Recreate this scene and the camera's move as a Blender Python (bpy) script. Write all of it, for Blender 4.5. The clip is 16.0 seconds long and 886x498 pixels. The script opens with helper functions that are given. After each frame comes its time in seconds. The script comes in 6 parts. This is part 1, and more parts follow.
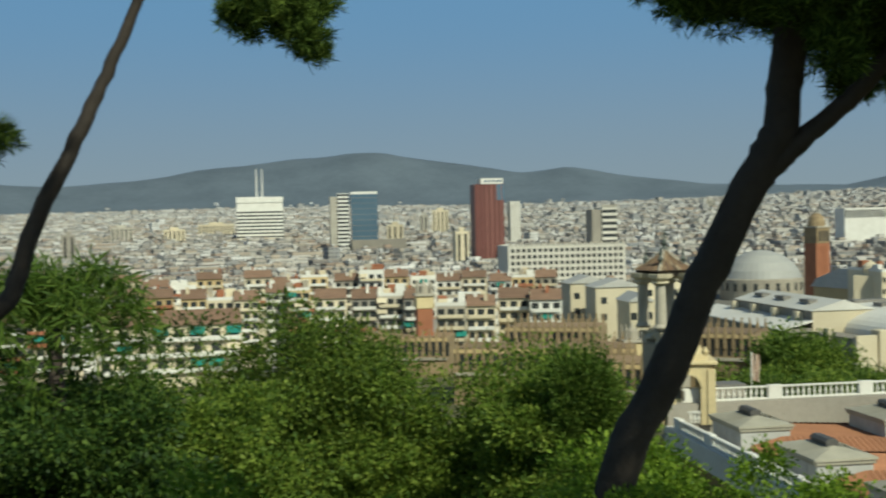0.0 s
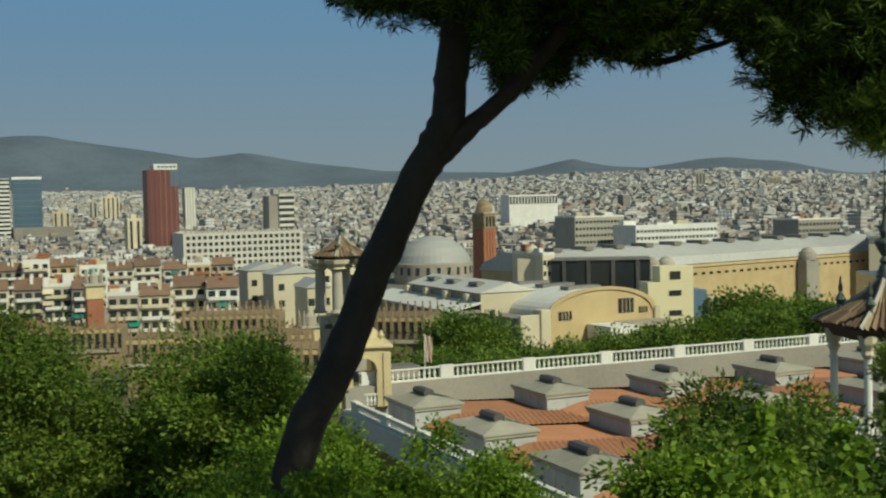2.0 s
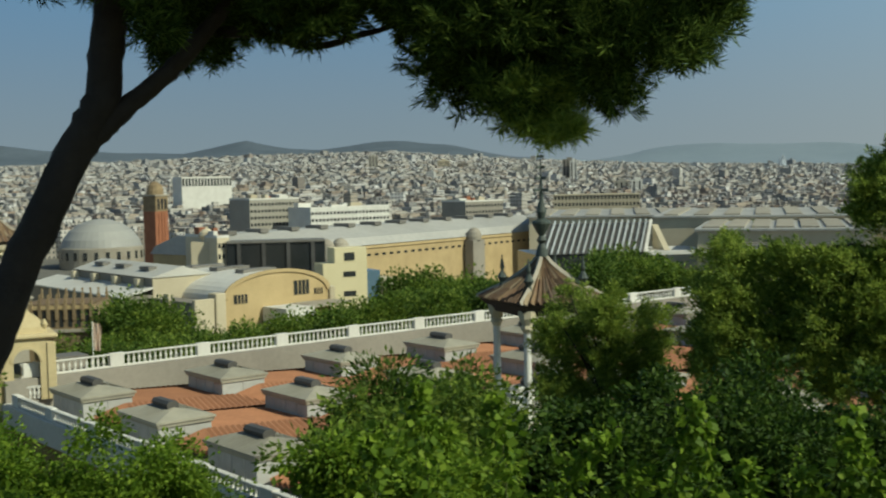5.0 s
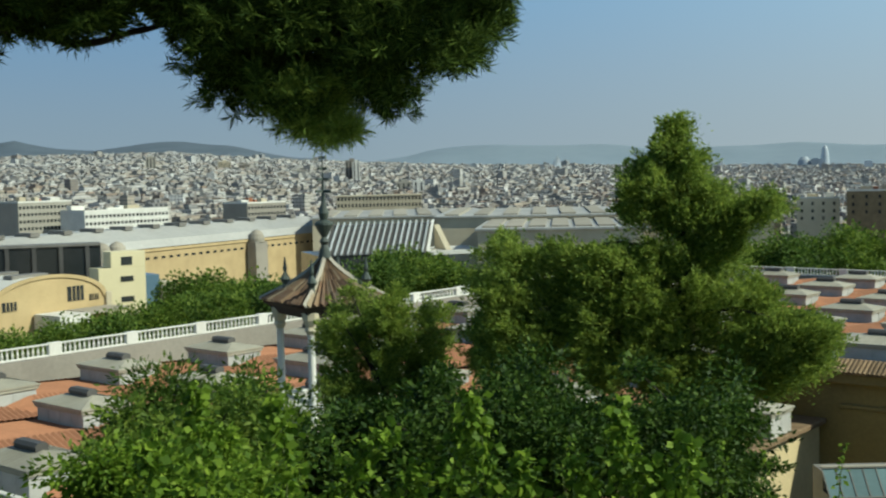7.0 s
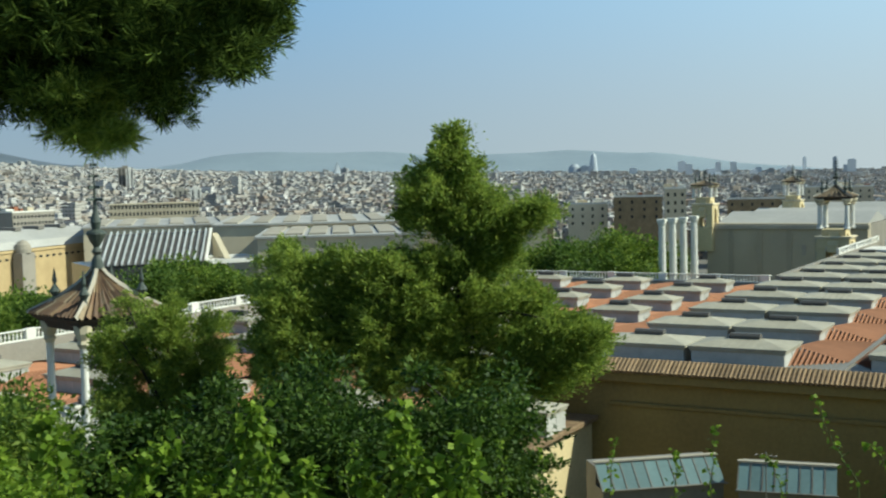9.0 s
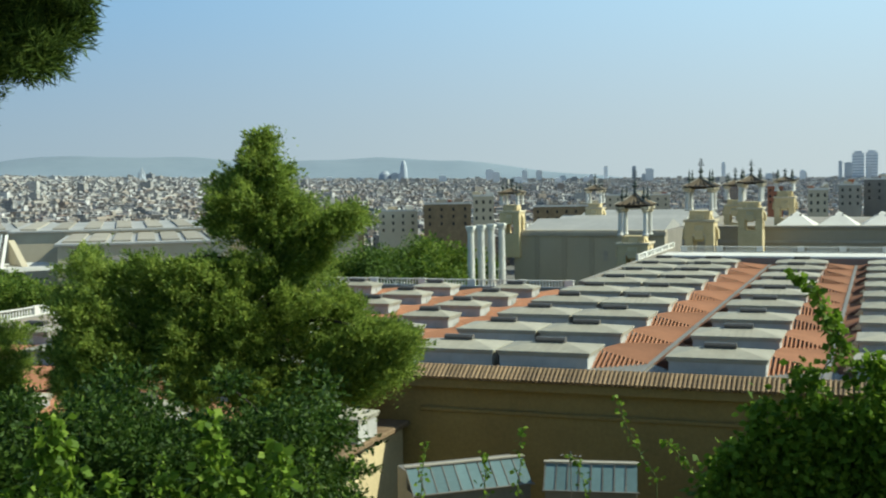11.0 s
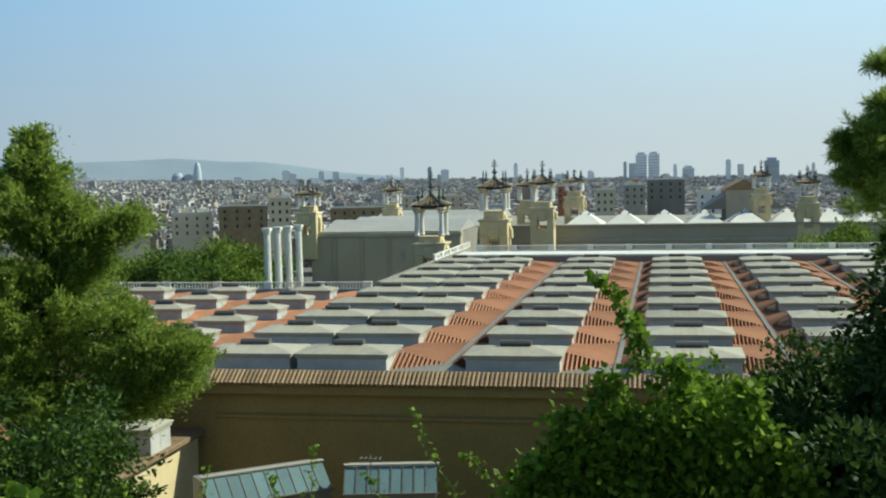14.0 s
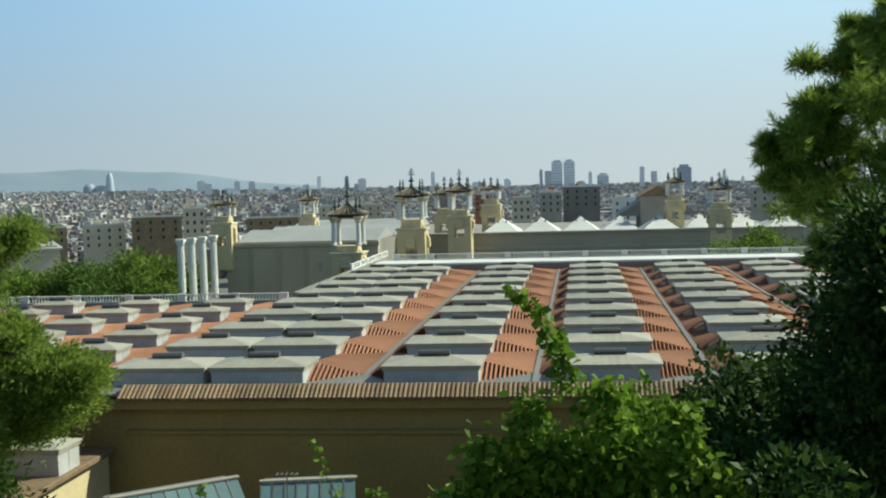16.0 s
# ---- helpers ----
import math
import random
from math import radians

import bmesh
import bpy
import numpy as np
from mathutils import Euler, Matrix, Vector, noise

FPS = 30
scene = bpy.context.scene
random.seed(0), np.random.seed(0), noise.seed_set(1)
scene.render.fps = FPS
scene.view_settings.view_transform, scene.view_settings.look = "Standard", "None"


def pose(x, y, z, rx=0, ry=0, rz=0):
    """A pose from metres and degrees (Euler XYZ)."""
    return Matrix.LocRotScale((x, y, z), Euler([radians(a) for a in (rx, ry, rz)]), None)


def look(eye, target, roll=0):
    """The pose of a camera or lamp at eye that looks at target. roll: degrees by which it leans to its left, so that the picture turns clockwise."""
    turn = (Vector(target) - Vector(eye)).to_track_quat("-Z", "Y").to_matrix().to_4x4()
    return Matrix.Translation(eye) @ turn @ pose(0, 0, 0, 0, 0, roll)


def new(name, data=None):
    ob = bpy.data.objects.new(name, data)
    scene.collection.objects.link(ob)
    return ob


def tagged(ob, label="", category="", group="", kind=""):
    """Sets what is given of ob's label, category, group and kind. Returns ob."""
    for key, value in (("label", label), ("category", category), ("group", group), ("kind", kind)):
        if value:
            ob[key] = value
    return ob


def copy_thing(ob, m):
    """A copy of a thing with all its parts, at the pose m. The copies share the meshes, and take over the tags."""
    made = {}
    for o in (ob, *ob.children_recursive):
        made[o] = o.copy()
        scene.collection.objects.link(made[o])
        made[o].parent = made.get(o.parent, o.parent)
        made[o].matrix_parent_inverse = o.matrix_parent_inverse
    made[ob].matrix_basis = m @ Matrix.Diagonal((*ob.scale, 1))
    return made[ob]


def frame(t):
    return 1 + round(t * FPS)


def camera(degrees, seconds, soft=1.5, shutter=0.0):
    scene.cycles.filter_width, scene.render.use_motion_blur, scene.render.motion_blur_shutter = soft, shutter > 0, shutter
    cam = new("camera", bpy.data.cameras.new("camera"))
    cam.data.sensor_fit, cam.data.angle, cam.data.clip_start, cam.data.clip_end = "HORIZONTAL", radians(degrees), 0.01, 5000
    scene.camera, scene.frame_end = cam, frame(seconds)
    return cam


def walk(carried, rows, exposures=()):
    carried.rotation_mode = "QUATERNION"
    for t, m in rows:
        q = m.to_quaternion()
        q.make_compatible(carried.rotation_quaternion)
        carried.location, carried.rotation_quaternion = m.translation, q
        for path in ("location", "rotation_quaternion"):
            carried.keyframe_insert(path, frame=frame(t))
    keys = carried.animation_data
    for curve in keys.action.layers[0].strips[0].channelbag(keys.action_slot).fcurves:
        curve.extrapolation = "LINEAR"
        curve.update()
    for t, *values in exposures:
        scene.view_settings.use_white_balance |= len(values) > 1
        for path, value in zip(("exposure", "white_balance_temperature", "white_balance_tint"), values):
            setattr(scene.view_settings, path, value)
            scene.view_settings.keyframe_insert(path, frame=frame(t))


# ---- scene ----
# The camera stands on a hillside terrace, 32 m above the palace forecourt, and pans from north-west to east.
cam = camera(41.13, 16.0, soft=2.1, shutter=0.35)
EYE = 32.0
ROWS = [
    (0.0, 0.000, 0.000, 32.0, -8.095, -1.337, -1.273),
    (0.5, 0.000, 0.000, 32.0, -13.681, -1.579, -1.26),
    (1.0, 0.000, 0.000, 32.0, -18.191, -1.857, -1.257),
    (1.5, 0.000, 0.000, 32.0, -20.986, -2.094, -1.358),
    (2.0, 0.016, -0.007, 32.0, -23.648, -2.338, -1.303),
    (2.5, 0.031, -0.015, 32.0, -26.136, -2.573, -1.303),
    (3.0, 0.046, -0.025, 32.0, -28.819, -2.773, -1.258),
    (3.5, 0.060, -0.036, 32.0, -31.349, -2.968, -1.178),
    (6.0, 0.091, -0.089, 32.0, -44.538, -3.715, -1.173),
    (6.5, 0.094, -0.101, 32.0, -47.069, -3.705, -1.184),
    (7.0, 0.097, -0.115, 32.0, -49.778, -3.692, -1.238),
    (7.5, 0.092, -0.119, 32.0, -52.306, -3.677, -1.374),
    (8.0, 0.086, -0.123, 32.0, -55.044, -3.633, -1.375),
    (8.5, 0.080, -0.127, 32.0, -57.697, -3.596, -1.447),
    (9.0, 0.074, -0.130, 32.0, -60.414, -3.577, -1.301),
    (11.5, 0.047, -0.142, 32.0, -71.636, -3.4, -0.782),
    (12.0, 0.042, -0.144, 32.0, -73.61, -3.392, -0.599),
    (12.5, 0.198, -0.103, 31.995, -75.312, -3.387, -0.468),
    (13.0, 0.403, -0.060, 31.989, -76.83, -3.446, -0.622),
    (13.5, 0.634, -0.020, 31.982, -78.107, -3.486, -0.838),
    (14.0, 0.884, 0.013, 31.974, -79.395, -3.529, -1.088),
    (14.5, 1.147, 0.040, 31.966, -80.476, -3.568, -1.261),
    (15.0, 1.423, 0.060, 31.958, -81.528, -3.493, -1.443),
    (15.5, 1.709, 0.074, 31.949, -82.461, -3.345, -1.443),
    (16.0, 2.004, 0.082, 31.94, -83.383, -3.196, -1.516),
]


def aim(x, y, z, yaw, pitch, roll):
    """A camera pose from its heading (degrees to the left of +y), pitch and lean."""
    return pose(x, y, z) @ pose(0, 0, 0, 0, 0, yaw) @ pose(0, 0, 0, 90 + pitch) @ pose(0, 0, 0, 0, 0, roll)


walk(cam, [(t, aim(*r)) for t, *r in ROWS], exposures=[(0.0, -0.25, 6500, -2), (1.5, -0.42, 6700, -3), (3.5, -0.45, 6700, -3), (6.0, -0.4, 6350, -2), (7.0, -0.13, 6150, -2), (9.0, 0.14, 6150, -2), (12.5, 0.21, 6150, -1), (16.0, 0.15, 6150, -1)])

# ---- world and sun ----
SUN_AZ, SUN_EL = -66.0, 40.0          # degrees from +x towards +y, and up
world = bpy.data.worlds.new("sky")
scene.world = world
world.use_nodes = True
wn = world.node_tree
sky = wn.nodes.new("ShaderNodeTexSky")
sky.sky_type, sky.sun_disc = "NISHITA", False
sky.sun_elevation, sky.sun_rotation = radians(SUN_EL), radians(90 - SUN_AZ)
sky.air_density, sky.dust_density, sky.ozone_density, sky.altitude = 1.3, 0.35, 2.5, 90
# a summer haze lies over the low sky, bluer away from the sun and paler towards it


def sky_haze():
    tc = wn.nodes.new("ShaderNodeTexCoord")
    sep = wn.nodes.new("ShaderNodeSeparateXYZ")
    wn.links.new(tc.outputs["Generated"], sep.inputs[0])

    def span(socket, a, b, c=0.0, d=1.0):
        n = wn.nodes.new("ShaderNodeMapRange")
        n.interpolation_type = "SMOOTHSTEP"
        for i, v in enumerate((a, b, c, d)):
            n.inputs[i + 1].default_value = v
        wn.links.new(socket, n.inputs[0])
        return n.outputs[0]

    def blend(a, b, f):
        n = wn.nodes.new("ShaderNodeMix")
        n.data_type = "RGBA"
        for i, v in ((6, a), (7, b), (0, f)):
            if isinstance(v, tuple):
                n.inputs[i].default_value = (*v, 1)
            else:
                wn.links.new(v, n.inputs[i])
        return n.outputs[2]

    dot = wn.nodes.new("ShaderNodeVectorMath")
    dot.operation = "DOT_PRODUCT"
    dot.inputs[1].default_value = (math.cos(radians(SUN_AZ)), math.sin(radians(SUN_AZ)), 0)
    wn.links.new(tc.outputs["Generated"], dot.inputs[0])
    near_sun = span(dot.outputs["Value"], -0.6, 0.68)
    height = span(sep.outputs["Z"], -0.01, 0.2)
    low = blend(HAZE_AWAY, HAZE_SUN, near_sun)
    high = blend(BLUE_AWAY, BLUE_SUN, near_sun)
    veil = blend(low, high, height)
    return blend(veil, sky.outputs["Color"], span(sep.outputs["Z"], 0.2, 0.75))


STRENGTH = 0.06
HAZE_AWAY, HAZE_SUN, BLUE_AWAY, BLUE_SUN = [tuple(v / STRENGTH for v in c) for c in ((0.305, 0.37, 0.44), (0.56, 0.585, 0.6), (0.17, 0.335, 0.575), (0.53, 0.72, 0.88))]
wn.links.new(sky_haze(), wn.nodes["Background"].inputs["Color"])
wn.nodes["Background"].inputs["Strength"].default_value = STRENGTH
sun_data = bpy.data.lights.new("sun", "SUN")
sun_data.energy, sun_data.angle, sun_data.color = 5.0, radians(0.6), (1.0, 0.945, 0.77)
sun = new("sun", sun_data)
sun_dir = Vector((math.cos(radians(SUN_AZ)) * math.cos(radians(SUN_EL)), math.sin(radians(SUN_AZ)) * math.cos(radians(SUN_EL)), math.sin(radians(SUN_EL))))
sun.matrix_world = look(tuple(sun_dir * 400), (0, 0, 0))
scene.view_settings.exposure = 0.0

# ---- materials ----


def nodes_of(name):
    m = bpy.data.materials.new(name)
    m.use_nodes = True
    nt = m.node_tree
    return m, nt, nt.nodes["Principled BSDF"]


def node(nt, kind, **sockets):
    n = nt.nodes.new("ShaderNode" + kind)
    for key, value in sockets.items():
        n.inputs[key.replace("_", " ")].default_value = value
    return n


def mix(nt, a, b, fac):
    """A colour mix; a, b and fac are sockets or values."""
    n = nt.nodes.new("ShaderNodeMix")
    n.data_type = "RGBA"
    for socket, value in ((n.inputs[6], a), (n.inputs[7], b), (n.inputs[0], fac)):
        if hasattr(value, "is_linked"):
            nt.links.new(value, socket)
        else:
            socket.default_value = value if isinstance(value, (int, float)) else (*value, 1)
    return n.outputs[2]


def ramp(nt, socket, stops, constant=False):
    n = nt.nodes.new("ShaderNodeValToRGB")
    n.color_ramp.interpolation = "CONSTANT" if constant else "LINEAR"
    el = n.color_ramp.elements
    while len(el) < len(stops):
        el.new(0.5)
    for e, (at, c) in zip(el, stops):
        e.position, e.color = at, (*c, 1)
    nt.links.new(socket, n.inputs["Fac"])
    return n.outputs["Color"]


def noise_of(nt, scale, detail=4.0, coords="Object"):
    tc = nt.nodes.new("ShaderNodeTexCoord")
    n = node(nt, "TexNoise", Scale=scale, Detail=detail, Roughness=0.6)
    nt.links.new(tc.outputs[coords], n.inputs["Vector"])
    return n.outputs["Fac"]


def relief(nt, bsdf, height, strength, distance=0.02):
    b = node(nt, "Bump", Strength=strength, Distance=distance)
    nt.links.new(height, b.inputs["Height"])
    nt.links.new(b.outputs["Normal"], bsdf.inputs["Normal"])


def surface(name, light, dark, rough=0.85, coarse=0.15, fine=3.0, metal=0.0, bump=0.3, vary=0.25):
    """A weathered surface: two colours in broad stains and fine grain, a little different on each object."""
    m, nt, bsdf = nodes_of(name)
    a, b = noise_of(nt, coarse), noise_of(nt, fine, 6.0)
    stain = ramp(nt, a, [(0.35, (0, 0, 0)), (0.68, (1, 1, 1))])
    grain = ramp(nt, b, [(0.3, (0, 0, 0)), (0.75, (1, 1, 1))])
    both = mix(nt, stain, grain, 0.45)
    col = mix(nt, light, dark, both)
    info = nt.nodes.new("ShaderNodeObjectInfo")
    tint = ramp(nt, info.outputs["Random"], [(0.0, (1 - vary,) * 3), (1.0, (1, 1, 1))])
    mul = nt.nodes.new("ShaderNodeMix")
    mul.data_type, mul.blend_type = "RGBA", "MULTIPLY"
    mul.inputs[0].default_value = 1.0
    nt.links.new(col, mul.inputs[6])
    nt.links.new(tint, mul.inputs[7])
    nt.links.new(mul.outputs[2], bsdf.inputs["Base Color"])
    bsdf.inputs["Roughness"].default_value, bsdf.inputs["Metallic"].default_value = rough, metal
    if bump:
        relief(nt, bsdf, b, bump)
    return m


def leafy(name, stops, clear=0.35, rough=0.6, gloss=0.25):
    """Leaves: each its own green, thin enough to let light through."""
    m, nt, bsdf = nodes_of(name)
    geo = nt.nodes.new("ShaderNodeNewGeometry")
    col = ramp(nt, geo.outputs["Random Per Island"], stops)
    nt.links.new(col, bsdf.inputs["Base Color"])
    bsdf.inputs["Roughness"].default_value = rough
    bsdf.inputs["Specular IOR Level"].default_value = gloss
    tr = nt.nodes.new("ShaderNodeBsdfTranslucent")
    nt.links.new(col, tr.inputs["Color"])
    sh = nt.nodes.new("ShaderNodeMixShader")
    sh.inputs[0].default_value = clear
    nt.links.new(bsdf.outputs[0], sh.inputs[1])
    nt.links.new(tr.outputs[0], sh.inputs[2])
    nt.links.new(sh.outputs[0], nt.nodes["Material Output"].inputs["Surface"])
    return m


def facade(name, palette, glass=(0.07, 0.08, 0.09), bay=3.1, storey=3.1, wide=0.42, tall=0.5):
    """City walls: a colour for each house, with rows of dark windows at storey height along the wall."""
    m, nt, bsdf = nodes_of(name)
    geo = nt.nodes.new("ShaderNodeNewGeometry")
    n = len(palette)
    wall = ramp(nt, geo.outputs["Random Per Island"], [(i / n, c) for i, c in enumerate(palette)], constant=True)
    wall = mix(nt, wall, (0.2, 0.17, 0.14), ramp(nt, noise_of(nt, 0.12, 5.0), [(0.45, (0, 0, 0)), (0.8, (0.6,) * 3)]))
    uv = nt.nodes.new("ShaderNodeUVMap")
    sep = nt.nodes.new("ShaderNodeSeparateXYZ")
    nt.links.new(uv.outputs[0], sep.inputs[0])
    masks = []
    for axis, size, part_open in (("X", bay, wide), ("Y", storey, tall)):
        d = node(nt, "Math")
        d.operation = "DIVIDE"
        d.inputs[1].default_value = size
        nt.links.new(sep.outputs[axis], d.inputs[0])
        fr = node(nt, "Math")
        fr.operation = "FRACT"
        nt.links.new(d.outputs[0], fr.inputs[0])
        lt = node(nt, "Math")
        lt.operation = "LESS_THAN"
        lt.inputs[1].default_value = part_open
        nt.links.new(fr.outputs[0], lt.inputs[0])
        masks.append(lt.outputs[0])
    both = node(nt, "Math")
    both.operation = "MULTIPLY"
    nt.links.new(masks[0], both.inputs[0])
    nt.links.new(masks[1], both.inputs[1])
    nt.links.new(mix(nt, wall, glass, both.outputs[0]), bsdf.inputs["Base Color"])
    bsdf.inputs["Roughness"].default_value = 0.8
    return m


def island_paint(name, palette, rough=0.9, scale=0.2):
    """A flat colour out of a palette for each piece, broken by stains."""
    m, nt, bsdf = nodes_of(name)
    geo = nt.nodes.new("ShaderNodeNewGeometry")
    n = len(palette)
    c = ramp(nt, geo.outputs["Random Per Island"], [(i / n, p) for i, p in enumerate(palette)], constant=True)
    c = mix(nt, c, (0.16, 0.14, 0.12), ramp(nt, noise_of(nt, scale, 5.0), [(0.45, (0, 0, 0)), (0.8, (0.5,) * 3)]))
    nt.links.new(c, bsdf.inputs["Base Color"])
    bsdf.inputs["Roughness"].default_value = rough
    return m


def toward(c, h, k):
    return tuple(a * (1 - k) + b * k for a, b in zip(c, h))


STONE = surface("pale_stone", (0.5, 0.46, 0.38), (0.33, 0.29, 0.23))
WHITE = surface("white_plaster", (0.8, 0.79, 0.74), (0.6, 0.58, 0.53), vary=0.1)
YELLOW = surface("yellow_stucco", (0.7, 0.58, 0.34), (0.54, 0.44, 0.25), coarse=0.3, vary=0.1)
# ochre is darkened: shade on the palace's near wall sits in the colour
OCHRE = surface("shade_darkened_ochre", (0.3, 0.22, 0.075), (0.175, 0.125, 0.043), coarse=0.1, vary=0.1)
PALACE_STONE = surface("aged_palace_stone", (0.5, 0.44, 0.33), (0.38, 0.33, 0.24), coarse=0.05)
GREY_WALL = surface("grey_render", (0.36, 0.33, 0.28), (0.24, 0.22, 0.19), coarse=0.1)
PANEL = surface("grey_panel", (0.54, 0.535, 0.51), (0.37, 0.365, 0.345), coarse=0.4, fine=2.0, vary=0.12)
SHEET = surface("lantern_sheet", (0.47, 0.44, 0.35), (0.33, 0.31, 0.25), coarse=0.5, fine=1.5, rough=0.7)
DARK_VENT = surface("dark_vent_sheet", (0.12, 0.115, 0.11), (0.07, 0.066, 0.06), rough=0.6)
TILE = surface("terracotta_tile", (0.46, 0.21, 0.11), (0.29, 0.13, 0.07), coarse=0.25, fine=2.5)
OLD_TILE = surface("weathered_tile", (0.42, 0.3, 0.17), (0.22, 0.13, 0.07), coarse=1.2, fine=5.0, vary=0.45)
LEAD = surface("grey_lead", (0.25, 0.235, 0.21), (0.15, 0.14, 0.125), rough=0.6)
METAL_ROOF = surface("pale_sheet_roof", (0.5, 0.49, 0.46), (0.34, 0.335, 0.32), coarse=0.03, fine=0.6, rough=0.6)
DARK_TILE = surface("dark_brown_tile", (0.2, 0.15, 0.09), (0.09, 0.065, 0.04), coarse=1.0, fine=5.0)
TEMPLE_TILE = island_paint("mottled_old_tile", [(0.13, 0.08, 0.05), (0.24, 0.16, 0.09), (0.09, 0.06, 0.04), (0.2, 0.12, 0.07), (0.32, 0.25, 0.16), (0.16, 0.1, 0.06)], 0.9, 3.0)
BRONZE = surface("green_bronze", (0.1, 0.13, 0.11), (0.05, 0.06, 0.055), coarse=2.0, rough=0.55)
BRICK = surface("red_brick", (0.42, 0.17, 0.09), (0.28, 0.11, 0.06), coarse=0.2)
SUNLIT_FIN = surface("sunlit_rose_cladding", (0.36, 0.17, 0.14), (0.27, 0.12, 0.1), coarse=0.05)
WHITE_SHEET = surface("white_sheet_roof", (0.8, 0.78, 0.72), (0.62, 0.6, 0.55), coarse=0.04, fine=0.6, rough=0.6)
SHADED_RED = surface("shaded_red_cladding", (0.2, 0.07, 0.06), (0.15, 0.05, 0.043), coarse=0.05, rough=0.5)
GLASS_BLUE = surface("blue_glass_wall", (0.12, 0.2, 0.28), (0.07, 0.12, 0.18), coarse=0.03, rough=0.15, bump=0)
DARK_GLASS = surface("dark_window", (0.05, 0.055, 0.06), (0.025, 0.03, 0.03), rough=0.15, bump=0)
CONCRETE = surface("pale_concrete", (0.52, 0.49, 0.42), (0.38, 0.355, 0.3), coarse=0.08)
YELLOW_PALE = surface("pale_yellow_render", (0.78, 0.7, 0.46), (0.66, 0.58, 0.36), coarse=0.08)
PALE_CONCRETE = surface("white_concrete", (0.7, 0.67, 0.6), (0.56, 0.53, 0.46), coarse=0.08)
CREAM = surface("cream_render", (0.72, 0.64, 0.47), (0.55, 0.47, 0.33), coarse=0.08)
# bark is darker than real pine: canopy shade is put into the colour
BARK = surface("pine_bark", (0.05, 0.038, 0.03), (0.02, 0.015, 0.012), coarse=2.5, fine=12.0, bump=1.0)
SOIL = surface("dry_hillside_grass", (0.14, 0.13, 0.06), (0.07, 0.08, 0.035), coarse=0.05, fine=1.2)
ROOF_TILE = surface("brown_roof_tile", (0.3, 0.185, 0.12), (0.19, 0.115, 0.075), coarse=0.3, fine=3.0)
TEAL_GLASS = surface("pale_glass_roof", (0.2, 0.3, 0.31), (0.12, 0.19, 0.2), rough=0.3)
STEM = surface("green_stem", (0.12, 0.16, 0.04), (0.08, 0.1, 0.03), bump=0)
PINE = leafy("pine_needles", [(0.0, (0.013, 0.027, 0.006)), (0.55, (0.045, 0.08, 0.015)), (1.0, (0.17, 0.24, 0.045))], 0.25, 0.8, 0.08)
OAK = leafy("dark_evergreen_leaves", [(0.0, (0.016, 0.042, 0.008)), (0.6, (0.042, 0.085, 0.014)), (1.0, (0.11, 0.17, 0.03))], 0.3)
LIME = leafy("bright_shrub_leaves", [(0.0, (0.065, 0.13, 0.01)), (0.6, (0.165, 0.27, 0.025)), (1.0, (0.3, 0.42, 0.05))], 0.45)
FERN = leafy("fresh_shrub_leaves", [(0.0, (0.0175, 0.0449, 0.00585)), (0.6, (0.0438, 0.0897, 0.0117)), (1.0, (0.108, 0.176, 0.0254))], 0.35)
OLIVE_DEEP = leafy("deep_olive_leaves", [(0.0, (0.045, 0.088, 0.012)), (0.6, (0.11, 0.17, 0.023)), (1.0, (0.2, 0.26, 0.043))], 0.4)
OLIVE = leafy("olive_tree_leaves", [(0.0, (0.06, 0.115, 0.016)), (0.6, (0.145, 0.22, 0.03)), (1.0, (0.255, 0.33, 0.055))], 0.42)

# ---- helpers for building ----


def finish(name, bm, material, parent=None, label=""):
    mesh = bpy.data.meshes.new(name)
    bm.to_mesh(mesh)
    bm.free()
    for mm in (material if isinstance(material, (list, tuple)) else [material]):
        mesh.materials.append(mm)
    ob = new(name, mesh)
    ob.parent = parent
    if label:
        ob["label"] = label
    return ob


part = finish


def box(bm, x0, x1, y0, y1, z0, z1, bevel=0.0, mi=0):
    r = bmesh.ops.create_cube(bm, size=1.0, matrix=Matrix.LocRotScale(((x0 + x1) / 2, (y0 + y1) / 2, (z0 + z1) / 2), None, (x1 - x0, y1 - y0, z1 - z0)))
    faces = {f for v in r["verts"] for f in v.link_faces}
    for f in faces:
        f.material_index = mi
    if bevel:
        bmesh.ops.bevel(bm, geom=list({e for v in r["verts"] for e in v.link_edges}), offset=bevel, segments=1, affect="EDGES")
    return bm


def boxes(*dims, bevel=0.0):
    bm = bmesh.new()
    for d in dims:
        box(bm, *d, bevel=bevel)
    return bm


def lathe(profile, n=16, x=0.0, y=0.0):
    """A turned shape from (radius, height) pairs."""
    bm = bmesh.new()
    rings = [[bm.verts.new((x + r * math.cos(2 * math.pi * i / n), y + r * math.sin(2 * math.pi * i / n), z)) for i in range(n)] for r, z in profile]
    for a, b in zip(rings, rings[1:]):
        for i in range(n):
            bm.faces.new((a[i], a[(i + 1) % n], b[(i + 1) % n], b[i]))
    bm.faces.new(rings[0][::-1])
    bm.faces.new(rings[-1])
    return bm


def poly(bm, *pts):
    return bm.faces.new([bm.verts.new(p) for p in pts])


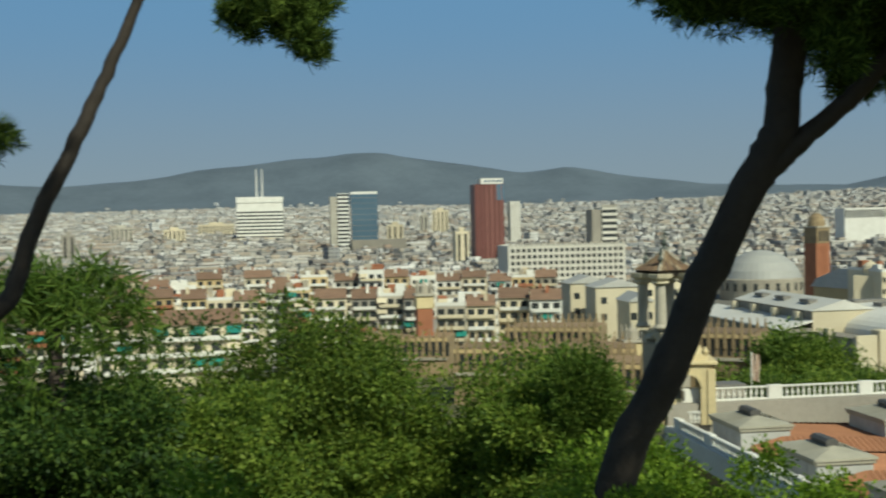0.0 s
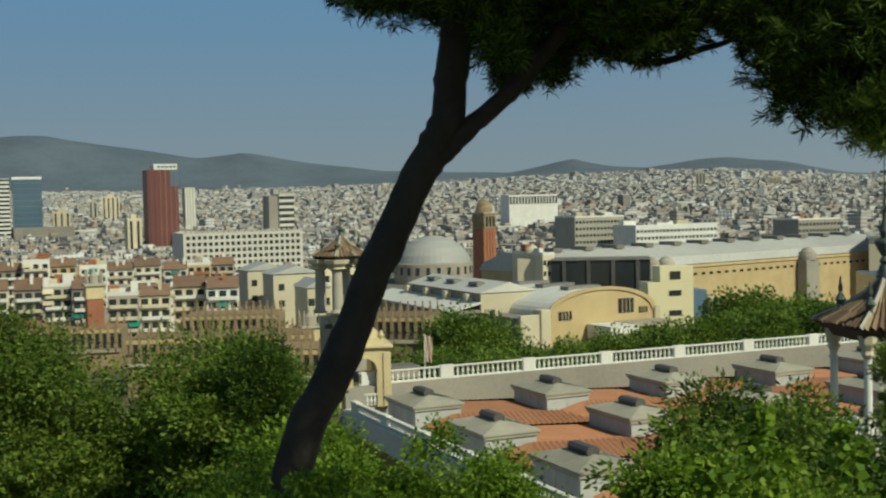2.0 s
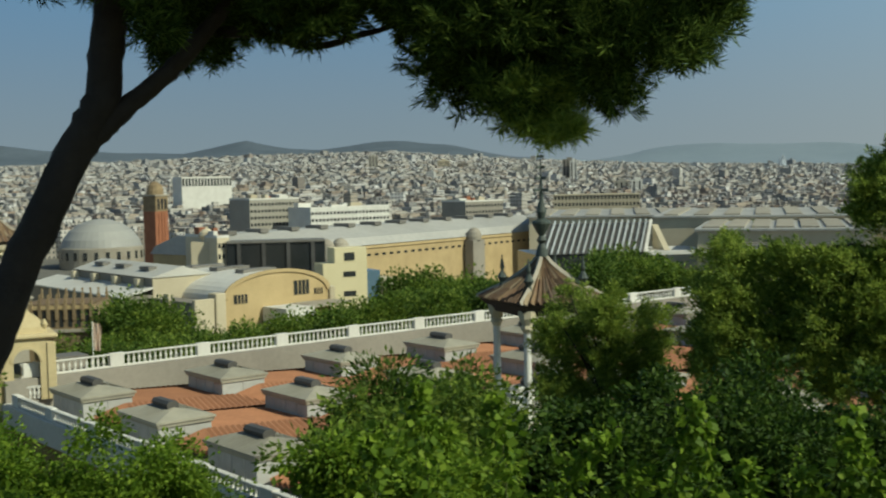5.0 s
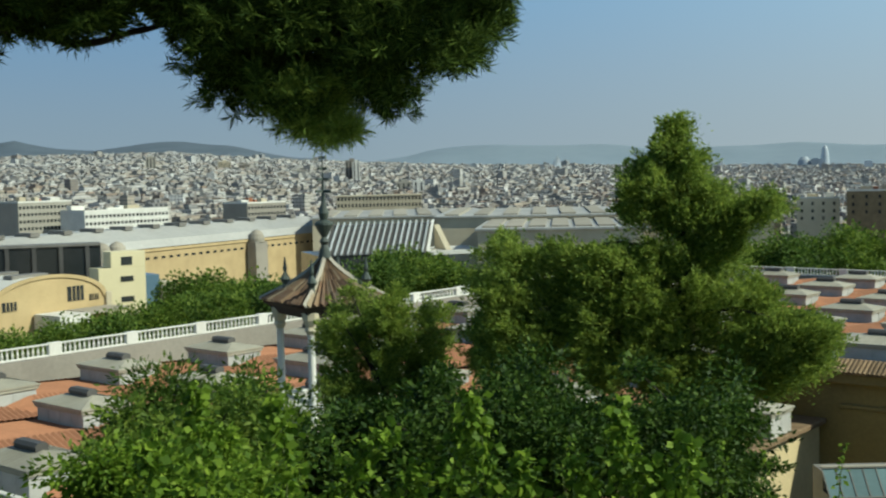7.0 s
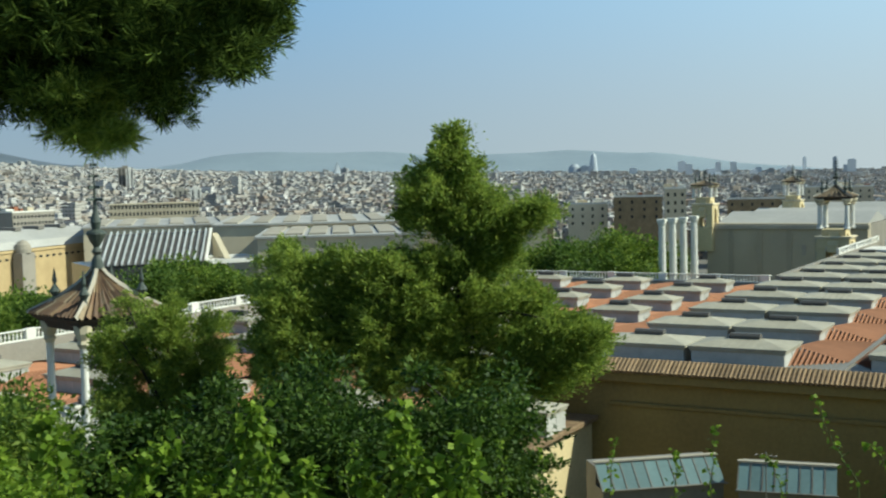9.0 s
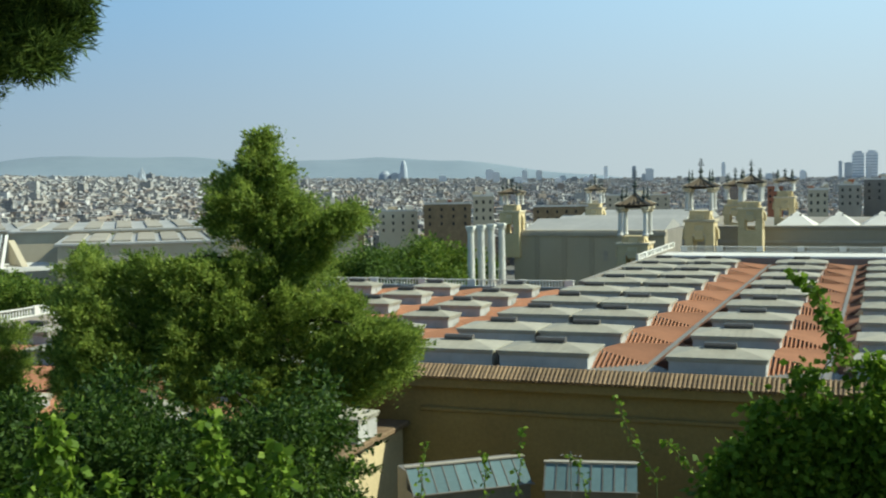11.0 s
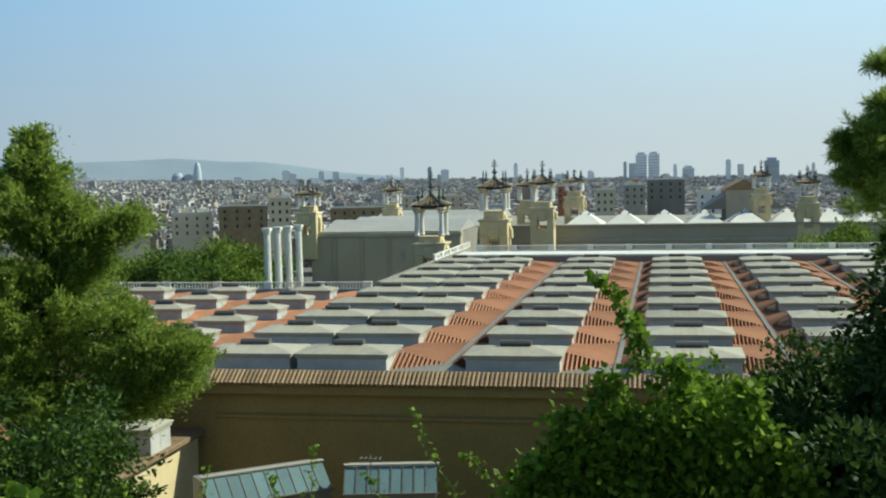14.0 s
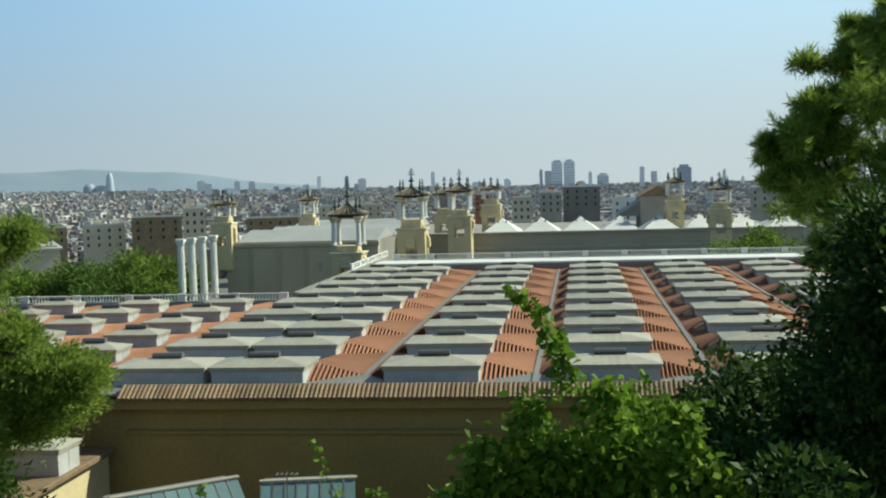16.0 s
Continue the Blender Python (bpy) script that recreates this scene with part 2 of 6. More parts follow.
def prism(bm, outline, axis, a, b):
    """A solid with the given outline (pairs) drawn along an axis from a to b."""
    def at(p, s):
        return {"x": (s, p[0], p[1]), "y": (p[0], s, p[1]), "z": (p[0], p[1], s)}[axis]
    lo, hi = [bm.verts.new(at(p, a)) for p in outline], [bm.verts.new(at(p, b)) for p in outline]
    n = len(outline)
    for i in range(n):
        bm.faces.new((lo[i], lo[(i + 1) % n], hi[(i + 1) % n], hi[i]))
    bm.faces.new(lo[::-1])
    bm.faces.new(hi)
    bmesh.ops.recalc_face_normals(bm, faces=bm.faces[:])
    return bm


def spot(az, el, d):
    """A place d metres off along the ground, at a bearing and an elevation fitted to the camera's view."""
    a = radians(az)
    return Vector((d * math.cos(a), d * math.sin(a), EYE + d * math.tan(radians(el))))


def thing(name, label, category, at=(0, 0, 0), turn=0.0, group="", kind=""):
    ob = new(name)
    ob.empty_display_size = 0.5
    ob.matrix_basis = pose(*at, 0, 0, turn)
    return tagged(ob, label, category, group, kind)


def raw_mesh(name, verts, faces, material, parent=None, smooth=False):
    mesh = bpy.data.meshes.new(name)
    mesh.from_pydata([tuple(v) for v in verts], [], faces)
    mesh.materials.append(material)
    if smooth:
        mesh.shade_smooth()
    ob = new(name, mesh)
    ob.parent = parent
    return ob


# ---- ground: one sheet from the terrace to the hills ----
FAR_EL = [(-40, -0.6), (0, -0.5), (15, -0.35), (25, -0.2), (40, 0.15), (47, 0.5), (53, 1.0), (60, 0.9), (66, 0.7), (72, 0.55), (80, 0.5), (90, 0.6), (100, 0.5), (150, 0.5)]
RIDGE = [(-40, -0.7), (5, -0.4), (11.5, -0.05), (15.5, 0.26), (19.5, 0.84), (23.6, 1.03), (27.7, 0.9), (31, 1.05), (34, 1.2), (37.4, 1.36), (40.8, 1.08), (43.4, 0.5), (47.3, 0.87), (50.3, 1.55), (52.4, 1.68), (54.2, 1.6),
         (56.6, 1.3), (58.1, 1.44), (60, 1.8), (61.6, 1.5), (63, 1.3), (65.8, 1.38), (68.8, 1.52), (71.3, 1.8), (73.8, 2.1), (75.9, 2.46), (77.9, 2.29), (80, 2.53), (83.3, 3.1), (84.7, 3.34), (86.3, 3.43), (87.9, 3.13), (90.1, 2.95), (92.2, 2.79), (94.9, 2.42), (97.4, 2.19), (99.9, 2.01), (102.4, 2.17), (115, 1.8), (150, 1.5)]


def along(table, a):
    xs, ys = zip(*table)
    return float(np.interp(a, xs, ys))


def ground_z(x, y):
    r, az = math.hypot(x, y), math.degrees(math.atan2(y, x))
    if az < -90:
        az += 360
    hill = 30.3 - 0.3 * max(0, min(r, 30) - 4) - 0.72 * max(0, min(r, 50) - 30) - 0.5 * max(0, r - 50)
    if az < -35 or az > 125:
        hill = 30.3 + 0.05 * r
    plain = 1.5 - 22.5 * min(1, max(0, (r - 230) / 250))
    if az < -35 or az > 125:
        return hill if r < 200 else max(hill - 0.3 * (r - 200), -30)
    if r < 65:
        return max(hill, 1.5)
    if r < 480:
        return plain
    far = EYE + 3800 * math.tan(radians(along(FAR_EL, az)))
    s = min(1, (r - 480) / 3320)
    z = -21 + (far + 21) * s ** 1.25
    if r > 3800:
        top = EYE + 4600 * math.tan(radians(along(RIDGE, az)))
        k = min(1, (r - 3800) / 800)
        z = far + (top - far) * (k * k * (3 - 2 * k))
    return z


def build_ground():
    angles = [math.radians(-180 + 360 * i / 720) for i in range(720)]
    radii = [0.01, 2, 4, 6, 9, 13, 18, 24, 30, 40, 60, 100, 160, 230, 300, 400, 480, 620, 800, 1050, 1350, 1700, 2100, 2500, 2900, 3300, 3800, 3950, 4100, 4250, 4400, 4500, 4600, 4750]
    verts = [(r * math.cos(a), r * math.sin(a), ground_z(r * math.cos(a), r * math.sin(a)) + (noise.noise((r * math.cos(a) / 260, r * math.sin(a) / 260, 0)) * (14 if r > 3800 else 0)) - (60 if r > 4700 else 0)) for r in radii for a in angles]
    n = len(angles)
    faces = [(k * n + i, k * n + (i + 1) % n, (k + 1) * n + (i + 1) % n, (k + 1) * n + i) for k in range(len(radii) - 1) for i in range(n)]
    faces.append(tuple(range(n)))
    ob = raw_mesh("ground", verts, faces, SOIL, smooth=True)
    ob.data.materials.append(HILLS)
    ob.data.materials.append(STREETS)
    ob.data.materials.append(HAZY_HILLS)
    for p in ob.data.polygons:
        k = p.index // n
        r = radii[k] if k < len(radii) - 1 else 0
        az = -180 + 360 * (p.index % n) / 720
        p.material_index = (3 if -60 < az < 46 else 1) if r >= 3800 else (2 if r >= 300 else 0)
    tagged(ob, "hillside falling to a city plain and wooded hills", "ground", kind="structure")


# blue-grey haze is painted into both hill colours, paler to the east
HILLS = surface("hazy_wooded_hills", (0.125, 0.16, 0.2), (0.075, 0.1, 0.13), coarse=0.006, fine=0.05, bump=0)
HAZY_HILLS = surface("hazy_pale_hills", (0.25, 0.31, 0.37), (0.21, 0.27, 0.33), coarse=0.004, fine=0.03, bump=0)
STREETS = surface("city_streets", (0.2, 0.19, 0.17), (0.12, 0.12, 0.11), coarse=0.02, fine=0.2, bump=0)
build_ground()

# ---- the wide city: thousands of houses in four belts ----
PALETTE = [(0.44, 0.414, 0.37), (0.581, 0.572, 0.554), (0.37, 0.326, 0.264), (0.651, 0.642, 0.625), (0.317, 0.238, 0.176), (0.44, 0.414, 0.37), (0.51, 0.484, 0.44), (0.29, 0.282, 0.273), (0.405, 0.343, 0.273), (0.546, 0.528, 0.493), (0.238, 0.211, 0.185), (0.264, 0.264, 0.264), (0.352, 0.326, 0.29)]
ROOFS = [(0.317, 0.176, 0.106), (0.528, 0.502, 0.458), (0.317, 0.29, 0.255), (0.634, 0.616, 0.59), (0.352, 0.22, 0.141), (0.211, 0.194, 0.176), (0.396, 0.361, 0.308), (0.264, 0.176, 0.123), (0.29, 0.273, 0.264)]


def house_boxes(name, houses, wall_mat, roof_mat, label):
    """Many houses in one mesh: for each (x, y, z, width, depth, height, turn) walls, a roof and a parapet lip."""
    verts, faces, mats, uvs = [], [], [], []
    for x, y, z, w, d, h, turn in houses:
        c, s = math.cos(turn), math.sin(turn)
        q = [(x + c * a - s * b, y + s * a + c * b) for a, b in ((-w / 2, -d / 2), (w / 2, -d / 2), (w / 2, d / 2), (-w / 2, d / 2))]
        k = len(verts)
        verts += [(px, py, z - 8) for px, py in q] + [(px, py, z + h) for px, py in q]
        u = 0.0
        for i in range(4):
            j = (i + 1) % 4
            faces.append((k + i, k + j, k + 4 + j, k + 4 + i))
            mats.append(0)
            length = w if i % 2 == 0 else d
            uvs += [(u, -8), (u + length, -8), (u + length, h), (u, h)]
            u += length
        k = len(verts)
        verts += [(px, py, z + h - 0.01) for px, py in q]
        faces.append((k, k + 1, k + 2, k + 3))
        mats.append(1)
        uvs += [(0, 0)] * 4
    ob = raw_mesh(name, verts, faces, wall_mat)
    ob.data.materials.append(roof_mat)
    layer = ob.data.uv_layers.new(name="UVMap")
    ob.data.polygons.foreach_set("material_index", mats)
    layer.data.foreach_set("uv", [c for p in uvs for c in p])
    return tagged(ob, label, "houses", kind="stuff")


def build_city():
    rng = random.Random(4)
    # haze is painted in: farther belts blend towards this grey by k
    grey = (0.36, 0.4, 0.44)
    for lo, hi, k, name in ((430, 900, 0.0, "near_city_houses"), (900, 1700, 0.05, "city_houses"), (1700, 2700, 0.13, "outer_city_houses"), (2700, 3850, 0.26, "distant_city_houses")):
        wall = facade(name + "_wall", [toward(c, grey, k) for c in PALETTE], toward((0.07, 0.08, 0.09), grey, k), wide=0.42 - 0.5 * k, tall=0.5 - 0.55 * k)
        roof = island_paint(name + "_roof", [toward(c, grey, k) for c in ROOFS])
        houses = []
        r = lo
        while r < hi:
            size = 7.5 + r / 400
            a = -24.0
            while a < 108:
                w, d, h = size * rng.choice((0.8, 1.1, 1.5, 2.2, 2.8)), size * rng.uniform(0.8, 1.3), rng.choice((13, 15, 16, 16, 17, 17, 18)) * rng.uniform(0.9, 1.08)
                if rng.random() < 0.008:
                    h *= rng.uniform(1.3, 1.8)
                    w = size
                rr = r + rng.uniform(-8, 8)
                x, y = rr * math.cos(radians(a)), rr * math.sin(radians(a))
                lost = rng.random() < 0.12 or not city_here(a, rr)
                if not lost:
                    z = ground_z(x, y)
                    turn = radians(rng.choice((18, 18, 18, 40, 5)))
                    houses.append((x, y, z, w, d, h, turn))
                    if rng.random() < 0.6:
                        houses.append((x + rng.uniform(-.3, .3) * w, y + rng.uniform(-.3, .3) * d, z + h, w * rng.uniform(0.15, 0.45), d * rng.uniform(0.2, 0.4), rng.uniform(2, 4), turn))
                a += math.degrees((w + rng.choice((0.5, 1, 2, 8))) / r)
            r += size * rng.choice((1.0, 1.2, 1.7))
        if hi > 3800:
            for _ in range(220):
                a, rr = rng.choice((rng.gauss(52, 4), rng.gauss(61, 5), rng.gauss(76, 5), rng.uniform(48, 105))), 3780 + abs(rng.gauss(0, 60))
                if a > 47:
                    x, y = rr * math.cos(radians(a)), rr * math.sin(radians(a))
                    houses.append((x, y, ground_z(x, y), rng.uniform(7, 15), rng.uniform(7, 13), rng.uniform(5, 10), rng.uniform(0, 3)))
            for _ in range(110):
                a, rr = rng.choice((rng.gauss(78, 3), rng.gauss(90, 4), rng.gauss(58, 5), rng.uniform(48, 103))), 3840 + abs(rng.gauss(0, 90))
                x, y = rr * math.cos(radians(a)), rr * math.sin(radians(a))
                houses.append((x, y, ground_z(x, y) + 4, rng.uniform(6, 14), rng.uniform(6, 10), rng.uniform(3, 6), rng.uniform(0, 3)))
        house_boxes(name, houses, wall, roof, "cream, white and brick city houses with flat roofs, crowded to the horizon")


def city_here(a, r):
    """Where houses stand: the fairground, its halls and the landmark plots stay free."""
    if r < 700 and a < 72:
        return False
    if r < 790 and 63.4 < a < 70:
        return False
    if r < 560 and 72 <= a < 80:
        return False
    return True


build_city()

# ---- the palace: a long roof of lanterns below the terrace ----
BAY = 13.2


def roof_lantern(w, d, h):
    ob = thing("roof_lantern", "grey panelled roof lantern with hipped sheet roof and dark vent", "skylight", group="roof lanterns of the palace")
    part("body", boxes((-w, w, -d, d, -0.6, h)), PANEL, ob)
    part("fascia", boxes((-w - 0.14, w + 0.14, -d - 0.14, d + 0.14, h - 0.26, h - 0.004), bevel=0.03), SHEET, ob, "pale fascia board")
    bm = bmesh.new()
    e, rz, ry = 0.24, h + 0.62, 1.4
    a = [(-w - e, -d - e, h), (w + e, -d - e, h), (w + e, d + e, h), (-w - e, d + e, h)]
    t = [(0, -ry, rz), (0, ry, rz)]
    lift = [(x, y, z + 0.14) for x, y, z in a]
    for i in range(4):
        poly(bm, a[i], a[(i + 1) % 4], lift[(i + 1) % 4], lift[i])
    poly(bm, *a[::-1])
    poly(bm, lift[0], lift[1], t[0])
    poly(bm, lift[1], lift[2], t[1], t[0])
    poly(bm, lift[2], lift[3], t[1])
    poly(bm, lift[3], lift[0], t[0], t[1])
    roof = part("roof", bm, SHEET, ob)
    bm = bmesh.new()
    for s in (-1, 1):
        for i in range(13):
            y = -d + 2 * d * i / 12
            top = rz if abs(y) <= ry else rz - 0.8 * (abs(y) - ry) / (d - ry)
            x1 = 0.0 if abs(y) <= ry else (w + e) * (abs(y) - ry) / (d - ry) * 0.98
            p, q = Vector((s * (w + e), y, h + 0.16)), Vector((s * x1, y, top + 0.03))
            poly(bm, p + Vector((0, -0.05, 0)), p + Vector((0, 0.05, 0)), q + Vector((0, 0.05, 0)), q + Vector((0, -0.05, 0)))
            poly(bm, p + Vector((0, 0.05, -0.06)), p + Vector((0, 0.05, 0)), q + Vector((0, 0.05, 0)), q + Vector((0, 0.05, -0.06)))
    part("ribs", bm, SHEET, roof)["kind"] = "stuff"
    bm = bmesh.new()
    prism(bm, [(-0.34, rz - 0.2), (0.34, rz - 0.2), (0.42, rz + 0.2), (0.24, rz + 0.38), (-0.24, rz + 0.38), (-0.42, rz + 0.2)], "y", -1.3, 1.3)
    part("vent", bm, DARK_VENT, ob)
    for s in (-1, 1):
        for y in (-0.5 * d, 0, 0.5 * d):
            part("mullion", boxes((s * w - 0.03, s * w + 0.03, y - 0.05, y + 0.05, 0, h - 0.27)), PANEL, ob)
        part("mullion", boxes((-0.05, 0.05, s * d - 0.03, s * d + 0.03, 0, h - 0.27)), PANEL, ob)
    return ob


def tile_slope(bm, x0, x1, ya, yb, za0, za1, zb, gable, step=0.42):
    """A roof slope of barrel tiles from a ridge side ya (height za0 to za1 along x) to a gutter yb, with its gable end."""
    n = int((x1 - x0) / step) * 2
    top, low = [], []
    for i in range(n + 1):
        x = x0 + (x1 - x0) * i / n
        up = 0.11 if i % 2 else 0.0
        za = za0 + (za1 - za0) * i / n
        top.append(bm.verts.new((x, ya, za + up)))
        low.append(bm.verts.new((x, yb, zb + up)))
    for i in range(n):
        bm.faces.new((top[i], low[i], low[i + 1], top[i + 1]))
    m = 12
    for i in range(m):
        y0, y1 = ya + (yb - ya) * i / m, ya + (yb - ya) * (i + 0.5) / m
        h0, h1 = za0 + (zb - za0) * i / m, za0 + (zb - za0) * (i + 0.5) / m
        fall = (za0 - za1) * (1 - i / m)
        out = gable * (1 - i / m)
        a, b = Vector((x0, y0, h0)), Vector((x0, y1, h1))
        c, d = Vector((x0 - out, y1, h1 - fall)), Vector((x0 - out, y0, h0 - fall))
        mid_t, mid_b = (a + b) / 2 + Vector((-0.06, 0, 0.12)), (c + d) / 2 + Vector((-0.06, 0, 0.12))
        poly(bm, a, mid_t, mid_b, d)
        poly(bm, mid_t, b, c, mid_b)
        poly(bm, d, mid_b, c)
        deep = Vector((0.1, 0, -0.3))
        poly(bm, a, d, d + deep, a + deep)
        poly(bm, b, c, c + deep, b + deep)


def tile_field(bm, x0, x1, half, z0, z1, step=0.42):
    """A corrugated bed of barrel tiles between two lanterns of a row."""
    n = int(2 * half / step) * 2
    a = [bm.verts.new((x0, -half + 2 * half * i / n, z0 + (0.1 if i % 2 else 0))) for i in range(n + 1)]
    b = [bm.verts.new((x1, -half + 2 * half * i / n, z1 + (0.1 if i % 2 else 0))) for i in range(n + 1)]
    for i in range(n):
        bm.faces.new((a[i], b[i], b[i + 1], a[i + 1]))


def lantern_row(first, y, x0, count, side, roof, inner, bay=BAY, heights=(17.0, 15.9, 15.82), start=2.2, gable=3.6):
    """Lanterns along x with tiled slopes at side[0] to the south and side[1] to the north of them."""
    for i in range(count):
        x = x0 + bay * i
        copy_thing(first, pose(x, y, 15.65))
    for s, reach in zip((-1, 1), side):
        if reach is None:
            continue
        key = (s, reach, inner)
        if key not in SLOPES:
            bm = bmesh.new()
            tile_slope(bm, start, start + bay - 0.02, s * inner, s * reach, *heights, gable)
            SLOPES[key] = bpy.data.meshes.new("tile_slope")
            bm.to_mesh(SLOPES[key])
            bm.free()
            SLOPES[key].materials.append(TILE)
        for i in range(count):
            o = new("tile_slope", SLOPES[key])
            o.parent, o.location = roof, (x0 + bay * i, y, -0.1)
    if bay != BAY:
        if "field" not in SLOPES:
            bm = bmesh.new()
            tile_field(bm, 1.7, bay - 1.7, inner, heights[0] - 0.1, heights[1])
            SLOPES["field"] = bpy.data.meshes.new("tile_field")
            bm.to_mesh(SLOPES["field"])
            bm.free()
            SLOPES["field"].materials.append(TILE)
        for i in range(count - 1):
            o = new("tile_field", SLOPES["field"])
            o.parent, o.location = roof, (x0 + bay * i, y, -0.1)


SLOPES = {}


def baluster_mesh():
    bm = lathe([(0.11, 0), (0.11, 0.08), (0.07, 0.12), (0.13, 0.3), (0.07, 0.62), (0.1, 0.72), (0.1, 0.8)], 6)
    mesh = bpy.data.meshes.new("baluster")
    bm.to_mesh(mesh)
    bm.free()
    mesh.materials.append(WHITE)
    return mesh


BALUSTER = baluster_mesh()


def balustrade(a, b, z, label, step=0.46, every=7.6, single=True, tall=1.05):
    """A stone balustrade from a to b: plinth, handrail, piers and turned balusters."""
    a, b = Vector((*a, z)), Vector((*b, z))
    length = (b - a).length
    turn = math.degrees(math.atan2(b.y - a.y, b.x - a.x))
    ob = thing("balustrade", label, "balustrade", tuple(a), turn, group="palace balustrades")
    part("plinth", boxes((0, length, -0.2, 0.2, 0, 0.13), bevel=0.02), WHITE, ob)
    part("handrail", boxes((0, length, -0.2, 0.2, tall - 0.13, tall), bevel=0.03), WHITE, ob)
    n = max(1, round(length / every))
    rest = bmesh.new()
    for i in range(n + 1):
        c = min(max(length * i / n, 0.75), length - 0.75)
        part("pier", boxes((c - 0.6, c + 0.6, -0.24, 0.24, 0.004, tall + 0.06), bevel=0.03), WHITE, ob)
        if i < n:
            k = int((length / n - 1.5) / step)
            for j in range(k):
                x = length * i / n + 0.75 + (j + 0.6) * step
                if single:
                    o = new("baluster", BALUSTER)
                    o.parent, o.location = ob, (x, 0, 0.13)
                else:
                    box(rest, x - 0.08, x + 0.08, -0.08, 0.08, 0.13, tall - 0.13)
    if single:
        rest.free()
    else:
        part("balusters", rest, WHITE, ob)["kind"] = "stuff"
    return ob


def build_palace():
    ob = thing("exhibition_palace", "ochre exhibition palace with a wide roof of tiles and lanterns", "palace")
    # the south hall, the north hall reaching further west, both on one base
    part("south_wall_body", boxes((92.6, 228, -60, 39.4, 0, 15.6)), OCHRE, ob, "ochre rendered wall, darkened in colour for its shade")
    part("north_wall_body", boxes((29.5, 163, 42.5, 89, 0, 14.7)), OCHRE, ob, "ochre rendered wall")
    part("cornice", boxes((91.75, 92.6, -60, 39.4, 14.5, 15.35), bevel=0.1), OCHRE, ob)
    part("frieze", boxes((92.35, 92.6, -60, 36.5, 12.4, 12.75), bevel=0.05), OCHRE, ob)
    part("south_roof_deck", boxes((92.0, 228, -60, 39.4, 15.604, 15.8)), LEAD, ob)
    part("north_roof_deck", boxes((29.6, 163, 42.45, 88.9, 14.704, 15.0)), LEAD, ob)
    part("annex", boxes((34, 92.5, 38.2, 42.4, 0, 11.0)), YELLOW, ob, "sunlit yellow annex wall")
    part("ledge", boxes((33.6, 92.4, 37.5, 42.4, 11.0, 11.45), bevel=0.08), OLD_TILE, ob, "worn tile-topped ledge")
    # gutters between the rows
    for y in (18.3, 3.9, -10.5, -24.9, -39.3):
        part("gutter", boxes((93.5, 216, y - 0.22, y + 0.22, 15.804, 15.95)), LEAD, ob)
    # raised parapet behind the lanterns
    part("north_parapet", boxes((29.6, 163, 87.2, 88.4, 15.0, 17.5)), GREY_WALL, ob, "grey rendered parapet wall")
    part("link_block", boxes((92.7, 163, 39.41, 42.49, 0, 14.9)), OCHRE, ob)
    part("east_parapet", boxes((162, 163.2, 40.2, 87.2, 14.5, 16.2)), GREY_WALL, ob, "grey rendered parapet wall")
    part("inner_parapet", boxes((163.2, 244, 39.4, 40.1, 12, 17.2)), GREY_WALL, ob)
    part("end_parapet", boxes((216.5, 226, -60, 38, 15.8, 17.3)), WHITE, ob, "white end parapet")
    # dark strip in front of the parapet stands in for its shade
    part("end_wall", boxes((216.0, 216.49, -60, 38, 15.804, 17.0)), LEAD, ob, "grey strip standing in for shade under the white parapet")
    part("west_parapet", boxes((29.3, 30.2, 42.6, 87.2, 14.2, 15.9), bevel=0.05), WHITE, ob, "white coping")
    wide = roof_lantern(2.7, 3.85, 1.5)
    for i in range(6):
        lantern_row(wide, 26.6 - 14.4 * i, 98.4, 9, (8.2, 6.0 if i else None), ob, 3.75)
    wide.matrix_basis = pose(98.4, 35.0, 15.65)
    lantern_row(wide, 35.0, 98.4 + BAY, 8, (None, 4.6), ob, 3.75)
    narrow = roof_lantern(1.8, 3.2, 1.5)
    narrow.matrix_basis = pose(84.5, 40.6, 11.8) @ Matrix.Diagonal((1, 0.85, 1, 1))
    for y in (45.9, 57.4, 69.1, 80.7):
        lantern_row(narrow, y, 33.5, 12, (5.6, 5.6), ob, 3.05, 10.75, (16.6, 16.0, 15.45), 1.2, 2.4)
    # eave of barrel tiles along the near wall
    bm = lathe([(0.16, 0), (0.13, 1.75)], 8)
    mesh = bpy.data.meshes.new("eave_tile")
    bm.to_mesh(mesh)
    bm.free()
    mesh.materials.append(OLD_TILE)
    # dark colour on the bed paints the shade between the eave tiles
    part("eave_bed", prism(bmesh.new(), [(91.45, 15.36), (93.1, 16.3), (93.4, 16.3), (93.4, 15.81), (92.0, 15.36)], "y", -60, 37), DARK_TILE, ob, "tile bed darkened in colour for shade under the eave tiles")
    for i in range(257):
        o = new("eave_tile", mesh)
        o.parent, o.matrix_basis = ob, pose(91.35, -58 + 0.37 * i, 15.46, 0, 60, 0)
    balustrade((31, 88.0), (160, 88.0), 17.5, "white stone balustrade along the roof edge")
    balustrade((29.8, 43), (29.8, 86), 15.9, "white stone balustrade on the near roof edge", single=False, tall=0.8)
    balustrade((162.6, 40.5), (162.6, 87), 16.2, "grey stone balustrade on a roof parapet", single=False)
    balustrade((243, 39.75), (204, 39.75), 17.2, "white stone balustrade climbing to a lantern tower", single=False)
    balustrade((227.5, -60), (227.5, 36), 17.3, "pale stone balustrade at the far roof edge", single=False)


build_palace()

# ---- landmarks ----


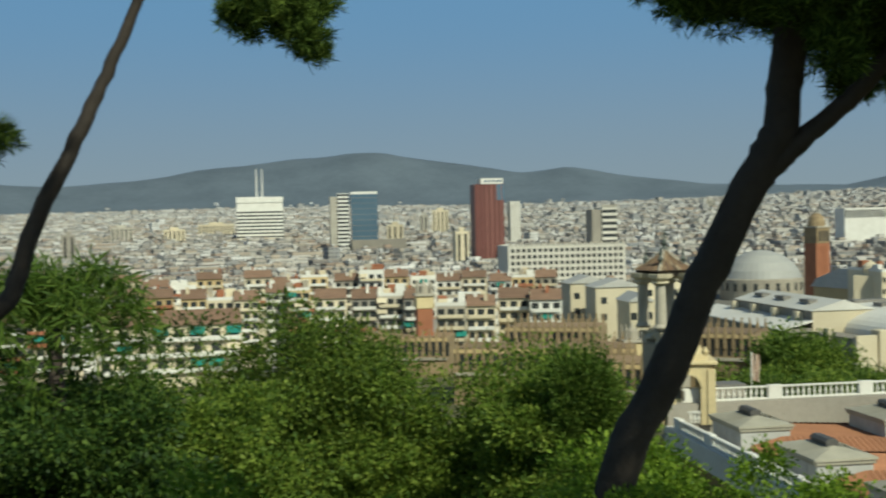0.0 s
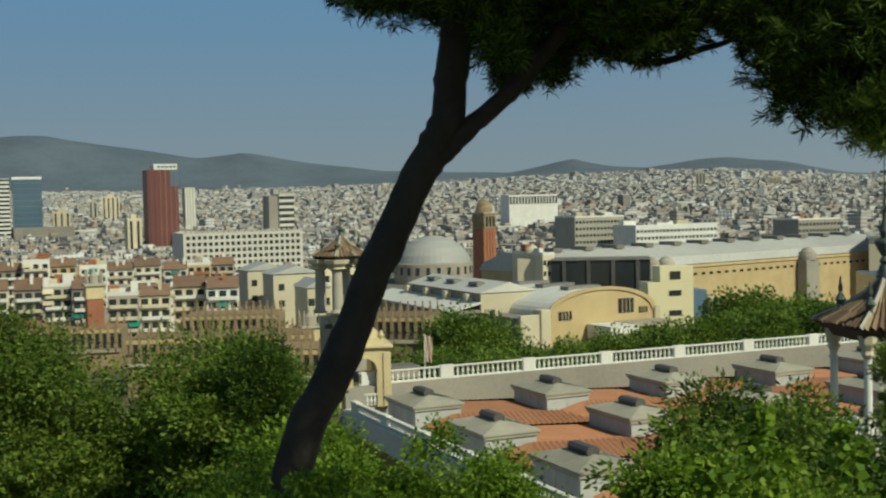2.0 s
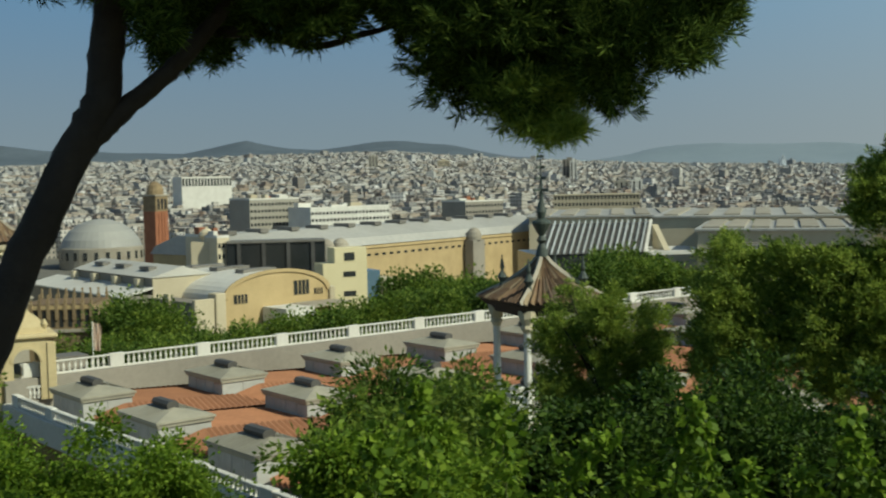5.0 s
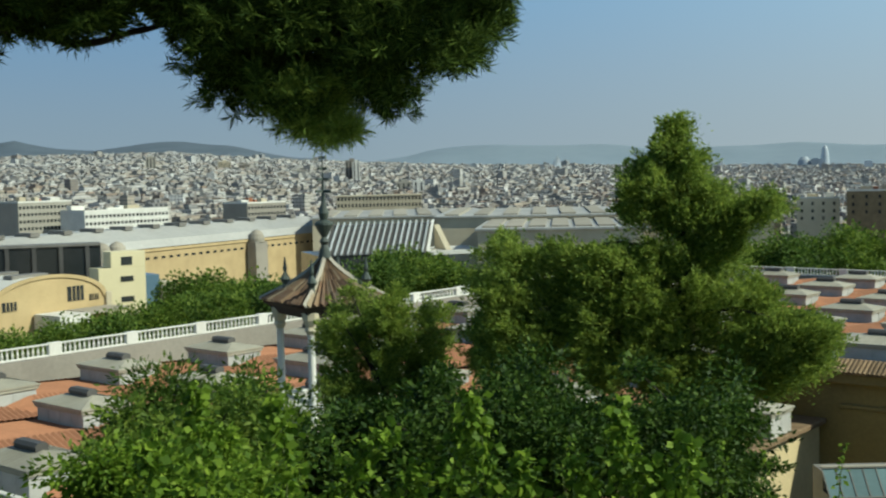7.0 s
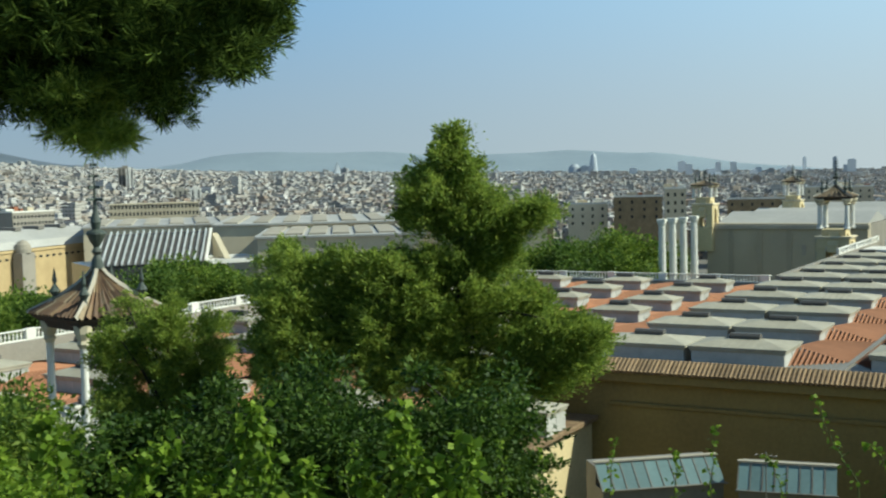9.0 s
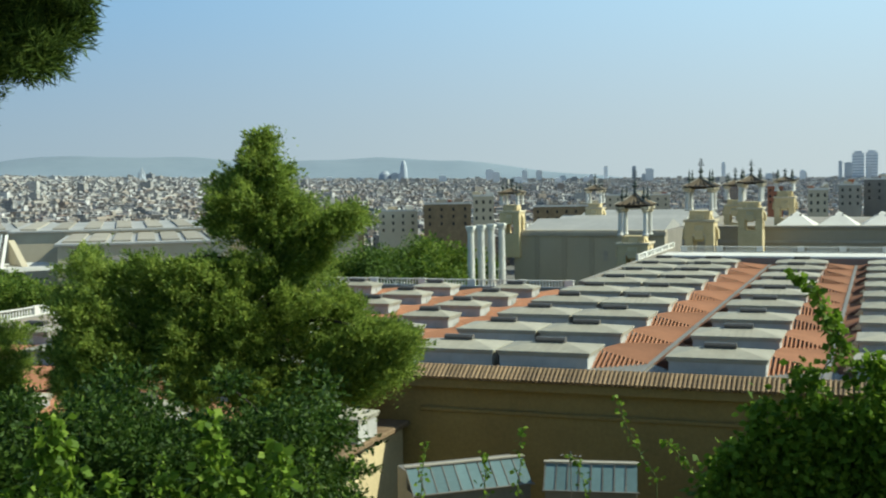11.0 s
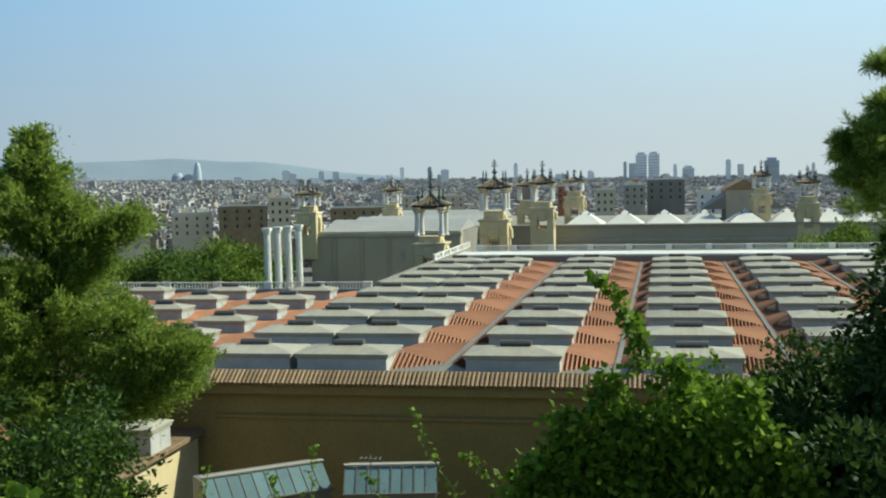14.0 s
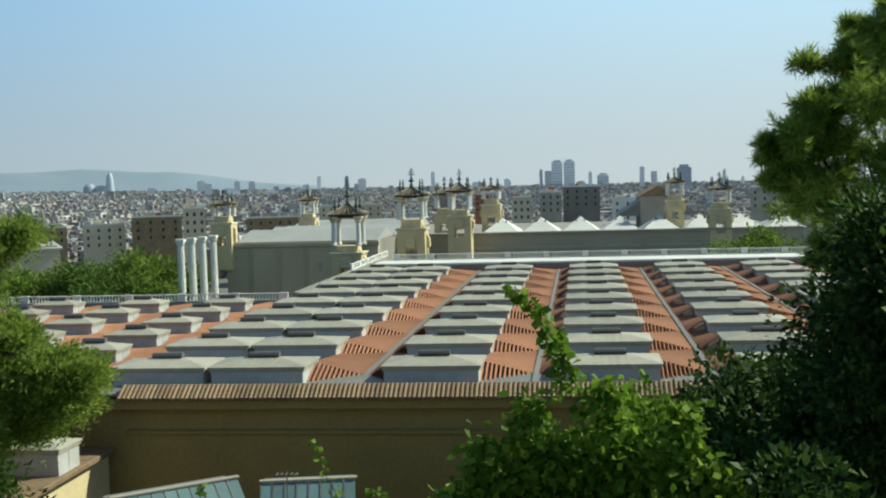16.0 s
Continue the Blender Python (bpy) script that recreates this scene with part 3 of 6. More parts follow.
def block(name, label, category, az0, az1, top, d, mat_, depth=20.0, base=None, facing=False):
    """A building that spans two bearings at a distance, up to a height."""
    p, q = spot(az0, 0, d), spot(az1, 0, d)
    w = (p - q).length
    c = (p + q) / 2
    turn = math.degrees(math.atan2(p.y - q.y, p.x - q.x)) + 180
    mid = radians((az0 + az1) / 2)
    if d < 1300 and 48 < math.degrees(mid) < 97 and not facing:
        # aligned with the street grid: a shaded west side and a sunlit south front
        w = max((w - depth * abs(math.cos(mid))) / math.sin(mid), 0.4 * w)
        turn = 0.0
        c = Vector((d * math.cos(mid), d * math.sin(mid) - depth * 0.3, EYE))
    z = ground_z(c.x, c.y) if base is None else base
    h = EYE + d * math.tan(radians(top)) - z
    ob = thing(name, label, category, (c.x, c.y, z), turn)
    part("body", boxes((-w / 2, w / 2, 0, depth, -3, h)), mat_, ob)
    return ob, w, h


WINDOW_CACHE = {}


def window_mesh(w, h, glass):
    key = (round(w, 2), round(h, 2), glass.name)
    if key not in WINDOW_CACHE:
        bm = boxes((-w / 2, w / 2, -0.12, 0.05, 0, h))
        mesh = bpy.data.meshes.new("window")
        bm.to_mesh(mesh)
        bm.free()
        mesh.materials.append(glass)
        WINDOW_CACHE[key] = mesh
    return WINDOW_CACHE[key]


def windows(ob, xs, zs, w, h, glass=DARK_GLASS, y=0.0, name="window"):
    for z in zs:
        for x in xs:
            o = new(name, window_mesh(w, h, glass))
            o.parent, o.location = ob, (x, y, z)


def spread(a, b, n):
    return [a + (b - a) * (i + 0.5) / n for i in range(n)]


def bands(ob, w, zs, material, depth=0.5, tall=0.5, name="balcony", over=0.1):
    for z in zs:
        part(name, boxes((-w / 2 - over, w / 2 + over, -depth, -0.01, z, z + tall)), material, ob)


def clutter(ob, w, h, depth, seed, n=5):
    """Stair heads, chimneys and a parapet on a flat roof."""
    r = random.Random(seed)
    part("parapet", boxes((-w / 2, w / 2, 0, 0.3, h, h + 0.9), (-w / 2, -w / 2 + 0.3, 0.3, depth, h, h + 0.9), (w / 2 - 0.3, w / 2, 0.3, depth, h, h + 0.9)), WHITE, ob)
    for i in range(n):
        x, y = r.uniform(-0.42, 0.42) * w, r.uniform(0.2, 0.8) * depth
        a, b = r.uniform(0.8, 0.08 * w + 1), r.uniform(0.8, 2.5)
        part("stair_head", boxes((x - a, x + a, y - b, y + b, h, h + r.uniform(1.2, 3.2)), bevel=0.05), r.choice((WHITE, CREAM, STONE, BRICK)), ob)


# ---- towers and big blocks of the city ----
def city_landmarks():
    ob, w, h = block("office_slab", "white office slab with banded floors and twin masts", "office tower", 91.77, 89.58, 1.1, 1500, WHITE, 22)
    bands(ob, w, [8 + 4.4 * i for i in range(int((h - 14) / 4.4))], DARK_GLASS, 0.3, 1.9, "window_band")
    part("crown", boxes((-w / 2 - 0.6, w / 2 + 0.6, -1, 22, h, h + 7)), WHITE, ob)
    for x in (-3.5, 3.5):
        part("mast", lathe([(1.2, h + 7), (0.9, h + 28), (0.5, h + 42)], 8, x, 8), WHITE, ob)
    part("podium", boxes((-45, 75, -12, 24, -6, 16)), CREAM, ob)

    ob, w, h = block("white_tower", "slim white tower with balcony bands beside a dark core", "office tower", 87.0, 86.42, 1.45, 1150, WHITE, 18)
    bands(ob, w, [3 + 3.8 * i for i in range(int(h / 3.8))], DARK_GLASS, 0.4, 1.7, "window_band")
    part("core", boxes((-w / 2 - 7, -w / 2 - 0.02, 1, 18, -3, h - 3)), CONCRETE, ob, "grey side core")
    ob, w, h = block("blue_glass_tower", "blue glass office tower with pale roof frame", "office tower", 86.35, 85.02, 1.4, 1180, GLASS_BLUE, 22)
    part("roof_frame", boxes((-w / 2, w / 2, 0, 1, h, h + 2.5), (-w / 2, w / 2, 9, 10, h, h + 2.5)), WHITE, ob)
    bands(ob, w, [5 + 5.5 * i for i in range(int(h / 5.5))], LEAD, 0.12, 0.35, "floor_line", 0.0)
    part("podium", boxes((-14, 40, -14, 20, -3, 24)), GREY_WALL, ob, "low dark podium")

    ob, w, h = block("red_tower", "red clad hotel tower with white crown sign, sunlit side coloured rose", "hotel tower", 80.5, 78.86, 1.75, 950, SHADED_RED, 22)
    part("crown", boxes((-w / 2 + 5, w / 2 - 0.5, -0.4, 14, h, h + 4.5)), WHITE, ob, "white sign crown")
    for i in range(5):
        part("sign_bar", boxes((-w / 2 + 8 + 3 * i, -w / 2 + 10 + 3 * i, -0.6, -0.41, h + 1.5, h + 3)), GLASS_BLUE, ob)
    # sunlight is painted: right-hand fins rose, the left ones dark as in shade
    for x in spread(-w / 2, w / 2, 6):
        part("fin", boxes((x - 0.3, x + 0.3, -0.5, -0.01, 6, h)), SUNLIT_FIN if x > -3 else SHADED_RED, ob)
    part("glass_corner", boxes((w / 2 - 6.5, w / 2 + 0.15, -0.25, 6, h - 13, h - 0.5)), GLASS_BLUE, ob)
    part("wing", boxes((w / 2 - 4, w / 2 + 11, -8, 14, -3, 26)), WHITE, ob, "lower white wing")
    ob, w, h = block("striped_block", "grey apartment slab with white vertical stripes", "apartment block", 78.72, 78.1, 0.9, 1250, CONCRETE, 14)
    for x in spread(-w / 2, w / 2, 4):
        part("pier", boxes((x - 0.7, x + 0.7, -0.5, -0.01, 0, h)), WHITE, ob)

    # the hotel with a field of square dark windows
    ob, w, h = block("square_window_hotel", "pale concrete block with a grid of square dark windows", "hotel", 79.2, 73.0, -1.25, 640, PALE_CONCRETE, 30)
    floors = 8
    for row in range(floors):
        windows(ob, spread(-w / 2 + 1, w / 2 - 1, 21), [h - 3.4 - 3.35 * row], 1.75, 1.85)
    for x in spread(-w / 2, w / 2, 22):
        part("merlon", boxes((x - 0.9, x + 0.9, -0.3, 0.6, h, h + 1.3)), CONCRETE, ob)
    ob, w, h = block("square_window_tower", "pale concrete tower with square windows and a side coloured for shade", "hotel tower", 74.5, 73.42, 0.5, 665, PALE_CONCRETE, 16)
    windows(ob, spread(-w / 2, w / 2, 6), [h - 3 - 3.35 * i for i in range(9)], 1.3, 1.75)
    # this darker grey box puts the west side's shade into colour
    part("dark_side", boxes((-w / 2 - 5.5, -w / 2 - 0.02, 1, 14, -3, h - 1)), GREY_WALL, ob, "grey side, its shade put into the colour")
    for x in spread(-w / 2, w / 2, 5):
        part("merlon", boxes((x - 0.7, x + 0.7, -0.3, 0.6, h, h + 1.4)), CONCRETE, ob)

    # slender slabs and mixed blocks on the plain
    for az0, az1, top, d, m in ((54.22, 53.76, 1.05, 2300, CONCRETE), (44.85, 44.2, 0.7, 2000, GREY_WALL), (44.5, 44.15, 0.62, 1980, WHITE), (41.6, 41.05, -0.35, 1500, WHITE), (42.4, 41.7, -0.4, 1520, CONCRETE), (82.4, 81.6, 0.55, 1600, CREAM),
                                (83.0, 82.6, 0.35, 1550, CONCRETE), (84.6, 83.8, -0.1, 1300, CREAM), (99.8, 99.18, -0.25, 1100, GREY_WALL), (69.3, 68.9, 0.75, 2600, CONCRETE), (50.9, 50.3, 0.75, 2500, CREAM), (49.9, 49.4, 0.6, 2500, GREY_WALL),
                                (95.2, 94.2, -0.1, 1500, CREAM), (93.6, 91.9, 0.1, 1700, CREAM), (47.3, 46.9, 0.3, 2400, CONCRETE), (81.4, 80.6, -0.5, 900, CREAM), (97.6, 96.6, 0.05, 1600, CONCRETE)):
        ob, w, h = block("apartment_tower", "tall plain apartment tower over the city roofs", "apartment tower", az0, az1, top, d, m, 16)
        for x in spread(-w / 2, w / 2, max(2, int(w / 5))):
            part("window_strip", boxes((x - 0.9, x + 0.9, -0.2, -0.01, 4, h - 2)), DARK_GLASS, ob)
        part("lift_house", boxes((-w / 5, w / 5, 4, 10, h, h + 3)), m, ob)

    ob, w, h = block("white_banded_block", "long white block with a row of tall windows", "office block", 63.43, 60.66, 0.2, 1100, WHITE, 18)
    for x in spread(-w / 2, w / 2, 16):
        part("window", boxes((x - 0.9, x + 0.9, -0.3, -0.01, h - 8.5, h - 1.5)), DARK_GLASS, ob)
    ob, w, h = block("long_cream_palace", "long cream building with repeating window bays", "public building", 45.3, 41.2, -1.0, 900, CREAM, 18)
    windows(ob, spread(-w / 2, w / 2, 24), [h - 4, h - 9], 1.3, 2.6)
    part("cornice", boxes((-w / 2 - 0.5, w / 2 + 0.5, -0.6, -0.01, h - 0.8, h)), CREAM, ob)


def skyline():
    # distance haze is painted into these tower colours, pale and blue-grey
    haze_pale = surface("hazy_tower_pale", (0.84, 0.86, 0.88), (0.76, 0.78, 0.8), coarse=0.01, bump=0)
    haze_blue = surface("hazy_tower_blue", (0.48, 0.53, 0.59), (0.42, 0.47, 0.53), coarse=0.01, bump=0, rough=0.5)
    d = 3700
    p = spot(22.25, 0, d)
    ob = thing("bullet_tower", "bullet-shaped blue glass tower on the skyline", "skyscraper", (p.x, p.y, -25))
    top = EYE + d * math.tan(radians(0.9)) + 25
    part("shaft", lathe([(12, 0), (12.5, top * 0.5), (11.5, top * 0.72), (8.5, top * 0.9), (4, top * 0.98), (0.5, top)], 20), haze_blue, ob)
    p = spot(23.16, 0, d)
    ob = thing("domed_block", "dark rounded block on the skyline", "tower", (p.x, p.y, -25))
    top = EYE + d * math.tan(radians(0.38)) + 25
    part("shaft", lathe([(21, 0), (21, top * 0.72), (17, top * 0.9), (8, top)], 18), haze_blue, ob)
    p = spot(34.7, 0, 3400)
    ob = thing("basilica", "many-spired basilica in the haze", "church", (p.x, p.y, 5))
    top = EYE + 3400 * math.tan(radians(0.78)) - 5
    for i, (dx, dy, k) in enumerate(((-15, -8, 0.75), (-9, -10, 0.95), (-2, -9, 1.0), (5, -9, 0.9), (12, -7, 0.8), (0, 4, 0.85), (20, 0, 0.6), (-24, 2, 0.55))):
        part("spire", lathe([(5, 0), (4.5, top * k * 0.45), (2.6, top * k * 0.8), (0.4, top * k)], 10, dx, dy), haze_blue, ob)
    part("nave", boxes((-30, 26, -6, 14, 0, top * 0.42)), haze_blue, ob)
    for az0, az1, top, m, name in ((1.28, 0.76, 0.86, haze_pale, "twin_tower"), (0.69, 0.17, 0.88, haze_pale, "twin_tower"), (-0.9, -1.45, 0.18, haze_pale, "far_tower"), (-4.65, -5.33, 0.45, haze_blue, "round_shouldered_tower")):
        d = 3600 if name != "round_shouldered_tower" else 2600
        ob, w, h = block(name, "skyscraper above the harbour skyline, haze painted into its pale colour", "skyscraper", az0, az1, top, d, m, 24, base=-30)
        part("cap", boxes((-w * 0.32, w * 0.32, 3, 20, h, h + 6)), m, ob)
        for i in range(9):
            part("floor_band", boxes((-w / 2 - 0.2, w / 2 + 0.2, -0.5, -0.02, h * (0.35 + 0.07 * i), h * (0.35 + 0.07 * i) + 2)), haze_blue, ob)
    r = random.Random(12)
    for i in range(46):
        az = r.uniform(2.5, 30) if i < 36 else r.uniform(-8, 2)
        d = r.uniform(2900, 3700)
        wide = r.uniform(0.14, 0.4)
        m = r.choice((haze_pale, haze_pale, haze_blue))
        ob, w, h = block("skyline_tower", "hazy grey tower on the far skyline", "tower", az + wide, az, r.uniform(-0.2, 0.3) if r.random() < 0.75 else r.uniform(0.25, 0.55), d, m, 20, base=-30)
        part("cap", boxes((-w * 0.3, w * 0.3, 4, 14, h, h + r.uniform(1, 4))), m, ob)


ARENA_ROOF = surface("grey_dome_sheet", (0.4, 0.4, 0.38), (0.3, 0.3, 0.29), coarse=0.05, rough=0.6)
FACTORY = surface("brown_factory_brick", (0.4, 0.3, 0.17), (0.2, 0.14, 0.08), coarse=0.3, fine=4.0)
CREAM_OLD = surface("aged_cream_stucco", (0.66, 0.5, 0.27), (0.47, 0.35, 0.18), coarse=0.15)


# ---- fairground halls and the foot of the hill ----
def arched_hall(name, label, c, w, length, h, rise, turn, wall, roof):
    """A hall with a barrel roof along its length, its front at the local origin facing -y."""
    ob = thing(name, label, "hall", c, turn)
    arc = [(w / 2 * math.cos(math.pi * i / 18), h + rise * math.sin(math.pi * i / 18)) for i in range(19)]
    bm = bmesh.new()
    prism(bm, arc + [(-w / 2, -6), (w / 2, -6)], "y", 0, 0.9)
    part("front_wall", bm, wall, ob)
    bm = bmesh.new()
    prism(bm, [(x * 0.97, z - 0.4) for x, z in arc] + [(-w * 0.485, h - 1.5), (w * 0.485, h - 1.5)], "y", 0.9, length)
    part("barrel_roof", bm, roof, ob)
    part("side_wall", boxes((-w * 0.48, -w * 0.48 + 0.8, 0.9, length, -6, h)), wall, ob)
    part("side_wall", boxes((w * 0.48 - 0.8, w * 0.48, 0.9, length, -6, h)), wall, ob)
    bm = bmesh.new()
    prism(bm, [(x * 1.03, z + 0.35) for x, z in arc] + [(x * 0.97, z - 0.35) for x, z in arc[::-1]], "y", -0.35, -0.01)
    part("arch_moulding", bm, wall, ob)
    for k in (0.22, 0.5, 0.78):
        y = length * k
        part("roof_light", boxes((-w * 0.16, w * 0.16, y - 1.6, y + 1.6, h + rise - 0.9, h + rise + 0.15)), LEAD, ob)
    return ob


def fairground():
    c = spot(58.7, 0, 262)
    ob = arched_hall("arched_hall", "yellow-fronted exhibition hall with pale barrel roof", (c.x, c.y, 2), 28, 37, 4.8, 5.2, 5, CREAM_OLD, WHITE_SHEET)
    for x, z, w, h in ((6.4, 5.8, 4.2, 3.2), (-10, 4.5, 3.4, 1.9), (11.2, 4.6, 2.4, 1.3)):
        part("window", boxes((x - w / 2, x + w / 2, -0.15, -0.02, z - h / 2, z + h / 2)), DARK_GLASS, ob)
        for i in range(3):
            part("mullion", boxes((x - w / 2 + w * (i + 1) / 4 - 0.08, x - w / 2 + w * (i + 1) / 4 + 0.08, -0.25, -0.16, z - h / 2, z + h / 2)), CREAM_OLD, ob)
    part("corner_pier", boxes((-16.6, -14.1, -0.7, 2.5, -6, 6.2), bevel=0.15), CREAM, ob)
    part("corner_pier", boxes((14.1, 15.6, -0.7, 2.5, -6, 5.4), bevel=0.15), CREAM, ob)
    # grey instead of the front's cream paints the aisle's shaded side
    part("side_aisle", boxes((-21.5, -16.7, 1, 36, -6, 4.6)), GREY_WALL, ob, "grey side aisle, its shade put into the colour")
    part("aisle_front", boxes((-21.5, -16.7, -0.2, 0.99, -6, 5.2), bevel=0.1), CREAM, ob)
    for y in (10, 22, 34):
        part("aisle_pier", boxes((-22.2, -21.51, y - 1, y + 1, -6, 6.0), bevel=0.1), CREAM, ob)
    part("porch", boxes((-4.5, 3.0, -9, -0.4, -5, 2.4)), WHITE, ob, "low white porch block")
    part("canopy", boxes((3.2, 15, -7, -0.4, 1.8, 2.5)), STONE, ob, "flat grey canopy slab")
    ob = thing("low_hall", "long low hall with pale sheet roof and grey side wall", "hall", (121, 240, 0))
    part("wall", boxes((-7, 7, 0, 42, -6, 11)), GREY_WALL, ob)
    part("roof", prism(bmesh.new(), [(-7.6, 11), (0, 13.2), (7.6, 11)], "y", -0.6, 42.5), WHITE_SHEET, ob)
    part("gable", prism(bmesh.new(), [(-7, 10.9), (0, 13.0), (7, 10.9), (7, -6), (-7, -6)], "y", -0.3, -0.004), CREAM, ob)
    for y in (9, 22, 34):
        part("roof_light", boxes((-4.6, -2.6, y - 2.4, y + 2.4, 12.1, 12.9)), LEAD, ob)
    part("lean_to_wall", boxes((-14, -7.02, 0, 54, -6, 7.2)), GREY_WALL, ob)
    part("lean_to_roof", prism(bmesh.new(), [(-14.6, 7.25), (-7.03, 9.0), (-7.03, 8.6), (-14.6, 6.9)], "y", -0.5, 54.5), WHITE_SHEET, ob)
    for y in (4, 16, 28, 40):
        part("chimney_block", boxes((-8.6, -7.04, y, y + 2, 8, 10.6), bevel=0.06), CREAM, ob)
    ob = thing("low_hall", "low shed with grey fibre sheet roof", "hall", (88, 208, 0), -8)
    part("wall", boxes((-9, 9, 0, 14, -6, 5.4)), GREY_WALL, ob)
    part("roof", prism(bmesh.new(), [(-0.5, 5.4), (7, 7.6), (14.5, 5.4)], "x", -9.5, 9.5), METAL_ROOF, ob)
    # hall cluster with hipped stone blocks behind the tiled pavilion
    for az, d, w, top, m in ((73.6, 330, 16, -3.3, CREAM), (71.6, 345, 14, -3.0, CREAM), (72.6, 300, 9, -4.0, CREAM), (75.0, 350, 14, -3.1, CREAM)):
        a = math.degrees(w / d / 2)
        ob, ww, h = block("stone_hall_block", "plain cream hall block with small dark windows", "hall", az + a, az - a, top, d, m, 11)
        windows(ob, spread(-ww / 2, ww / 2, 3), [h - 4.5, h - 9], 1.6, 1.8)
        part("roof", prism(bmesh.new(), [(-ww / 2 - 0.5, h), (0, h + 2.2), (ww / 2 + 0.5, h)], "y", -0.4, 11.4), METAL_ROOF, ob)
    # long ochre hall with arcaded clerestory
    p, q = spot(61.0, 0, 400), spot(45.6, 0, 547)
    c = (p + q) / 2
    w = (p - q).length
    turn = math.degrees(math.atan2(q.y - p.y, q.x - p.x))
    ob = thing("long_hall", "very long ochre hall with grey curved roof and arcade", "hall", (c.x, c.y, -14), turn)
    part("wall", boxes((-w / 2, w / 2, 0, 40, -4, 20.5)), CREAM_OLD, ob)
    bm = bmesh.new()
    prism(bm, [(-0.8, 20.5), (2, 23.4), (14, 27.2), (26, 27.2), (38, 23.4), (41, 20.5)], "x", -w / 2 - 0.5, w / 2 + 0.5)
    part("roof", bm, METAL_ROOF, ob)
    part("cornice", boxes((-w / 2, w / 2, -0.5, -0.01, 19.2, 20.2)), CREAM_OLD, ob)
    for x in spread(-w / 2 + 20, w / 2, 40):
        part("arcade_opening", boxes((x - 1.0, x + 1.0, -0.12, 0.02, 16.2, 17.1)), DARK_GLASS, ob)
    for x in spread(-w / 2 + 5, w / 2 - 5, 12):
        part("roof_vent", boxes((x - 2, x + 2, 12, 20, 27, 28.4)), LEAD, ob)

    def local_x(az):
        """The place along the hall's front at a bearing fitted to the camera's view."""
        u, n = (q - p).normalized(), spot(az, 0, 1) - Vector((0, 0, EYE))
        return (p.y * n.x - p.x * n.y) / (u.x * n.y - u.y * n.x) - w / 2

    for az in (60.5, 59.0, 57.75):
        x = local_x(az)
        lunette = [(x + 4.4 * math.cos(math.pi * i / 12), 19.6 + 4.6 * math.sin(math.pi * i / 12)) for i in range(13)]
        part("vault", prism(bmesh.new(), lunette, "y", -1.0, 12), METAL_ROOF, ob)
        part("lunette_window", prism(bmesh.new(), [(x + (a - x) * 0.82, 19.7 + (e - 19.6) * 0.82) for a, e in lunette], "y", -1.2, -1.004), DARK_GLASS, ob)
    for x in (local_x(56.6), local_x(55.9), local_x(49.4)):
        part("corner_tower", boxes((x - 4, x + 4, -5, -0.55, -4, 19)), GREY_WALL, ob, "dark stone bay")
        part("dome", lathe([(3.2, 19), (3.3, 20.5), (2.9, 22.3), (1.8, 23.6), (0.3, 24.2)], 16, x, -2.5), STONE, ob)
    ob, w, h = block("yellow_office_block", "bright cream office block with strip windows", "office block", 56.6, 54.3, -4.1, 300, YELLOW_PALE, 6, facing=True)
    ob.matrix_basis = pose(*ob.location, 0, 0, -12)
    for z in (h - 3.5, h - 8.5):
        part("window", boxes((-0.5, 2.8, -0.15, -0.01, z, z + 1.3)), DARK_GLASS, ob)
    part("frame_top", boxes((-w / 2 + 3.2, w / 2, 0, 5, h, h + 3.9), bevel=0.05), YELLOW_PALE, ob)
    part("window", boxes((-0.2, 2.6, -0.15, -0.01, h + 0.6, h + 2.6)), DARK_GLASS, ob)
    part("glass_link", boxes((w / 2 + 0.02, w / 2 + 4.5, 2, 12, -2, h - 2.5)), GLASS_BLUE, ob)
    part("annex", boxes((w / 2 + 4.6, w / 2 + 8, 0, 10, -2, h - 4.5)), CREAM, ob)
    ob, w, h = block("dark_glass_hall", "dark glazed hall front with grey stone piers", "hall", 61.1, 56.4, -3.02, 388, DARK_GLASS, 9, facing=True)
    for x in spread(-w / 2, w / 2, 4):
        part("pier", boxes((x - 0.6, x + 0.6, -0.5, -0.01, -3, h)), DARK_VENT, ob)
    part("cornice", boxes((-w / 2, w / 2, -0.6, 9, h, h + 0.7)), LEAD, ob)
    p = spot(62.0, 0, 398)
    ob = thing("domed_block", "cream block with a small pale dome", "pavilion", (p.x, p.y, -14), -30)
    part("wall", boxes((-5, 5, -5, 5, -4, 26)), CREAM, ob)
    part("drum", lathe([(2.6, 26), (2.6, 27.6), (2.9, 27.9)], 16), CREAM, ob)
    part("dome", lathe([(2.7, 27.9), (2.4, 29.0), (1.4, 29.9), (0.4, 30.3), (0.1, 31.2)], 16), CREAM, ob)
    # striped roof pavilion
    p, q = spot(46.2, 0, 395), spot(40.9, 0, 405)
    c = (p + q) / 2
    w = (p - q).length
    ob = thing("striped_roof_hall", "hall with a steep dark roof ribbed with grey sheet bands", "hall", (c.x, c.y, -13), math.degrees(math.atan2(q.y - p.y, q.x - p.x)))
    part("wall", boxes((-w / 2, w / 2 + 6, 0, 30, -4, 18)), DARK_GLASS, ob)
    bm = bmesh.new()
    prism(bm, [(-0.5, 18), (16, 27.6), (17, 27.6), (31, 18)], "x", -w / 2, w / 2 - 1)
    for v in bm.verts:
        v.co.x += v.co.y * 0.46 if v.co.y < 20 else 7.4
    part("roof", bm, DARK_VENT, ob)
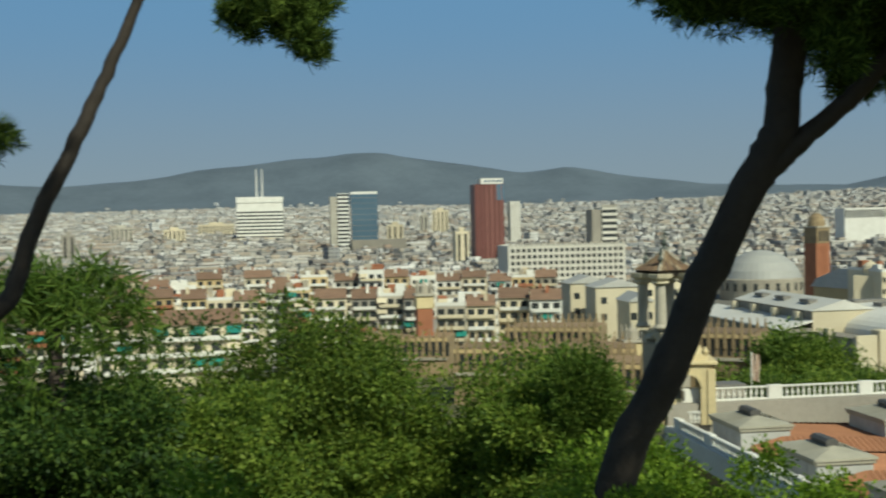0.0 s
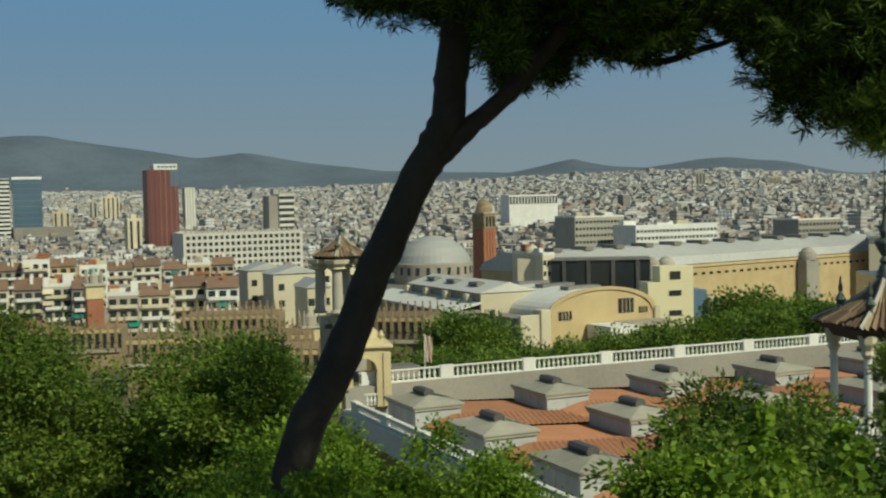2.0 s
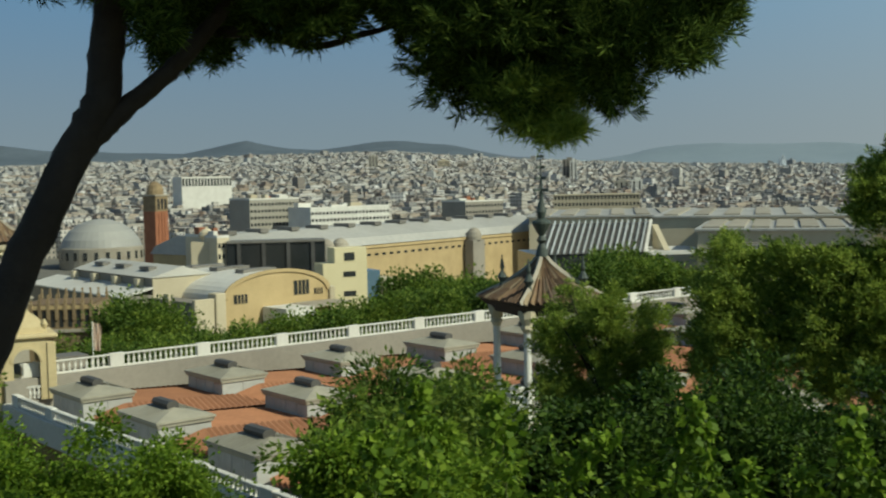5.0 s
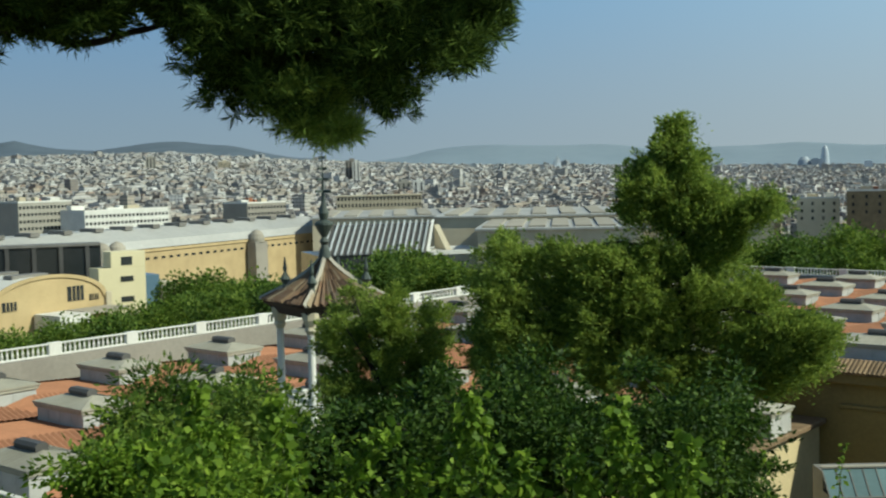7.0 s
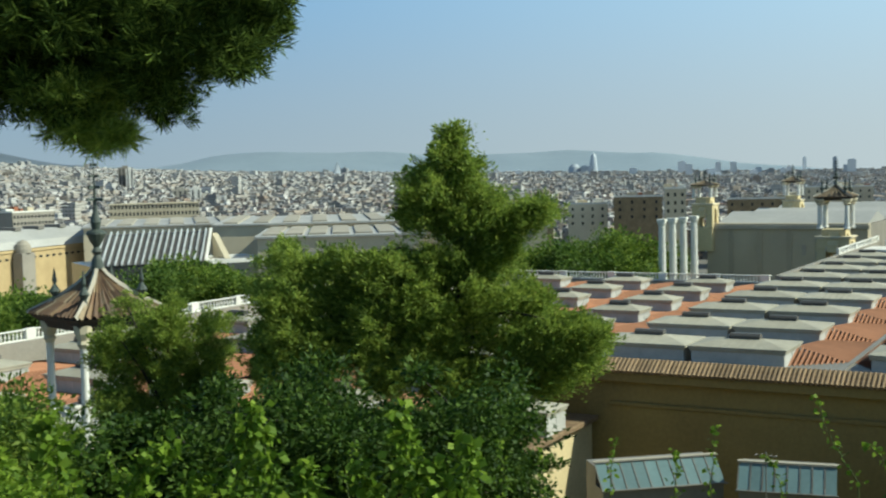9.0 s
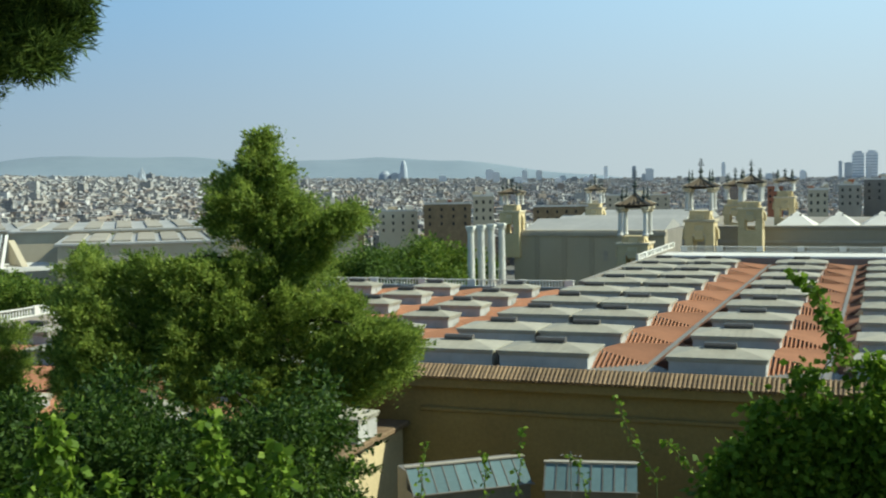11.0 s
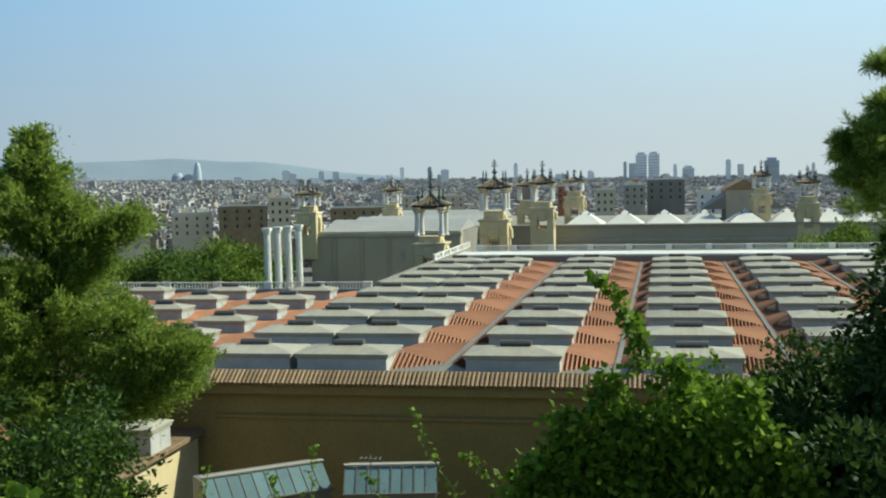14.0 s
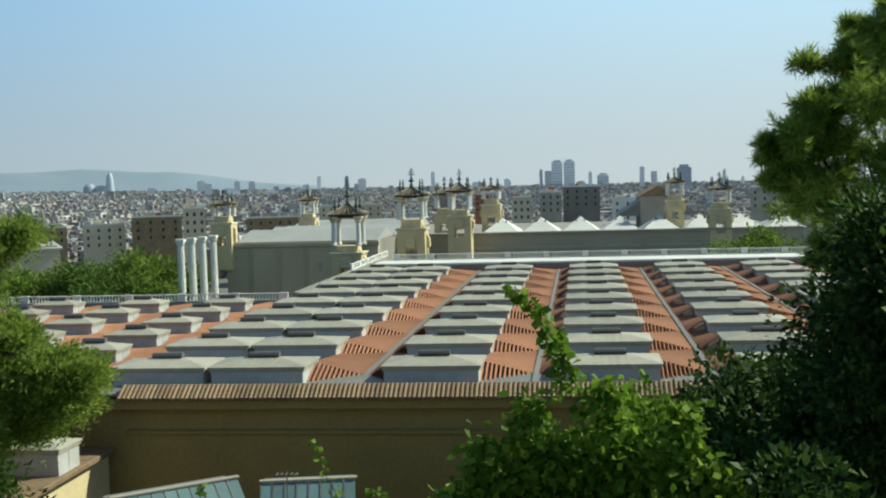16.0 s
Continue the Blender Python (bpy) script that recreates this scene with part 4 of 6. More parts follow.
    for x in spread(-w / 2, w / 2 - 1, 17):
        bm = bmesh.new()
        prism(bm, [(-0.9, 18.1), (15.9, 27.9), (15.9, 28.6), (-0.9, 18.8)], "x", x - 0.24, x + 0.24)
        for v in bm.verts:
            v.co.x += v.co.y * 0.46
        part("roof_stripe", bm, STRIPE, ob)
    bm = prism(bmesh.new(), [(0, 14), (0, 18), (16, 28.4), (30, 18), (30, 14)], "x", w / 2 - 0.9, w / 2 + 0.2)
    for v in bm.verts:
        v.co.x += min(v.co.y, 16) * 0.46 if v.co.z > 15 else 0
    part("end_wall", bm, WHITE, ob)
    part("end_slope", prism(bmesh.new(), [(2, 18.3), (15, 26.6), (15, 18.3)], "x", w / 2 + 7.0, w / 2 + 9.0), CREAM, ob)
    part("low_roof", boxes((w / 2 + 0.3, w / 2 + 22, -2, 24, 17, 18.2)), WHITE, ob)
    # wide flat sheds
    for az0, az1, top, d, m in ((40.5, 30.5, -2.2, 480, METAL_ROOF), (46.5, 38.0, -2.12, 520, METAL_ROOF), (38.5, 30.5, -2.85, 410, METAL_ROOF), (31, 24.5, -2.6, 430, METAL_ROOF)):
        ob, w, h = block("flat_shed", "wide low shed with pale flat roof", "hall", az0, az1, top, d, CREAM, 95)
        part("roof", boxes((-w / 2 - 1, w / 2 + 1, -1, 96, h, h + 0.7)), m, ob)
        for x in spread(-w / 2, w / 2, 7):
            part("roof_light", boxes((x - 3, x + 3, 6, 88, h + 0.704, h + 1.3)), STONE, ob)
    c = spot(34.6, 0, 380)
    ob = arched_hall("small_arched_hall", "dark arched shed with white eaves", (c.x, c.y, -10), 22, 50, 14.5, 3.5, -35, DARK_VENT, LEAD)
    for az0, az1, top, d, m, n in ((60.73, 57.4, -0.95, 650, CONCRETE, 14), (57.9, 53.0, -1.42, 640, WHITE, 22), (50.5, 47.5, -1.25, 700, GREY_WALL, 12), (62.5, 60.9, -2.7, 395, CREAM, 3)):
        ob, w, h = block("office_row", "long office row with bands of windows", "office block", az0, az1, top, d, m, 22)
        for z in [h - 3.2 - 3.6 * i for i in range(4)]:
            windows(ob, spread(-w / 2, w / 2, n), [z], w / n * 0.6, 1.5)
        clutter(ob, w, h, 22, int(az0 * 7))
    # brick bell tower of the avenue, and its twin farther back
    for az, d, s in ((64.33, 640, 1.0),):
        p = spot(az, 0, d)
        ob = thing("brick_tower", "tall slim red-brick tower with stone belfry and pyramid cap", "tower", (p.x, p.y, -20.5), 20)
        part("shaft", boxes((-4.8 * s, 4.8 * s, -4.3 * s, 4.3 * s, 0, 37 * s), bevel=0.2), BRICK, ob)
        for k in (-2.2, 0, 2.2):
            part("pilaster", boxes(((k - 0.45) * s, (k + 0.45) * s, -4.7 * s, -4.31 * s, 6, 36 * s)), BRICK, ob)
        part("belfry", boxes((-4.6 * s, 4.6 * s, -4.6 * s, 4.6 * s, 37.004 * s, 45 * s), bevel=0.15), FACTORY, ob)
        for k in (-2.6, 0, 2.6):
            part("belfry_arch", boxes(((k - 0.8) * s, (k + 0.8) * s, -4.75 * s, -4.61 * s, 38 * s, 43.5 * s)), DARK_GLASS, ob)
        part("cornice", boxes((-5.1 * s, 5.1 * s, -5.1 * s, 5.1 * s, 45.004 * s, 45.8 * s)), STONE, ob)
        part("cap", lathe([(4.6 * s, 45.8 * s), (4.5 * s, 48 * s), (3.6 * s, 50.6 * s), (1.8 * s, 52.2 * s), (0.3, 52.8 * s)], 12), FACTORY, ob)
    # bullring dome
    p = spot(66.85, 0, 720)
    ob = thing("arena_dome", "broad pale dome over a round brick arena", "arena", (p.x, p.y, -19))
    part("drum", lathe([(24, 0), (24, 13.4), (23, 14)], 40), STONE, ob)
    part("dome", lathe([(23.2, 14), (21.6, 18.4), (18, 23), (12.5, 27), (6, 29.4), (0.3, 30.2)], 40), ARENA_ROOF, ob)
    for i in range(24):
        a = 2 * math.pi * i / 24
        part("arch", boxes((-1, 1, -0.2, 0.2, 7, 11.5)), DARK_GLASS, ob).matrix_basis = pose(24 * math.cos(a), 24 * math.sin(a), 0, 0, 0, math.degrees(a) + 90)


# ---- old factory with pinnacles and the apartment houses below the trees ----
def pinnacled_wall(name, az0, az1, top, d, h, seed, m=None):
    m = m or OLD_TILE
    p, q = spot(az0, 0, d), spot(az1, 0, d * 0.985)
    w = (p - q).length
    c = (p + q) / 2
    ob = thing(name, "brown brick factory wing with a row of stepped pinnacles", "factory", (c.x, c.y, EYE + d * math.tan(radians(top)) - h), math.degrees(math.atan2(q.y - p.y, q.x - p.x)))
    part("wall", boxes((-w / 2, w / 2, 0, 12, -8, h)), FACTORY, ob)
    part("roof", boxes((-w / 2 + 0.6, w / 2 - 0.6, 0.6, 11.4, h + 0.004, h + 0.2)), OLD_TILE, ob)
    n = min(40, int(w / 1.35))
    for x in spread(-w / 2, w / 2, n):
        part("pinnacle", boxes((x - 0.24, x + 0.24, -0.3, 0.25, h - 2.2, h + 0.9), (x - 0.13, x + 0.13, -0.15, 0.12, h + 0.9, h + 1.9)), FACTORY, ob)
        # dark box on the wall face stands in for a recess's shade
        part("recess", boxes((x + 0.36, x + 1.0, -0.06, 0.02, h - 3.4, h - 0.7)), DARK_GLASS, ob)
    part("string_course", boxes((-w / 2, w / 2, -0.4, -0.07, h - 4.2, h - 3.7)), STONE, ob)
    part("coping", boxes((-w / 2, w / 2, -0.2, -0.01, h - 0.5, h + 0.15)), CREAM_OLD, ob)
    for x in spread(-w / 2, w / 2, n):
        part("pinnacle", boxes((x - 0.22, x + 0.22, 11.6, 12.1, h - 1.6, h + 1.0), (x - 0.12, x + 0.12, 11.7, 12.0, h + 1.0, h + 1.9)), FACTORY, ob)
    return ob




def below_the_trees():
    pinnacled_wall("factory_wing", 81.5, 72.8, -6.25, 196, 5, 1)
    pinnacled_wall("factory_wing", 79.0, 74.5, -5.25, 222, 5.5, 2)
    pinnacled_wall("factory_wing", 77.0, 72.2, -7.0, 178, 5, 3)
    pinnacled_wall("factory_wing", 86.5, 81.8, -5.6, 235, 5, 4)
    pinnacled_wall("factory_wing", 70.6, 67.2, -5.6, 200, 5, 5)
    for az, d, top in ((82.88, 238, -2.75), (72.9, 205, -5.0)):
        p = spot(az, 0, d)
        h = 9.5
        ob = thing("factory_tower", "slim brick tower with ochre belfry and stone crown", "tower", (p.x, p.y, EYE + d * math.tan(radians(top)) - h))
        part("shaft", boxes((-1.6, 1.6, -1.6, 1.6, -10, 3.5), bevel=0.1), BRICK, ob)
        part("belfry", boxes((-1.75, 1.75, -1.75, 1.75, 3.504, 6), bevel=0.1), YELLOW, ob)
        part("gallery", boxes((-2.1, 2.1, -2.1, 2.1, 6.004, 6.5), bevel=0.08), STONE, ob)
        for x in (-1.4, 1.4):
            for y in (-1.4, 1.4):
                part("post", lathe([(0.25, 6.5), (0.2, 8.3), (0.05, 9.2)], 8, x, y), STONE, ob)
        part("crown", lathe([(1.0, 6.5), (0.9, 8), (0.4, 8.6), (0.1, 9.5)], 10), STONE, ob)
    rows_ = ((98.4, 91.6, -4.62, 232, CREAM, 1), (86.4, 82.6, -3.5, 330, GREY_WALL, 2), (82.3, 79.4, -4.0, 300, WHITE, 3), (79.3, 76.2, -3.75, 305, CREAM, 4), (90.5, 88.4, -3.0, 360, WHITE, 5), (104, 99.0, -4.2, 300, WHITE, 6),
             (88.2, 86.6, -3.6, 330, CREAM, 7), (94.5, 90.8, -3.4, 340, CREAM, 8), (99, 94.8, -3.3, 360, WHITE, 9), (91.5, 87.5, -2.6, 420, BRICK, 10), (87.2, 83.6, -2.5, 430, CREAM, 11), (83.5, 79.8, -2.6, 440, CREAM, 12), (97.5, 92.5, -2.6, 440, CREAM, 13), (79.7, 76.4, -2.9, 420, STONE, 14), (106, 100, -3.0, 420, CREAM, 15))
    split = []
    g = random.Random(3)
    for az0, az1, top, d, m, seed in rows_:
        n = 1 if seed == 1 else max(1, round((az0 - az1) / 1.3))
        for i in range(n):
            split.append((az0 + (az1 - az0) * i / n, az0 + (az1 - az0) * (i + 0.995) / n, top + g.uniform(-0.3, 0.12) * (n > 1), d + g.uniform(-5, 5), m if n == 1 else g.choice((WHITE, CREAM, CREAM_OLD, STONE, CREAM, GREY_WALL)), seed * 7 + i))
    for az0, az1, top, d, m, seed in split:
        ob, w, h = block("apartment_house", "low-rise apartment house with balconies and a cluttered flat roof", "apartment house", az0, az1, top, d, m, 16, facing=True)
        r = random.Random(seed)
        for i in range(int(h / 3.1)):
            z = h - 3.0 * (i + 1)
            if z < -2 or i > 4:
                break
            part("balcony", boxes((-w / 2 + 0.5, w / 2 - 0.5, -1.1, -0.01, z - 0.1, z + 0.75)), r.choice((WHITE, CREAM, WHITE, BRICK)), ob)
            n = max(3, int(w / 3.4))
            windows(ob, spread(-w / 2, w / 2, n), [z + 0.1], 1.7, 2.1)
            for x in spread(-w / 2, w / 2, n):
                if r.random() < (0.3 if seed == 7 else 0.1):
                    part("awning", prism(bmesh.new(), [(-1.5, z + 1.2), (-0.06, z + 2.4), (-0.06, z + 2.5), (-1.5, z + 1.3)], "x", x - 1.4, x + 1.4), AWNING if r.random() < 0.6 else CREAM, ob, "green canvas awning")
        if seed % 3:
            part("tile_roof", prism(bmesh.new(), [(-0.6, h), (8, h + 2.4), (16.5, h)], "x", -w / 2, w / 2), ROOF_TILE, ob)
            for _ in range(3):
                x, y = r.uniform(-0.4, 0.4) * w, r.uniform(3, 12)
                part("chimney", boxes((x - 0.4, x + 0.4, y - 0.3, y + 0.3, h, h + r.uniform(2.6, 3.8))), r.choice((WHITE, BRICK, CREAM)), ob)
        else:
            clutter(ob, w, h, 16, seed, 7)


STRIPE = surface("grey_roof_bands", (0.56, 0.6, 0.62), (0.43, 0.47, 0.49), coarse=0.1, rough=0.5)
FLAG_CLOTH = surface("faded_cloth", (0.62, 0.52, 0.42), (0.5, 0.32, 0.24), coarse=1.5, bump=0)
AWNING = surface("green_canvas", (0.02, 0.25, 0.2), (0.015, 0.18, 0.15), bump=0)


# ---- tiled temples with spires ----
def hip_tiles(bm, half, z0, z1, flare=0.35, rows_=9):
    """Four flaring slopes of barrel tiles up to a point."""
    for s in range(4):
        m = pose(0, 0, 0, 0, 0, 90 * s)
        n = rows_ * 2
        for i in range(n):
            u0, u1 = -1 + 2 * i / n, -1 + 2 * (i + 1) / n
            up = 0.075 * half if i % 2 else 0.0
            line0, line1 = [], []
            for k in range(6):
                f = k / 5
                hw = half * (1 - f) ** (1 + flare)
                z = z0 + (z1 - z0) * f
                line0.append(m @ Vector((u0 * hw, -hw, z + up * (1 - f))))
                line1.append(m @ Vector((u1 * hw, -hw, z + (0.075 * half - up) * (1 - f))))
            for k in range(5):
                poly(bm, line0[k], line1[k], line1[k + 1], line0[k + 1])
    return bm


def temple(name, label, at, half, col_h, roof_h, spire_h, rough_base, base_w, n=10, turn=0.0, wall=None, tiles=None, flare=0.5, stout=1.0):
    """An open tiled temple on corner columns over a tower base; returns the thing. at: foot of the base."""
    wall = wall or YELLOW
    ob = thing(name, label, "roof temple", at, turn)
    b = rough_base
    w = base_w / 2
    if b > 0:
        part("base_block", boxes((-w, w, -w, w, -6, 0), bevel=0.08), wall, ob)
        part("arch_block", boxes((-w, w, -w, w, b * 0.42, b * 0.74), bevel=0.08), wall, ob)
        for x in (-1, 1):
            for y in (-1, 1):
                part("pier", boxes((min(x * w, x * w * 0.42), max(x * w, x * w * 0.42), min(y * w, y * w * 0.42), max(y * w, y * w * 0.42), 0.004, b * 0.419)), wall, ob)
        for s in range(4):
            m = pose(0, 0, 0, 0, 0, 90 * s)
            part("arch_moulding", prism(bmesh.new(), [(w * 0.5 * math.cos(math.pi * i / 8), b * 0.36 + w * 0.5 * math.sin(math.pi * i / 8)) for i in range(9)] + [(w * 0.41 * math.cos(math.pi * i / 8), b * 0.36 + w * 0.41 * math.sin(math.pi * i / 8)) for i in range(8, -1, -1)], "y", -w - 0.1, -w - 0.004), CREAM, ob).matrix_basis = m
            part("volute", prism(bmesh.new(), [(-w * 1.02, b * 0.3), (-w * 1.25, b * 0.35), (-w * 1.22, b * 0.55), (-w * 0.95, b * 0.7), (-w * 0.7, b * 0.95), (-w * 0.6, b * 0.95), (-w * 0.6, b * 0.6)], "y", -w * 0.3, w * 0.3), wall, ob).matrix_basis = m
        part("base_cornice", boxes((-w * 1.1, w * 1.1, -w * 1.1, w * 1.1, b * 0.74, b * 0.8), bevel=0.05), CREAM, ob)
        part("upper_block", boxes((-w * 0.72, w * 0.72, -w * 0.72, w * 0.72, b * 0.8, b), bevel=0.06), wall, ob)
    c = half * 0.7
    q = c * stout
    for x in (-c, c):
        for y in (-c, c):
            col = part("column", lathe([(0.13 * q, b), (0.16 * q, b + 0.04 * col_h), (0.115 * q, b + 0.1 * col_h), (0.1 * q, b + 0.78 * col_h), (0.12 * q, b + 0.8 * col_h)], 12, x, y), wall if stout > 2 else WHITE, ob, "white column with leafy capital")
            part("capital", lathe([(0.11 * q, b + 0.8 * col_h), (0.19 * q, b + 0.84 * col_h), (0.15 * q, b + 0.87 * col_h), (0.24 * q, b + 0.93 * col_h), (0.26 * q, b + col_h)], 8, x, y), CREAM, col)
    z = b + col_h
    part("entablature", boxes((-c * 1.2, c * 1.2, -c * 1.2, c * 1.2, z, z + 0.07 * roof_h), bevel=0.03), STONE, ob)
    part("soffit", lathe([(c * 1.6, z - 0.1 * roof_h), (c * 1.75, z + 0.02 * roof_h), (half * 1.34, z + 0.08 * roof_h), (half * 1.36, z + 0.1 * roof_h)], 4), BARK, ob, "dark soffit ring").matrix_basis = pose(0, 0, 0, 0, 0, 45)
    bm = hip_tiles(bmesh.new(), half, z + 0.1 * roof_h, z + roof_h, flare, n)
    part("tile_roof", bm, tiles or TEMPLE_TILE, ob, "weathered barrel-tile roof")
    for s in range(4):
        m = pose(0, 0, 0, 0, 0, 90 * s + 45)
        bm = bmesh.new()
        d = half * 1.414
        for k in range(6):
            f0, f1 = k / 6, (k + 1) / 6
            r0, r1 = d * (1 - f0) ** (1 + flare), d * (1 - f1) ** (1 + flare)
            z0, z1 = z + roof_h * (0.1 + 0.9 * f0), z + roof_h * (0.1 + 0.9 * f1)
            t = 0.055 * half
            for a, e in ((-t, 0), (0, t)):
                poly(bm, (r0, a, z0 + 0.09 * half * (1 if a == 0 else 0.2)), (r1, a, z1 + 0.09 * half * (1 if a == 0 else 0.2)), (r1, e, z1 + 0.09 * half * (0.2 if a == 0 else 1)), (r0, e, z0 + 0.09 * half * (0.2 if a == 0 else 1)))
        part("hip_ridge", bm, STONE, ob, "pale hip ridge tiles").matrix_basis = m
        f = 0.1 * half
        if stout > 1.3:
            f *= 1.25
        part("hip_stub", lathe([(f * 0.75, -f * 1.5), (f * 0.8, f * 0.6), (f * 0.6, f * 0.7)], 4), STONE, ob, "pale stone stub on the hip").matrix_basis = pose(0, 0, 0, 0, 0, 90 * s + 45) @ pose(half * 0.85, 0, z + roof_h * 0.22)
        part("corner_finial", lathe([(f * 0.9, 0), (f * 0.5, f * 2), (f * 1.1, f * 3), (f * 0.3, f * 4.4), (f * 0.5, f * 5), (f * 0.08, f * 7.5)], 8), BRONZE, ob, "bronze corner finial").matrix_basis = pose(0, 0, 0, 0, 0, 90 * s + 45) @ pose(half * 0.85, 0, z + roof_h * 0.22)
    z += roof_h * 0.93
    q, h = half * 0.13, spire_h
    part("spire", lathe([(q, z - h * 0.05), (q * 0.75, z + h * 0.03), (q * 0.45, z + h * 0.07), (q * 0.8, z + h * 0.1), (q * 0.4, z + h * 0.14), (q * 1.0, z + h * 0.2), (q * 1.45, z + h * 0.255), (q * 1.4, z + h * 0.275), (q * 0.55, z + h * 0.3), (q * 0.8, z + h * 0.36), (q * 0.35, z + h * 0.46), (q * 0.22, z + h * 0.6), (q * 0.1, z + h * 0.8), (q * 0.05, z + h)], 12), BRONZE, ob, "dark bronze spire with urn")
    for k, r in ((0.55, 0.5), (0.66, 0.38), (0.76, 0.28), (0.86, 0.2)):
        for a in (0, 90):
            part("spire_scroll", boxes((-half * r * 0.42, half * r * 0.42, -0.018 * half, 0.018 * half, z + h * k, z + h * k + 0.05 * half)), BRONZE, ob).matrix_basis = pose(0, 0, 0, 0, 0, a + 20)
    return ob


def temples():
    p = spot(45.8, 0, 54.6)
    ob = temple("tiled_gazebo", "white-columned gazebo with weathered tile roof and bronze spire", (p.x, p.y, 20.9), 2.3, 5.05, 2.7, 5.0, 0, 0, 13, -17, flare=0.75)
    part("floor_slab", boxes((-1.9, 1.9, -1.9, 1.9, -0.5, -0.004), bevel=0.05), STONE, ob)
    part("stone_base", boxes((-1.7, 1.7, -1.7, 1.7, -9.5, -0.504), bevel=0.08), YELLOW, ob, "sunlit yellow base wall")
    for s in range(4):
        m = pose(0, 0, 0, 0, 0, 90 * s)
        part("handrail", boxes((-1.45, 1.45, -1.6, -1.38, 0.9, 1.02), bevel=0.03), WHITE, ob).matrix_basis = m
        for x in spread(-1.3, 1.3, 8):
            o = new("baluster", BALUSTER)
            o.parent, o.matrix_basis = ob, m @ pose(x, -1.48, 0.1)
    for name_, az, d, spire, base, w, hb in (("a", 8.02, 252, 0.75, -3.75, 6.2, 9.0), ("b", 11.1, 240, 0.3, -4.44, 6.4, 6.6), ("c", 5.72, 325, 0.65, -2.65, 6.6, 7.6), ("c2", 6.45, 345, 0.3, -2.3, 6, 6.5), ("d", 4.2, 360, 0.2, -2.1, 6.0, 8.0), ("o", 17.0, 300, -0.05, -2.7, 5.4, 7.2), ("e", -4.5, 350, 0.46, -2.0, 5.2, 7.0), ("f", -6.56, 335, 0.16, -2.7, 6.0, 8.5), ("g", 13.0, 345, 0.12, -2.3, 5.0, 6.0)):
        p = spot(az, base, d)
        total = d * (math.tan(radians(spire)) - math.tan(radians(base)))
        rest = total - hb
        temple("lantern_tower", "yellow roof tower with open tiled lantern and dark spire", (p.x, p.y, p.z), w * 0.56, rest * 0.44, rest * 0.24, rest * 0.36, hb, w * 0.96, 6, 0, None, DARK_TILE, flare=0.75, stout=1.7)
    p = spot(71.3, 0, 162)
    temple("tiled_pavilion", "tall shaded pavilion with columns and ornate tile roof", (p.x, p.y, 15), 3.0, 7.4, 3.6, 2.6, 2.0, 4.6, 9, 15, STONE, stout=3.2)
    p = spot(68.5, 0, 97)
    ob = thing("roof_cabin", "small grey rendered cabin on the roof corner", "cabin", (p.x, p.y, 15.9))
    part("wall", boxes((-1.1, 1.1, -1, 1, -0.5, 2.5)), GREY_WALL, ob)
    part("lid", boxes((-1.25, 1.25, -1.15, 1.15, 2.504, 2.66), bevel=0.03), LEAD, ob)
    p = spot(67.35, 0, 112)
    ob = thing("flag_pole", "white pole with a limp faded flag", "flag", (p.x, p.y, ground_z(p.x, p.y) - 1.4))
    part("pole", lathe([(0.09, 0), (0.05, 19.3)], 8), WHITE, ob)
    flag = bmesh.new()
    for i in range(6):
        for k in range(5):
            q = [(0.05 + 0.14 * (k + a) + 0.06 * math.sin(i + b), 0.16 * math.sin(2.2 * (k + a) + (i + b) * 0.3), 19.2 - 0.42 * (i + b) - 0.05 * (k + a)) for a, b in ((0, 0), (1, 0), (1, 1), (0, 1))]
            poly(flag, *q)
    bmesh.ops.remove_doubles(flag, verts=flag.verts, dist=0.001)
    part("cloth", flag, FLAG_CLOTH, ob)
    # yellow arch kiosk on the palace corner
    p = spot(70.4, 0, 94.5)
    ob = thing("arch_kiosk", "sunlit yellow roof kiosk with an open arch and curved cornice", "kiosk", (p.x, p.y, 15.9), -14)
    hw = 1.95
    for s in range(4):
        m = pose(0, 0, 0, 0, 0, 90 * s)
        arch = [(0.95 * math.cos(math.pi * i / 12), 2.9 + 0.95 * math.sin(math.pi * i / 12)) for i in range(13)]
        bm = bmesh.new()
        prism(bm, [(hw, 0), (hw, 4.6), (0, 4.6), (0, 3.85)] + arch[5::-1] + [(0.95, 0)], "y", -hw, -hw + 0.35)
        prism(bm, [(-hw, 0), (-hw, 4.6), (0, 4.6), (0, 3.85)] + arch[7:] + [(-0.95, 0)], "y", -hw, -hw + 0.35)
        part("arch_wall", bm, YELLOW, ob).matrix_basis = m
        arch2 = [(1.18 * math.cos(math.pi * i / 12), 2.9 + 1.18 * math.sin(math.pi * i / 12)) for i in range(13)]
        part("arch_moulding", prism(bmesh.new(), arch2 + arch[::-1], "y", -hw - 0.08, -hw - 0.004), YELLOW, ob).matrix_basis = m
        part("handrail", boxes((-0.94, 0.94, -hw + 0.05, -hw + 0.25, 0.9, 1.05)), WHITE, ob).matrix_basis = m
        for x in spread(-0.9, 0.9, 6):
            o = new("baluster", BALUSTER)
            o.parent, o.matrix_basis = ob, m @ pose(x, -hw + 0.15, 0.12)
        part("pilaster", boxes((hw - 0.5, hw + 0.12, -hw - 0.12, -hw - 0.004, 0, 4.3), bevel=0.04), YELLOW, ob).matrix_basis = m
    part("cornice", boxes((-hw - 0.3, hw + 0.3, -hw - 0.3, hw + 0.3, 4.6, 4.95), bevel=0.1), YELLOW, ob)
